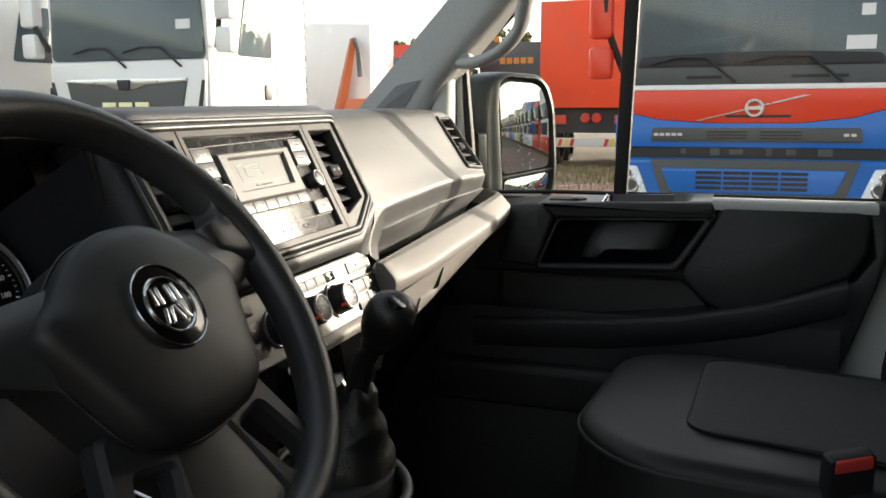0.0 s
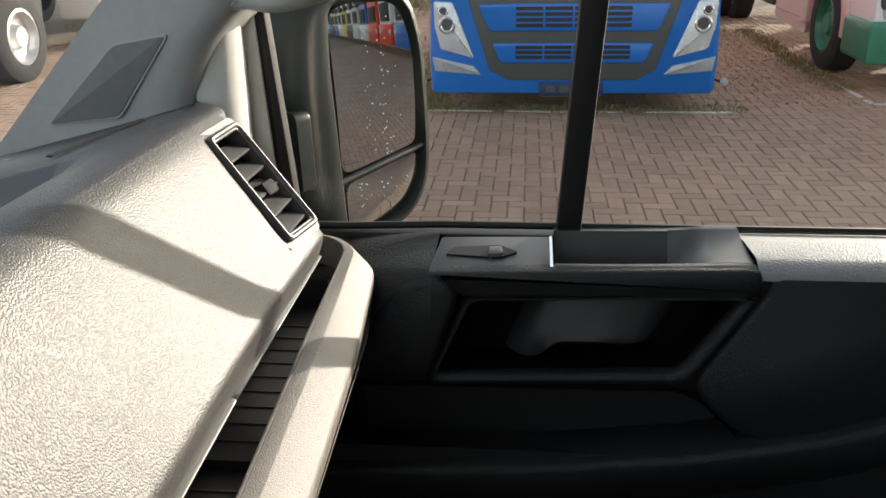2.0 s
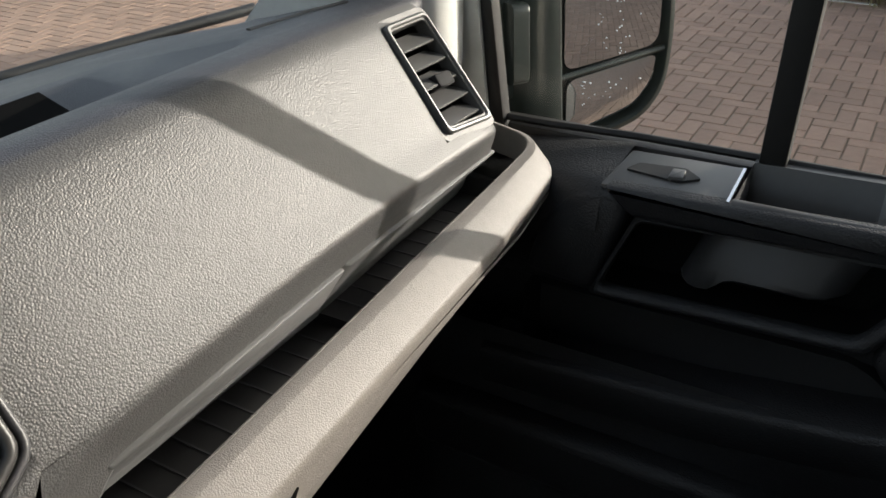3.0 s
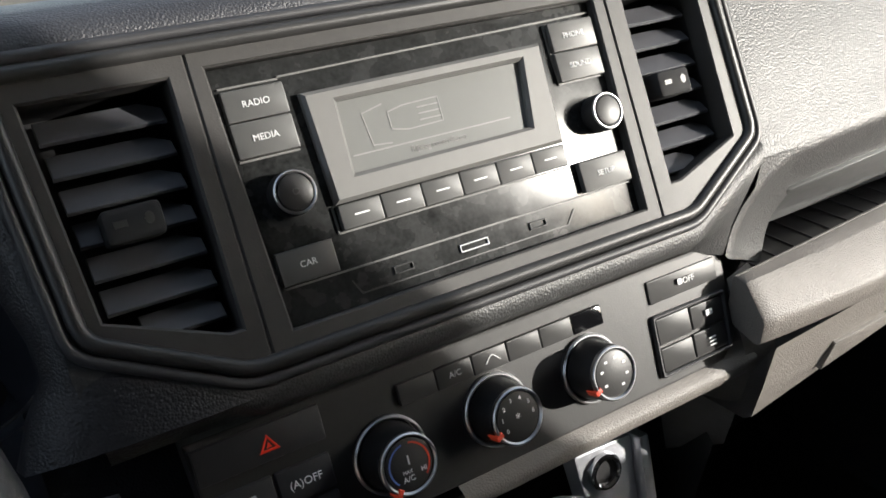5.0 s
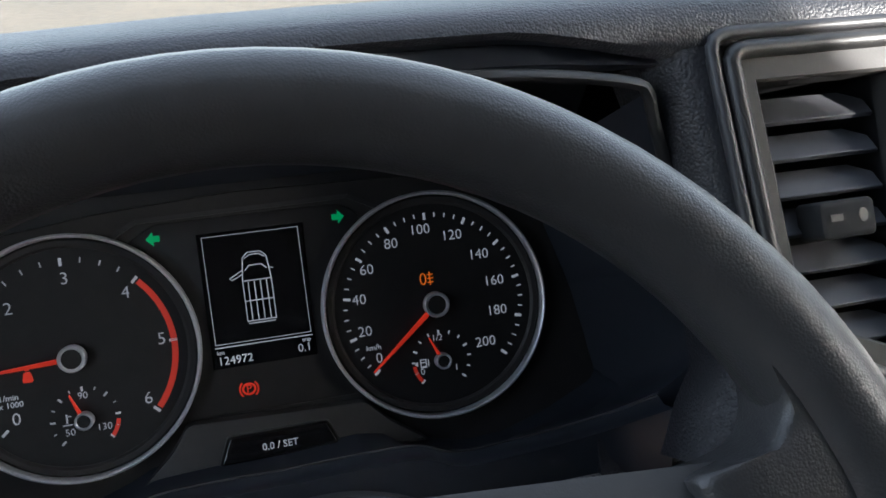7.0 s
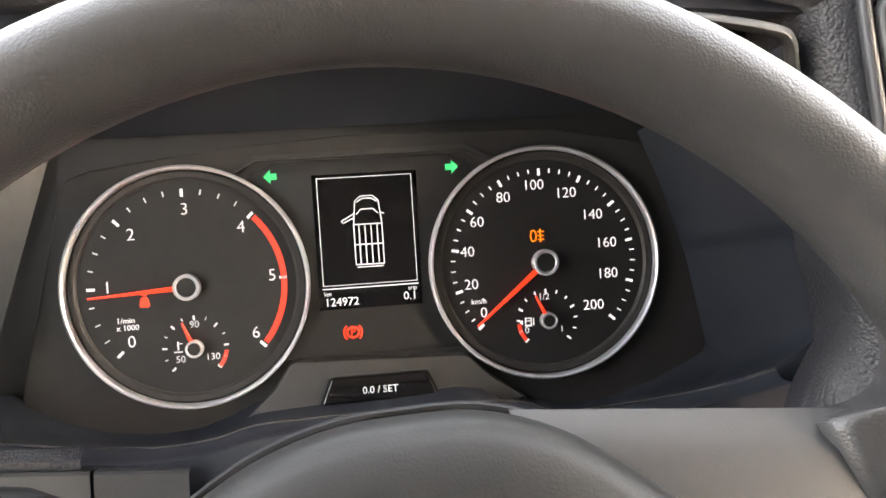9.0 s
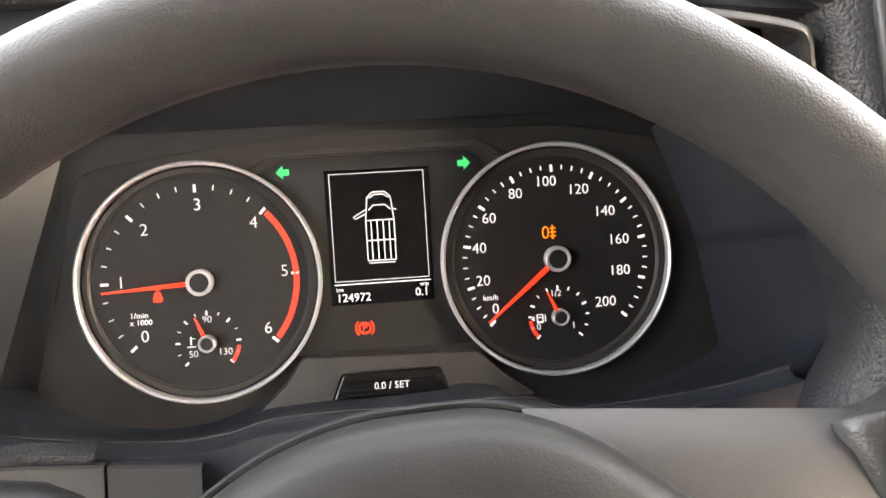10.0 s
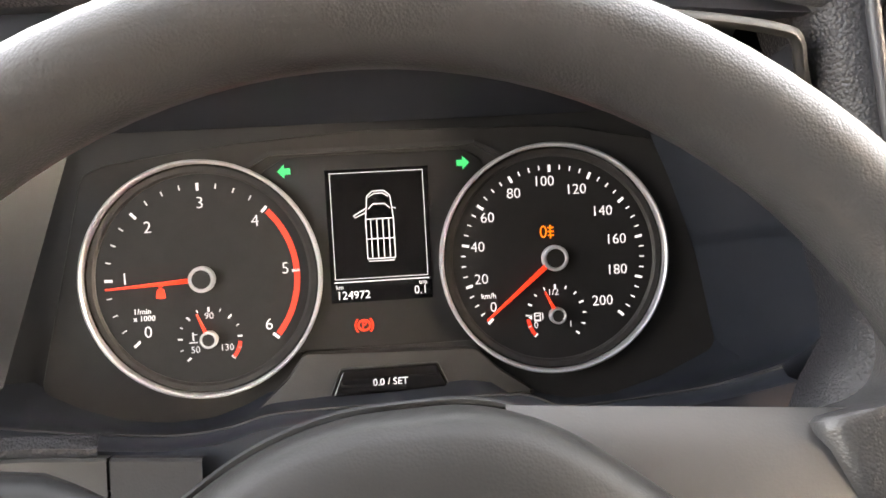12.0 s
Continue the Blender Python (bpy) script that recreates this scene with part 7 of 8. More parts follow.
# blue and red tractor facing the lane
def tractor_blue(x, y):
    m = front(x, y)
    tr = thing("truck", (x + 1.2, y, 0.2), "blue tractor unit with red and white front band", "truck")
    cab = rounded([(-1.17, 1.05), (1.17, 1.05), (1.17, 2.9), (1.10, 3.15), (-1.10, 3.15), (-1.17, 2.9)], 0.05)
    bm = B()
    rings(bm, [[m @ Vector((a * s, b, n)) for a, b in ccw(cab)] for n, s in ((-2.1, 1.0), (-0.25, 1.0), (-0.08, 0.985), (-0.03, 0.955))])
    part("cab", bm, REDPAINT, tr, "red cab shell", 50)
    part("windscreen", slab(B(), m, rounded([(-1.10, 1.78), (1.10, 1.78), (1.06, 2.85), (-1.06, 2.85)], 0.10), -0.05, 0.02, 0.02), TRUCKGLASS, tr, "dark windscreen")
    part("scuttle", slab(B(), m, rounded([(-1.13, 1.75), (1.13, 1.75), (1.09, 1.93), (-1.09, 1.93)], 0.04), 0.0, 0.03, 0.01), TRUCKGREY, tr)
    wiper_pair(tr, m, ((-0.95, -0.45), (-0.12, 0.45)), 1.96)
    for u0, u1 in ((-0.62, -0.30), (0.30, 0.62), (0.66, 0.78)):
        part("scuttle_vent", slab(B(), m, rect((u0 + u1) / 2, 1.835, u1 - u0, 0.03, 0.008), 0.028, 0.034, 0.002), BLACK, tr)
    part("dash_shelf", slab(B(), m, rounded([(-1.08, 1.93), (1.08, 1.93), (1.04, 2.03), (0.3, 2.06), (-0.3, 2.06), (-1.04, 2.03)], 0.04), 0.005, 0.024, 0.004), TRUCKDARK, tr, "dark shelf behind the windscreen foot")
    part("sun_visor", slab(B(), m, rounded([(-1.12, 2.80), (1.12, 2.80), (1.08, 2.92), (-1.08, 2.92)], 0.03), 0.0, 0.10, 0.02), TRUCKDARK, tr, "dark sun visor")
    part("white_band", slab(B(), m, [(-1.17, 1.715), (1.17, 1.715), (1.14, 1.765), (-1.14, 1.765)], 0.0, 0.045, 0.008), WHITEPAINT, tr, "white band")
    bm = slab(B(), m, [(-1.19, 1.52), (-0.85, 1.44), (-0.4, 1.41), (0.4, 1.41), (0.85, 1.46), (1.19, 1.56), (1.18, 1.715), (-1.18, 1.715)], 0.0, 0.055, 0.01)
    part("red_band", bm, REDPAINT, tr, "red front panel", 30)
    bm = slab(B(), m, [(-1.22, 1.18), (1.22, 1.18), (1.23, 1.60), (1.19, 1.56), (0.85, 1.46), (0.4, 1.41), (-0.4, 1.41), (-0.85, 1.44), (-1.19, 1.52), (-1.23, 1.58)], -0.30, 0.05, 0.01)
    part("blue_front", bm, BLUEPAINT, tr, "blue front panel", 30)
    part("air_slot", slab(B(), m, [(-0.25, 1.46), (0.32, 1.46), (0.32, 1.485), (-0.25, 1.485)], 0.05, 0.058), TRUCKDARK, tr)
    part("badge_bar", slab(B(), m, [(-0.52, 1.43), (-0.48, 1.43), (0.48, 1.665), (0.42, 1.665)], 0.05, 0.075, 0.004), CHROMESATIN, tr, "slanting bright bar")
    part("badge_ring", frame_ring(B(), m, disc(0.0, 1.548, 0.085, 28), disc(0, 1.548, 0.058, 28), 0.05, 0.09, 0.006), CHROMESATIN, tr, "round bright badge")
    part("badge_core", slab(B(), m, rect(0, 1.548, 0.12, 0.03), 0.07, 0.088), CHROMESATIN, tr)
    part("grille_band", slab(B(), m, rounded([(-0.93, 1.235), (0.93, 1.235), (0.91, 1.365), (-0.91, 1.365)], 0.02), 0.04, 0.07, 0.008), TRUCKGREY, tr, "grey grille band")
    for u0 in (-0.42, 0.05):
        bm = B()
        for k in range(3):
            slab(bm, m, rect(u0 + 0.19, 1.268 + 0.03 * k, 0.36, 0.016), 0.07, 0.074)
        part("grille_slots", bm, TRUCKDARK, tr)
    for k in range(5):
        part("front_letter", slab(B(), m, rect(-0.875 + 0.055 * k, 1.302, 0.042, 0.026), 0.07, 0.078), CHROMESATIN, tr)
    for k in range(2):
        part("front_letter", slab(B(), m, rect(0.79 + 0.06 * k, 1.302, 0.042, 0.026), 0.07, 0.078), CHROMESATIN, tr)
    part("dark_gap", slab(B(), m, [(-1.16, 1.06), (1.16, 1.06), (1.17, 1.195), (-1.17, 1.195)], -0.3, 0.02), BLACK, tr, "black gap under the front panel")
    for k in range(6):
        part("gap_fitting", slab(B(), m, rect(-0.62 + 0.24 * k + 0.05 * (k % 2), 1.14, 0.045 + 0.04 * (k % 3), 0.05 + 0.02 * (k % 2)), 0.02, 0.035), TRUCKGREY, tr)
    bm = B()
    bl = rounded([(-1.25, 0.20), (1.25, 0.20), (1.26, 0.55), (1.24, 1.00), (1.27, 1.08), (-1.27, 1.08), (-1.24, 1.00), (-1.26, 0.55)], 0.06)
    rings(bm, [[m @ Vector((a * s, 0.64 + (b - 0.64) * s2, n)) for a, b in ccw(bl)] for n, s, s2 in ((-0.6, 1, 1), (-0.02, 1, 1), (0.07, 0.985, 0.98), (0.09, 0.96, 0.95))])
    part("bumper", bm, BLUEPAINT, tr, "blue bumper", 40)
    bm = slab(B(), m, [(-0.92, 1.07), (-0.72, 0.42), (-0.55, 0.33), (0.55, 0.33), (0.72, 0.42), (0.92, 1.07)], 0.08, 0.105, 0.008)
    part("lower_grille", bm, TRUCKGREY, tr, "grey lower grille")
    for v0, v1, w0, w1 in ((0.755, 0.985, 0.72, 0.82), (0.485, 0.655, 0.62, 0.70)):
        part("grille_panel", slab(B(), m, rounded([(-w0, v0), (w0, v0), (w1, v1), (-w1, v1)], 0.04), 0.10, 0.125, 0.012), BLUEPAINT, tr, "blue grille panel")
        kk = 4 if v1 - v0 > 0.2 else 3
        for k in range(kk):
            bm = B()
            vv = v0 + 0.05 + (v1 - v0 - 0.08) * k / (kk - 1) * 0.95
            for s in range(4):
                slab(bm, m, rect(-0.375 + 0.25 * s, vv, 0.232, 0.030), 0.12, 0.128)
            part("grille_slot", bm, BLACK, tr)
    for s in (-1, 1):
        hp = [(s * 0.855, 0.52), (s * 1.15, 0.60), (s * 1.20, 0.80), (s * 1.205, 1.01), (s * 1.04, 1.0)]
        hl = part("headlight", slab(B(), m, rounded(hp, 0.02), 0.06, 0.105, 0.012), LAMP, tr, "bright headlight")
        for v, r in ((0.81, 0.075), (0.925, 0.045)):
            part("lamp_bowl", frame_ring(B(), m, disc(s * (1.03 + 0.28 * (v - 0.6)), v, r, 20), disc(s * (1.03 + 0.28 * (v - 0.6)), v, r * 0.62, 20), 0.09, 0.125, 0.01), CHROME, hl)
            part("lamp_core", slab(B(), m, disc(s * (1.03 + 0.28 * (v - 0.6)), v, r * 0.62, 16), 0.09, 0.112), TRUCKGREY, hl)
        fp = [(s * 0.79, 0.375), (s * 1.20, 0.41), (s * 1.225, 0.535), (s * 0.86, 0.455)]
        part("fog_light", slab(B(), m, rounded(fp, 0.012), 0.06, 0.105, 0.008), FOGLAMP, tr, "pale fog light")
        part("corner_ball", tube(B(), [m @ Vector((s * 1.22, 0.33, 0.0)), m @ Vector((s * 1.29, 0.312, 0.05))], 0.012, 8), TRUCKDARK, tr)
        bm = B()
        bmesh.ops.create_uvsphere(bm, u_segments=14, v_segments=8, radius=0.036, matrix=Matrix.Translation(m @ Vector((s * 1.32, 0.309, 0.06))))
        part("position_lamp", bm, FOGLAMP, tr, "round white position lamp", 60)
        bm = slab(B(), m, [(s * 1.20, 1.10), (s * 1.27, 1.10), (s * 1.27, 1.45), (s * 1.22, 1.58), (s * 1.19, 1.56)], -0.9, 0.0, 0.01)
        part("corner_panel", bm, BLUEPAINT, tr)
        wheel_of(tr, m, s * 1.22, 1.35)
    part("underbody", slab(B(), m, [(-1.0, 0.34), (1.0, 0.34), (1.05, 0.98), (-1.05, 0.98)], -2.15, -0.5), TRUCKDARK, tr, "dark engine and axle under the cab", 0)
    pl = part("number_plate", slab(B(), m, rect(0.0, 0.255, 0.56, 0.11), 0.09, 0.115, 0.004), PLATEBLUE, tr, "blue plate holder")
    bm = B()
    for k in range(4):
        slab(bm, m, rect(-0.18 + 0.12 * k, 0.255, 0.08, 0.055), 0.115, 0.118)
    part("plate_bar", bm, TRUCKGREY, pl)
    part("plate_edge", slab(B(), m, rect(0.0, 0.192, 0.54, 0.008), 0.09, 0.117), TRUCKGREY, pl)
    part("window_notice", slab(B(), m, rect(0.86, 2.12, 0.24, 0.12), 0.02, 0.026), PAPER, tr, "white paper notice")
    part("window_notice", slab(B(), m, rect(0.90, 2.40, 0.11, 0.10), 0.02, 0.026), PAPER, tr)
    mirrors_of(tr, m, 1.33, 1.93, 2.75, REDPAINT)
    chassis(tr, m, 5.6)
    return tr


VOLX, VOLY = 7.60, -0.595
tractor_blue(VOLX, VOLY)


# white tractor: tall cab, dark grille
def tractor_white(x, y, paint=WHITEPAINT, face=WHITEPAINT, label="white tractor unit with dark grille", detail=True, low=None, tall=3.6, long=5.9):
    m = front(x, y)
    tr = thing("truck", (x + 1.2, y, 0.2), label, "truck", "parked trucks")
    shell = rounded([(-1.22, 0.95), (1.22, 0.95), (1.22, tall - 0.4), (1.1, tall), (-1.1, tall), (-1.22, tall - 0.4)], 0.06)
    bm = B()
    rings(bm, [[m @ Vector((a * s, b, n)) for a, b in ccw(shell)] for n, s in ((-2.25, 1.0), (-0.3, 1.0), (-0.1, 0.98), (-0.03, 0.95))])
    part("cab", bm, paint, tr, "", 50)
    part("windscreen", slab(B(), m, rounded([(-1.13, 2.15), (1.13, 2.15), (1.08, tall - 0.5), (-1.08, tall - 0.5)], 0.08), -0.05, 0.015, 0.02), TRUCKGLASS, tr, "dark windscreen")
    part("front_panel", slab(B(), m, rounded([(-1.12, 1.30), (1.12, 1.30), (1.15, 2.14), (-1.15, 2.14)], 0.05), -0.05, 0.03, 0.02), face, tr, smooth=40)
    part("grille", slab(B(), m, rounded([(-0.76, 1.30), (0.76, 1.30), (0.90, 1.93), (-0.90, 1.93)], 0.03), 0.0, 0.05, 0.015), TRUCKGREY, tr, "dark grille")
    part("grille_trim", slab(B(), m, [(-0.89, 1.885), (-0.30, 1.85), (-0.15, 1.80), (0.15, 1.80), (0.30, 1.85), (0.89, 1.885), (0.90, 1.93), (-0.90, 1.93)], 0.04, 0.065, 0.008), CHROMESATIN, tr, "bright grille trim")
    part("badge", slab(B(), m, rounded([(-0.07, 1.79), (0.07, 1.79), (0.10, 1.915), (-0.10, 1.915)], 0.02), 0.05, 0.085, 0.008), TRUCKDARK, tr, "dark badge plate")
    for k in range(3):
        part("front_letter", slab(B(), m, rect(-0.245 + 0.245 * k, 1.58, 0.20, 0.13), 0.05, 0.07, 0.006), BRASSY, tr, "pale gold plain bar")
    part("bumper", slab(B(), m, rounded([(-1.24, 0.32), (1.24, 0.32), (1.24, 1.28), (-1.24, 1.28)], 0.06), -0.6, 0.06, 0.03), face, tr, smooth=40)
    if low:
        part("bumper_skirt", slab(B(), m, rounded([(-1.27, 0.30), (1.27, 0.30), (1.27, 0.70), (-1.27, 0.70)], 0.06), -0.62, 0.09, 0.03), low, tr, "green bumper skirt", 40)
        for s in (-1, 1):
            side = axes(m @ Vector((s * 1.235, 0, 0)), (1, 0, 0) if s > 0 else (-1, 0, 0), (0, 0, 1))
            q = 1 if s > 0 else -1
            arch = [(q * (1.35 + r * math.cos(a)), 0.5 + r * math.sin(a)) for r, aa in ((0.80, np.linspace(-0.1, math.pi + 0.1, 15)), (0.58, np.linspace(math.pi + 0.1, -0.1, 15))) for a in aa]
            part("wheel_arch", slab(B(), side, arch, -0.30, 0.02, 0.015), paint, tr, "pale pink wheel arch", 40)
    part("bumper_grille", slab(B(), m, rounded([(-0.70, 0.62), (0.70, 0.62), (0.68, 1.22), (-0.68, 1.22)], 0.04), 0.05, 0.08, 0.01), TRUCKDARK, tr)
    for s in (-1, 1):
        part("headlight", slab(B(), m, rounded([(s * 0.80, 0.72), (s * 1.16, 0.72), (s * 1.20, 0.98), (s * 0.86, 0.95)], 0.02), 0.05, 0.09, 0.01), LAMP, tr, "bright headlight")
        part("cheek", slab(B(), m, [(s * 0.98, 1.36), (s * 1.05, 1.36), (s * 1.14, 1.9), (s * 1.10, 1.9)], 0.03, 0.04), TRUCKDARK, tr)
        if detail:
            side = axes(m @ Vector((s * 1.222, 0, 0)), (1, 0, 0) if s > 0 else (-1, 0, 0), (0, 0, 1))
            q = 1 if s > 0 else -1
            part("side_window", slab(B(), side, rounded([(q * 0.55, 2.20), (q * 1.35, 2.20), (q * 1.35, 2.95), (q * 0.75, 2.95)], 0.06), -0.01, 0.012, 0.008), TRUCKGLASS, tr, "dark side window")
            part("door_handle", slab(B(), side, rounded([(q * 1.15, 1.66), (q * 1.30, 1.66), (q * 1.30, 1.86), (q * 1.15, 1.86)], 0.03), 0.0, 0.02, 0.008), TRUCKGREY, tr, "grey door handle")
            part("door_line", slab(B(), side, [(q * 1.46, 1.0), (q * 1.475, 1.0), (q * 1.475, 3.1), (q * 1.46, 3.1)], 0.0, 0.004), TRUCKGREY, tr)
            bm = B()
            for k in range(14):
                slab(bm, side, rect(q * 2.31, 1.2 + 0.15 * k, 0.06, 0.09), -0.2, -0.02)
            part("rear_hose", bm, TRUCKDARK, tr, "dark ribbed stack behind the cab")
        wheel_of(tr, m, s * 1.23, 1.35, rim=GREENPAINT if low else RIM)
    part("underbody", slab(B(), m, [(-1.0, 0.34), (1.0, 0.34), (1.05, 0.98), (-1.05, 0.98)], -2.15, -0.5), TRUCKDARK, tr, "dark engine and axle under the cab", 0)
    wiper_pair(tr, m, ((-0.75, -0.25), (0.0, 0.55)), 2.24)
    part("window_notice", slab(B(), m, rect(0.86, 2.55, 0.20, 0.11), 0.015, 0.02), PAPER, tr, "white paper notice")
    mirrors_of(tr, m, 1.34, 2.30, 3.0, paint if detail else TRUCKDARK, 0.02)
    chassis(tr, m, long, 2.3)
    return tr


MANX, MANY = 7.75, 6.62
man = tractor_white(MANX, MANY)
copy_thing(man, man.matrix_basis @ Matrix.Translation((-0.2, 3.35, 0)))

# pale pink and green tractor beside the blue one
PKX, PKY = 8.50, -4.66
pink = tractor_white(PKX, PKY, PINKPAINT, WHITEPAINT, "pale pink, white and green tractor unit", True, GREENPAINT, 3.45, 7.1)
M = front(PKX, PKY)
PSIDE = PKY + 1.23
for v0, v1 in ((1.42, 1.76), (2.28, 2.62), (2.95, 3.05)):
    for s in (-1, 1):
        side = axes(M @ Vector((s * 1.224, 0, 0)), (1, 0, 0) if s > 0 else (-1, 0, 0), (0, 0, 1))
        q = 1 if s > 0 else -1
        part("green_band", slab(B(), side, [(q * 0.05, v0), (q * 2.24, v0), (q * 2.24, v1), (q * 0.05, v1)], 0.0, 0.006), GREENPAINT, pink, "green side band")
part("front_band", slab(B(), M, rounded([(-1.16, 1.32), (1.16, 1.32), (1.18, 1.52), (-1.18, 1.52)], 0.03), 0.03, 0.05, 0.01), GREENPAINT, pink, "green front band")
PS = axes((0, PSIDE, 0), (1, 0, 0), (0, 0, 1))


def pside(poly, n0, n1, bev=0.0):
    """A plate on the tractor's flank; n grows outwards."""
    return slab(B(), PS, poly, -n1, -n0, bev)


for s in (-1, 1):
    lamp = part("headlight", slab(B(), M, rounded([(s * 0.74, 0.78), (s * 1.20, 0.80), (s * 1.22, 1.12), (s * 0.78, 1.14)], 0.06), 0.06, 0.10, 0.02), TRUCKGREY, pink, "dark framed headlight")
    for u, r in ((0.88, 0.085), (1.06, 0.085)):
        part("lamp_bowl", slab(B(), M, disc(s * u, 0.96, r, 20), 0.09, 0.112, 0.01), LAMP, lamp)
    part("fog_light", slab(B(), M, rounded([(s * 0.80, 0.44), (s * 1.10, 0.44), (s * 1.10, 0.56), (s * 0.80, 0.56)], 0.02), 0.08, 0.11, 0.01), LAMP, pink)
part("name_bar", slab(B(), M, rect(0.62, 0.14, 0.9, 0.13), -0.3, -0.22), DIRTYWHITE, pink, "pale plate under the bumper")
tank = part("fuel_tank", pside(rounded([(PKX + 2.02, 0.30), (PKX + 3.36, 0.34), (PKX + 3.36, 0.98), (PKX + 2.02, 1.00)], 0.08), -0.62, -0.02, 0.05), PINKPAINT, pink, "pale pink fuel tank", 40)
part("tank_seam", pside([(PKX + 2.06, 0.80), (PKX + 3.32, 0.80), (PKX + 3.32, 0.812), (PKX + 2.06, 0.812)], -0.03, -0.014), TRUCKGREY, tank)
part("tank_seam", pside([(PKX + 2.06, 0.46), (PKX + 3.32, 0.46), (PKX + 3.32, 0.47), (PKX + 2.06, 0.47)], -0.03, -0.014), PINKDIM, tank)
part("tank_top", pside(rounded([(PKX + 2.05, 0.98), (PKX + 3.33, 0.97), (PKX + 3.2, 1.07), (PKX + 2.2, 1.09)], 0.03), -0.60, -0.05, 0.02), DIRTYWHITE, tank, "pale tank top")
part("tank_cap", pside(disc(PKX + 2.2, 0.86, 0.05, 16), -0.03, 0.012, 0.006), TRUCKDARK, tank)
rail = part("side_rack", pside([(PKX + 3.45, 0.93), (PKX + 5.42, 0.93), (PKX + 5.42, 1.0), (PKX + 3.45, 1.0)], -0.08, 0.0, 0.01), PINKDIM, pink, "dull pink side rack")
for k in range(7):
    x = PKX + 3.47 + 0.31 * k
    part("rack_post", pside([(x, 0.62), (x + 0.07, 0.62), (x + 0.07, 0.93), (x, 0.93)], -0.06, -0.01, 0.006), PINKDIM, rail)
part("rack_panel", pside([(PKX + 3.48, 0.60), (PKX + 5.40, 0.60), (PKX + 5.40, 0.94), (PKX + 3.48, 0.94)], -0.09, -0.07), BARK, rail, "rusty brown back of the rack")
part("rack_bar", pside([(PKX + 3.42, 0.48), (PKX + 5.46, 0.48), (PKX + 5.46, 0.62), (PKX + 3.42, 0.62)], -0.08, 0.01, 0.01), TRUCKGREY, rail)
part("upright_bracket", pside([(PKX + 3.36, 0.62), (PKX + 3.46, 0.62), (PKX + 3.50, 1.20), (PKX + 3.85, 1.30), (PKX + 3.85, 1.38), (PKX + 3.30, 1.38)], -0.30, -0.12, 0.01), BARK, pink, "rusty upright bracket")
part("cross_beam", pside([(PKX + 3.9, 1.28), (PKX + 4.02, 1.28), (PKX + 4.02, 1.38), (PKX + 3.9, 1.38)], -2.2, 0.02, 0.008), OCHRE, pink, "dirty ochre cross beam")
part("mud_flap", pside([(PKX + 1.90, 0.20), (PKX + 1.93, 0.20), (PKX + 1.93, 1.0), (PKX + 1.90, 1.0)], -0.40, -0.26, 0.006), TYRE, pink, "black mud flap")
for k in range(6):
    x = PKX + 3.62 + 0.29 * k
    part("load_bundle", tube(B(), smooth_path([(x, PSIDE - 0.12, 1.03), (x + 0.12, PSIDE - 0.35, 1.07 + 0.03 * (k % 2)), (x + 0.05, PSIDE - 0.75, 1.05)], 4), [0.05, 0.075, 0.085, 0.085, 0.08, 0.085, 0.08, 0.07, 0.05][:9], 8), DIRTYWHITE, pink, "pale wrapped bundle", 60)


# further row seen in the mirror
def simple_truck(x, y, paint, low, label, height=3.25):
    m = front(x, y)
    tr = thing("truck", (x + 1.2, y, 0.2), label, "truck", "row of parked trucks")
    bm = B()
    shell = rounded([(-1.22, 0.95), (1.22, 0.95), (1.22, height - 0.4), (1.1, height), (-1.1, height), (-1.22, height - 0.4)], 0.06)
    rings(bm, [[m @ Vector((a * s, b, n)) for a, b in ccw(shell)] for n, s in ((-2.2, 1.0), (-0.2, 1.0), (-0.03, 0.95))])
    part("cab", bm, paint, tr, smooth=50)
    part("windscreen", slab(B(), m, rounded([(-1.09, 2.05), (1.09, 2.05), (1.04, 2.9), (-1.04, 2.9)], 0.08), -0.05, 0.015, 0.02), TRUCKGLASS, tr, "dark windscreen")
    part("grille", slab(B(), m, rounded([(-0.8, 1.2), (0.8, 1.2), (0.9, 1.85), (-0.9, 1.85)], 0.04), -0.03, 0.03, 0.01), TRUCKDARK, tr, "dark grille")
    part("bumper", slab(B(), m, rounded([(-1.24, 0.32), (1.24, 0.32), (1.24, 1.1), (-1.24, 1.1)], 0.06), -0.6, 0.06, 0.03), low, tr, smooth=40)
    part("underbody", slab(B(), m, [(-1.0, 0.34), (1.0, 0.34), (1.05, 0.98), (-1.05, 0.98)], -2.15, -0.5), TRUCKDARK, tr, "dark engine and axle under the cab", 0)
    side = axes(m @ Vector((-1.224, 0, 0)), (-1, 0, 0), (0, 0, 1))
    part("side_window", slab(B(), side, rounded([(-0.5, 2.1), (-1.3, 2.1), (-1.3, 2.8), (-0.7, 2.8)], 0.06), -0.01, 0.01), TRUCKGLASS, tr)
    for s in (-1, 1):
        part("headlight", slab(B(), m, rect(s * 1.0, 0.8, 0.32, 0.2, 0.03), 0.05, 0.08, 0.01), LAMP, tr)
        wheel_of(tr, m, s * 1.23, 1.35)
    mirrors_of(tr, m, 1.32, 2.1, 2.85, TRUCKDARK, 0.02)
    return tr


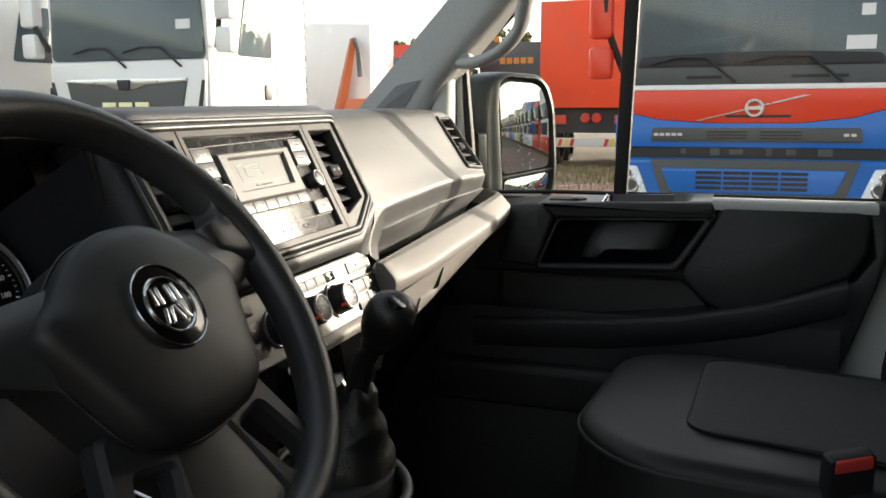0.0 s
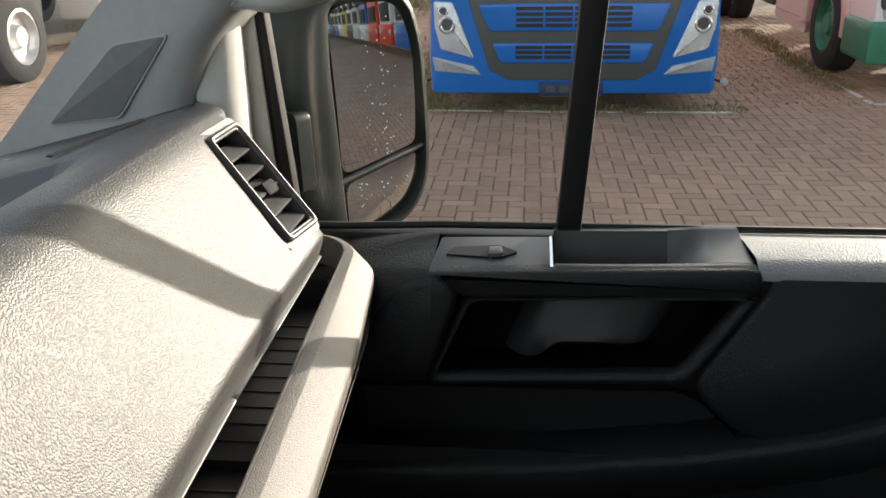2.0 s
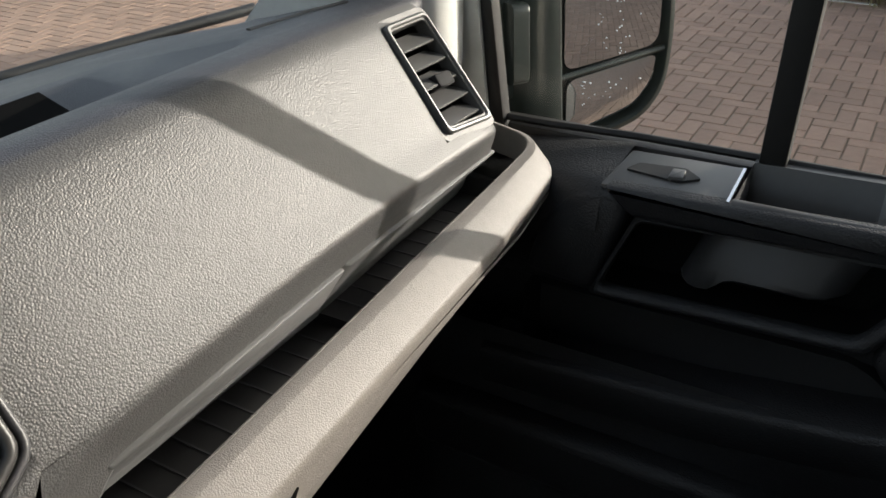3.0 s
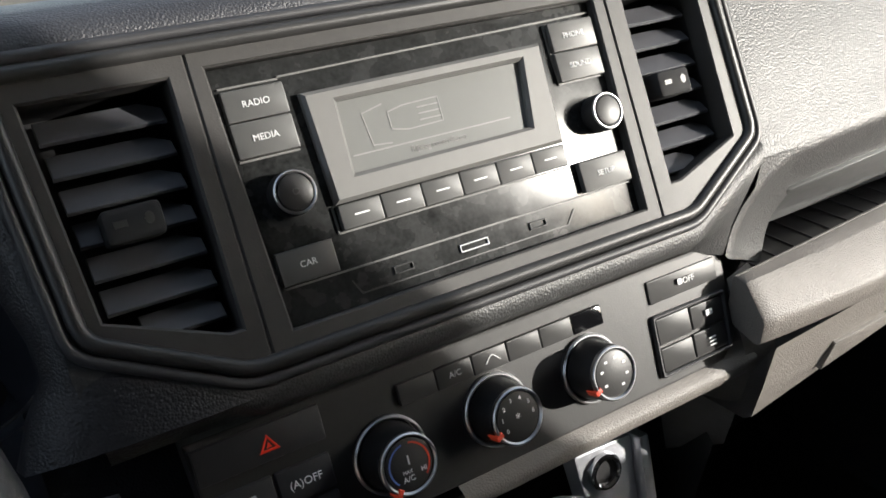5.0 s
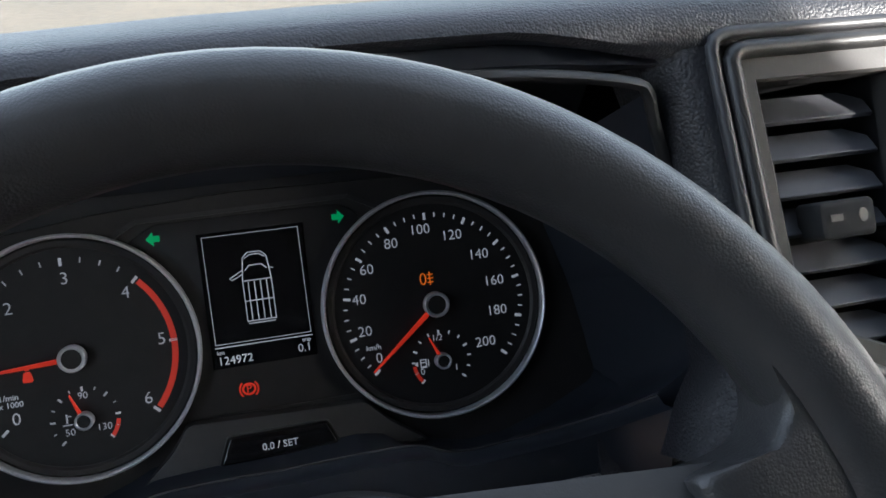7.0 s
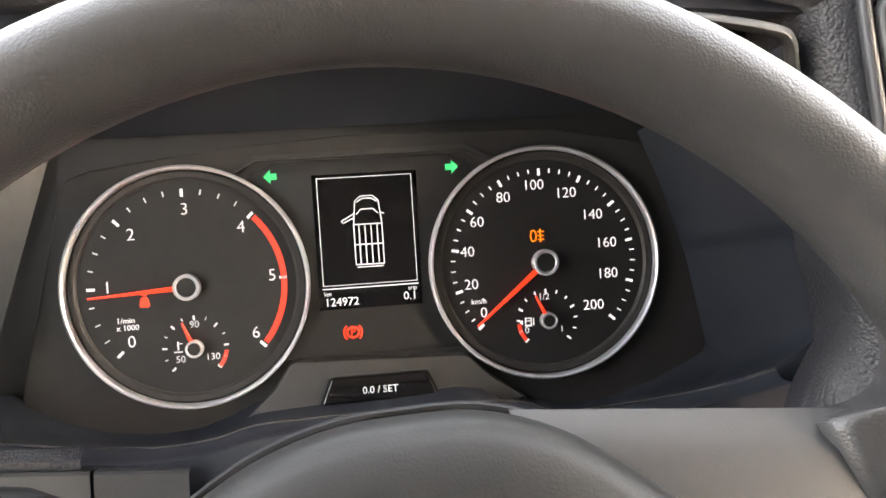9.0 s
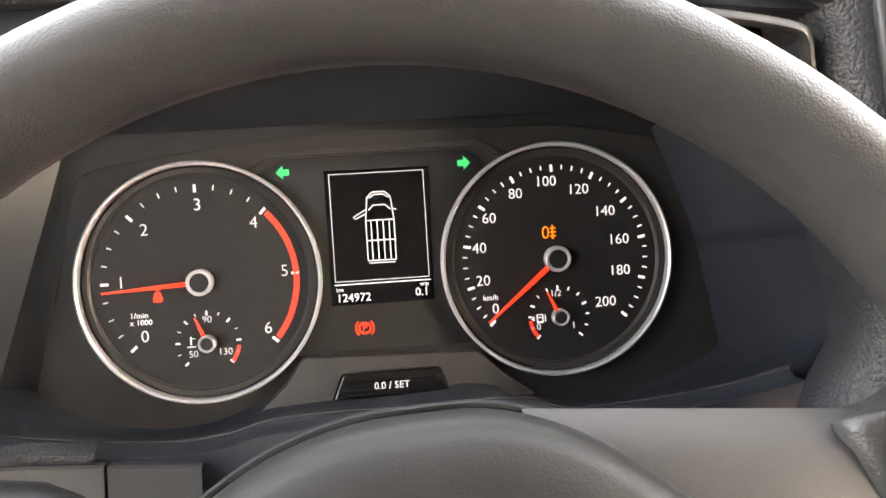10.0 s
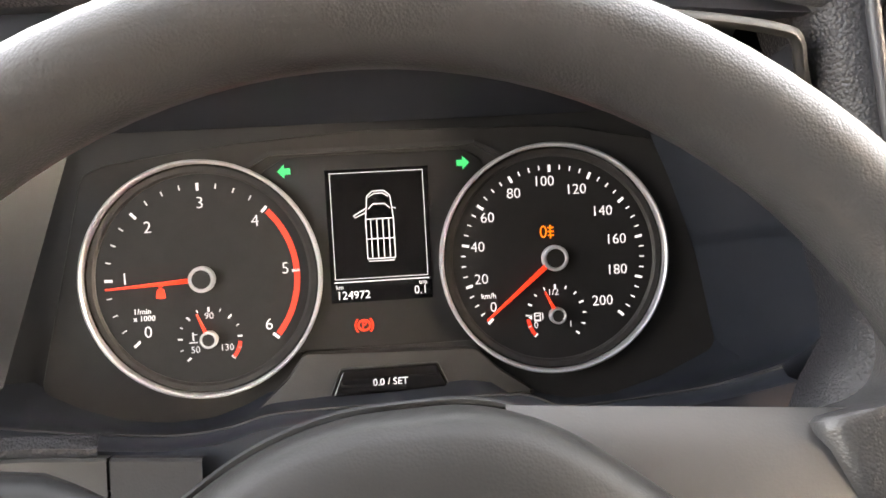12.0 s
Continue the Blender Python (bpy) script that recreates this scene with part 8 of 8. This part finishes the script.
KINDS = [(WHITEPAINT, WHITEPAINT, "white"), (REDPAINT, REDPAINT, "red"), (BLUEPAINT, BLUEPAINT, "blue"), (WHITEPAINT, TRUCKGREY, "white and grey"), (DIRTYWHITE, BLUEPAINT, "white and blue"), (BLUEPAINT, WHITEPAINT, "blue and white"), (WHITEPAINT, WHITEPAINT, "white"), (YELLOWPAINT, YELLOWPAINT, "yellow"), (WHITEPAINT, REDPAINT, "white and red"), (YELLOWPAINT, TRUCKGREY, "yellow and grey"), (DIRTYWHITE, DIRTYWHITE, "dull white")]
for k, y in enumerate([-9.90 - 2.95 * i for i in range(45)]):
    p, q, c = KINDS[(k * 4 + k // 5) % len(KINDS)]
    simple_truck(6.0, y, p, q, f"{c} tractor unit in the parked row", 3.25 + 0.25 * (k % 3))

# red box trailer seen from behind
tl = thing("box_trailer", (24, 3.05, 0.5), "orange-red box trailer seen from behind", "trailer")
TM = front(20.0, 3.05)
part("box", slab(B(), TM, rect(0, 2.75, 2.5, 2.56, 0.02), -8, 0.0, 0.01), REDCURTAIN, tl, "orange-red box")
part("underframe", slab(B(), TM, [(-1.1, 0.85), (1.1, 0.85), (1.1, 1.46), (-1.1, 1.46)], -8, -0.25), TRUCKDARK, tl)
bp_ = part("bumper", slab(B(), TM, rect(0, 0.62, 2.46, 0.22), -0.15, 0.0, 0.01), DIRTYWHITE, tl, "white rear bumper")
for s in (-1, 1):
    for k in range(5):
        u = s * (0.42 + 0.15 * k)
        part("chevron", slab(B(), TM, [(u - 0.07, 0.53), (u + 0.02, 0.53), (u + 0.07, 0.71), (u - 0.02, 0.71)], 0.0, 0.006), SIGNYELLOW if k % 2 else SIGNRED, bp_)
    part("tail_light", slab(B(), TM, rect(s * 0.85, 1.18, 0.5, 0.22, 0.03), -0.3, -0.05, 0.01), SIGNRED, tl, "red tail light")
    part("plate_round", slab(B(), TM, disc(s * 0.14, 1.22, 0.12, 20), -0.26, -0.18, 0.01), SIGNRED, tl, "round red marker")
    for d in (1.2, 2.5):
        wheel_of(tl, TM, s * 1.22, d)

# dark truck body, red cab and green cab further off
dk_ = thing("box_truck", (28, 6.9, 0.5), "dark grey truck body with orange beacon", "truck")
DM = front(27.0, 6.85)
part("body", slab(B(), DM, rect(0, 2.55, 2.3, 2.05, 0.05), -5, 0.0, 0.02), TRUCKGREY, dk_, "dark grey body")
part("underframe", slab(B(), DM, [(-1.6, 0.9), (1.3, 0.9), (1.3, 1.5), (-1.6, 1.5)], -5, 0.1), TRUCKDARK, dk_)
bm = B()
for k in range(4):
    slab(bm, DM, rect(0.2, 1.75 + 0.2 * k, 1.3, 0.06), 0.0, 0.02)
part("louvre", bm, TRUCKDARK, dk_)
bm = B()
for k in range(5):
    slab(bm, DM, rect(-0.35 + 0.24 * k, 2.98, 0.18, 0.2), 0.0, 0.02)
part("body_lettering", bm, AMBER, dk_, "orange lettering as plain bars")
part("beacon", slab(B(), DM, rect(-0.55, 3.68, 0.2, 0.2, 0.05), -0.2, 0.0, 0.02), AMBER, dk_, "amber beacon")
wheel_of(dk_, DM, -1.2, 1.0)
wheel_of(dk_, DM, 1.2, 1.0)
simple_truck(24.0, 9.3, REDPAINT, REDPAINT, "red tractor unit far across the yard", 3.4)
simple_truck(30.0, 10.5, GREENPAINT, GREENPAINT, "green tractor unit far across the yard", 3.6)
simple_truck(24.0, -5.75, WHITEPAINT, WHITEPAINT, "white tractor unit behind the parked row", 3.5)
simple_truck(26.0, -2.2, WHITEPAINT, TRUCKGREY, "white and grey tractor unit behind the parked row", 3.6)
# flatbed chassis behind, between the blue and pink tractors
fb = thing("flatbed", (15.6, -2.7, 0.5), "grey flatbed chassis with pale deck boards", "trailer")
FM_ = front(14.1, -2.55)
deck_ = part("deck", slab(B(), FM_, [(-0.9, 1.02), (0.98, 1.02), (0.98, 1.24), (-0.9, 1.24)], -3.2, 0.0, 0.02), TRUCKGREY, fb, "grey deck edge")
for k in range(6):
    part("deck_board", slab(B(), FM_ @ Matrix.Translation((0, 0, -0.28 - 0.5 * k)), [(-0.88, 1.24), (0.96, 1.24), (0.96, 1.27 + 0.015 * (k % 3)), (-0.88, 1.28)], -0.22, 0.24, 0.008), DIRTYWHITE, deck_)
part("frame", slab(B(), FM_, [(-0.5, 0.66), (0.6, 0.66), (0.6, 1.02), (-0.5, 1.02)], -3.2, -0.1), BARK, fb, "rusty frame")
for d in (0.7, 2.0):
    wheel_of(fb, FM_, -0.95, d)
    wheel_of(fb, FM_, 1.02, d)
lb = thing("low_loader", (19, -3.5, 0.5), "low brown trailer beam standing crosswise", "trailer")
part("beam", box(B(), (18.4, -9.5, 1.22), (18.7, -0.9, 1.44), 0.01), OCHRE, lb, "dirty ochre side beam")
for y in (-8.6, -6.2, -3.8, -1.4):
    part("leg", box(B(), (18.45, y - 0.06, 0.0), (18.6, y + 0.06, 1.23), 0.006), TRUCKDARK, lb)
    part("stake", box(B(), (18.48, y + 0.7, 1.43), (18.6, y + 0.8, 1.62), 0.006), BARK, lb)
sl = thing("curtain_trailer", (23, -5.6, 0.5), "pale yellow curtain trailer end", "trailer")
SM_ = front(20.0, -5.85)
part("body", slab(B(), SM_, rect(0.2, 2.35, 1.4, 2.1, 0.03), -0.3, 0, 0.02), CREAM, sl, "pale yellow curtain")
for k in range(3):
    part("curtain_fold", slab(B(), SM_, [(-0.42 + 0.3 * k, 1.4), (-0.34 + 0.3 * k, 1.4), (-0.22 + 0.3 * k, 3.3), (-0.32 + 0.3 * k, 3.3)], 0.0, 0.03, 0.01), CREAM, sl)
part("leg_frame", slab(B(), SM_, [(-0.3, 0.0), (0.7, 0.0), (0.7, 1.32), (-0.3, 1.32)], -0.25, -0.05), TRUCKDARK, sl)
for s_ in (-1, 1):
    wheel_of(sl, SM_, s_ * 0.7 + 0.2, 0.7)

# white container with an orange loading arm
ct = thing("container_truck", (15, 6.6, 0.5), "white container with orange loading arm", "truck")
CM = front(14.0, 7.05)
part("container", slab(B(), CM, [(-4.6, 1.25), (0.86, 1.25), (0.88, 3.08), (-4.6, 3.30)], -1.1, 0.0, 0.02), WHITEPAINT, ct, "white container")
bm = B()
tube(bm, [CM @ Vector((0.25, 1.25, 0.2)), CM @ Vector((0.62, 2.80, 0.2))], [0.14, 0.07], 4)
part("loading_arm", bm, CRANE, ct, "orange loading arm", 0)
part("arm_head", tube(B(), [CM @ Vector((0.62, 2.80, 0.2)), CM @ Vector((0.74, 2.6, 0.25)), CM @ Vector((0.76, 2.1, 0.25))], 0.05, 6), TRUCKGREY, ct)
part("arm_base", slab(B(), CM, [(0.2, 1.05), (1.1, 1.05), (1.1, 1.7), (0.5, 1.7)], 0.0, 0.3, 0.03), CRANE, ct)
part("underframe", slab(B(), CM, [(-4.2, 0.6), (1.0, 0.6), (1.0, 1.25), (-4.2, 1.25)], -1.05, 0.0), TRUCKDARK, ct)
for s in (-1, 1):
    wheel_of(ct, CM, s * 1.2 - 0.35, 0.6)
simple_truck(22.0, 9.4, YELLOWPAINT, TRUCKDARK, "yellow tractor unit behind the container", 2.7)

# trees on the skyline
random.seed(4)


def tree(x, y, h):
    tr = thing("tree", (x, y, 0), "autumn tree with thinning yellow-green crown", "tree", "trees on the skyline")
    bm = B()
    tube(bm, [(x, y, 0), (x + 0.1, y, h * 0.3), (x - 0.1, y + 0.1, h * 0.6), (x, y, h * 0.85)], [0.28, 0.22, 0.14, 0.05], 8)
    for k in range(7):
        a, z = k * 2.4, h * (0.3 + 0.07 * k)
        tube(bm, [(x, y, z), (x + math.cos(a) * h * 0.16, y + math.sin(a) * h * 0.16, z + h * 0.14), (x + math.cos(a) * h * 0.26, y + math.sin(a) * h * 0.26, z + h * 0.2)], [0.09, 0.06, 0.02], 5)
    part("trunk", bm, BARK, tr, smooth=60)
    bm = B()
    clumps = [(Vector((random.gauss(0, 0.17), random.gauss(0, 0.17), random.uniform(0.32, 1.0))) * h, random.uniform(0.07, 0.15) * h) for _ in range(26)]
    for c, r in clumps:
        for _ in range(46):
            d = Vector((random.gauss(0, 1), random.gauss(0, 1), random.gauss(0, 1))).normalized() * r * random.uniform(0.4, 1.0)
            p = Vector((x, y, 0)) + c + d
            s = random.uniform(0.12, 0.26)
            q = Euler((random.uniform(0, 6), random.uniform(0, 6), random.uniform(0, 6))).to_matrix()
            bm.faces.new([bm.verts.new(p + q @ Vector(v) * s) for v in ((-1, -0.5, 0), (1, -0.6, 0.2), (0.8, 0.7, 0), (-0.7, 0.6, -0.2))])
    part("crown", bm, LEAF, tr, smooth=0)


for x, y, h in ((60, 27.5, 6.5), (62, 24.6, 6.0), (58, 21.8, 6.2), (64, 18, 7), (66, 31, 7), (64, 12, 6.5), (62, -18, 7), (66, -25, 7.5)):
    tree(x, y, h)
bm = B()
box(bm, (20, -120, 0), (60, -95, 9))
own("warehouse", bm, HALL, "long grey warehouse across the yard", "building")

# weeds between the parked trucks
random.seed(21)
bm = B()
for _ in range(26000):
    zone = random.random()
    if zone < 0.20:
        x, y, h = random.uniform(7.9, 12), random.uniform(0.85, 4.2), random.uniform(0.01, 0.035)
    elif zone < 0.42:
        x, y, h = 7.9 + 5.6 * random.random() ** 0.8, random.uniform(-3.45, -1.75), random.uniform(0.01, 0.03)
    elif zone < 0.62:
        x, y, h = random.gauss(17.5, 1.6), random.uniform(0.6, 7.5), random.uniform(0.04, 0.15)
    elif zone < 0.72:
        x, y, h = random.gauss(7.80, 0.10), random.choice((random.gauss(0.9, 0.16), random.uniform(-2.2, 0.9))), random.uniform(0.015, 0.05)
    elif zone < 0.86:
        x, y, h = random.uniform(8.6, 13), random.gauss(-3.35, 0.10), random.uniform(0.015, 0.05)
    else:
        x, y, h = random.uniform(8.0, 13), random.gauss(0.75, 0.14), random.uniform(0.02, 0.10)
    a = random.uniform(0, 6.28)
    d = Vector((math.cos(a), math.sin(a), 0)) * random.uniform(0.004, 0.010) * (1 + 4 * h)
    tip = Vector((x, y, h)) + Vector((random.gauss(0, 0.3 * h), random.gauss(0, 0.3 * h), 0))
    bm.faces.new([bm.verts.new(p) for p in (Vector((x, y, 0)) - d, Vector((x, y, 0)) + d, tip)])
own("weeds", bm, WEED, "dry weeds growing between the paving bricks", "weeds", kind="stuff", smooth=0)
random.seed(33)
for (x0, y0), (x1, y1) in (((7.70, 0.72), (7.66, -2.05)), ((8.02, -3.38), (8.0, -4.9)), ((8.02, -3.38), (9.4, -3.36)), ((15.2, 2.8), (16.2, 1.8))):
    p, q = Vector((x0, y0)), Vector((x1, y1))
    way, done = (q - p).normalized(), 0.0
    while done < (q - p).length - 0.05:
        run = min(random.choice((0.10, 0.19, 0.21, 0.42, 0.63)), (q - p).length - done)
        a, b = p + way * done, p + way * (done + run)
        d = Vector((-way.y, way.x)) * random.uniform(0.018, 0.034)
        e = Vector((-way.y, way.x)) * random.uniform(0.018, 0.034)
        bm = slab(B(), Matrix.Translation((0, 0, 0)), [a + d, a - d, b - e, b + e], 0.0, 0.0145)
        own("bay_line", bm, LINEWHITE, "worn white parking bay line", "road marking", kind="structure", smooth=0)
        done += run + random.choice((0.008, 0.02, 0.10, 0.21))

# ---- paving bricks in herringbone, the nearest one by one ----
W_, L_ = 0.105, 0.21


def brick_mesh(w, l, name_):
    g_ = 0.004
    bm = slab(B(), Matrix.Translation((0, 0, 0)), [(g_, g_), (l - g_, g_), (l - g_, w - g_), (g_, w - g_)], -0.02, 0.009, 0.005)
    bmesh.ops.recalc_face_normals(bm, faces=bm.faces)
    me = bpy.data.meshes.new(name_)
    bm.to_mesh(me)
    bm.free()
    me.materials.append(BRICK)
    return me


pave = thing("pavement", (5, 0, 0), "brown-red clay paving bricks in herringbone", "pavement", kind="structure")
lay_x = brick_mesh(W_, L_, "brick")
lay_y = brick_mesh(L_, W_, "brick")
rest = []
count = 0
for j in range(-230, 84):
    for i in range(-64 if j > -65 else -30, 150 if -65 < j < 62 else 82):
        turn = (i - j) % 4
        if turn not in (0, 3):
            continue
        kind_ = 0 if turn == 0 else 1
        bx, by = W_ * i, W_ * j
        near = 3.7 < bx < 6.2 and -0.2 < by < 2.1
        z = random.uniform(-0.002, 0.002)
        if near and count < 300:
            ob = new("brick", lay_x if kind_ == 0 else lay_y)
            ob.parent = pave
            ob.matrix_parent_inverse = pave.matrix_basis.inverted()
            ob.location = (bx, by, z)
            count += 1
        else:
            rest.append((bx, by, z, kind_))
verts, faces = [], []
for bx, by, z, kind_ in rest:
    l, w = (L_, W_) if kind_ == 0 else (W_, L_)
    b0 = len(verts)
    for inset, h in ((0.004, -0.015), (0.004, 0.005), (0.008, 0.009)):
        for sx, sy in ((inset, inset), (l - inset, inset), (l - inset, w - inset), (inset, w - inset)):
            verts.append((bx + sx, by + sy, z + h))
    for r in (0, 4):
        for q in range(4):
            faces.append((b0 + r + q, b0 + r + (q + 1) % 4, b0 + r + 4 + (q + 1) % 4, b0 + r + 4 + q))
    faces.append((b0 + 8, b0 + 9, b0 + 10, b0 + 11))
me = bpy.data.meshes.new("bricks")
me.from_pydata(verts, [], faces)
me.materials.append(BRICKS)
ob = new("bricks", me)
ob.parent = pave
ob.matrix_parent_inverse = pave.matrix_basis.inverted()
tagged(ob, kind="stuff")
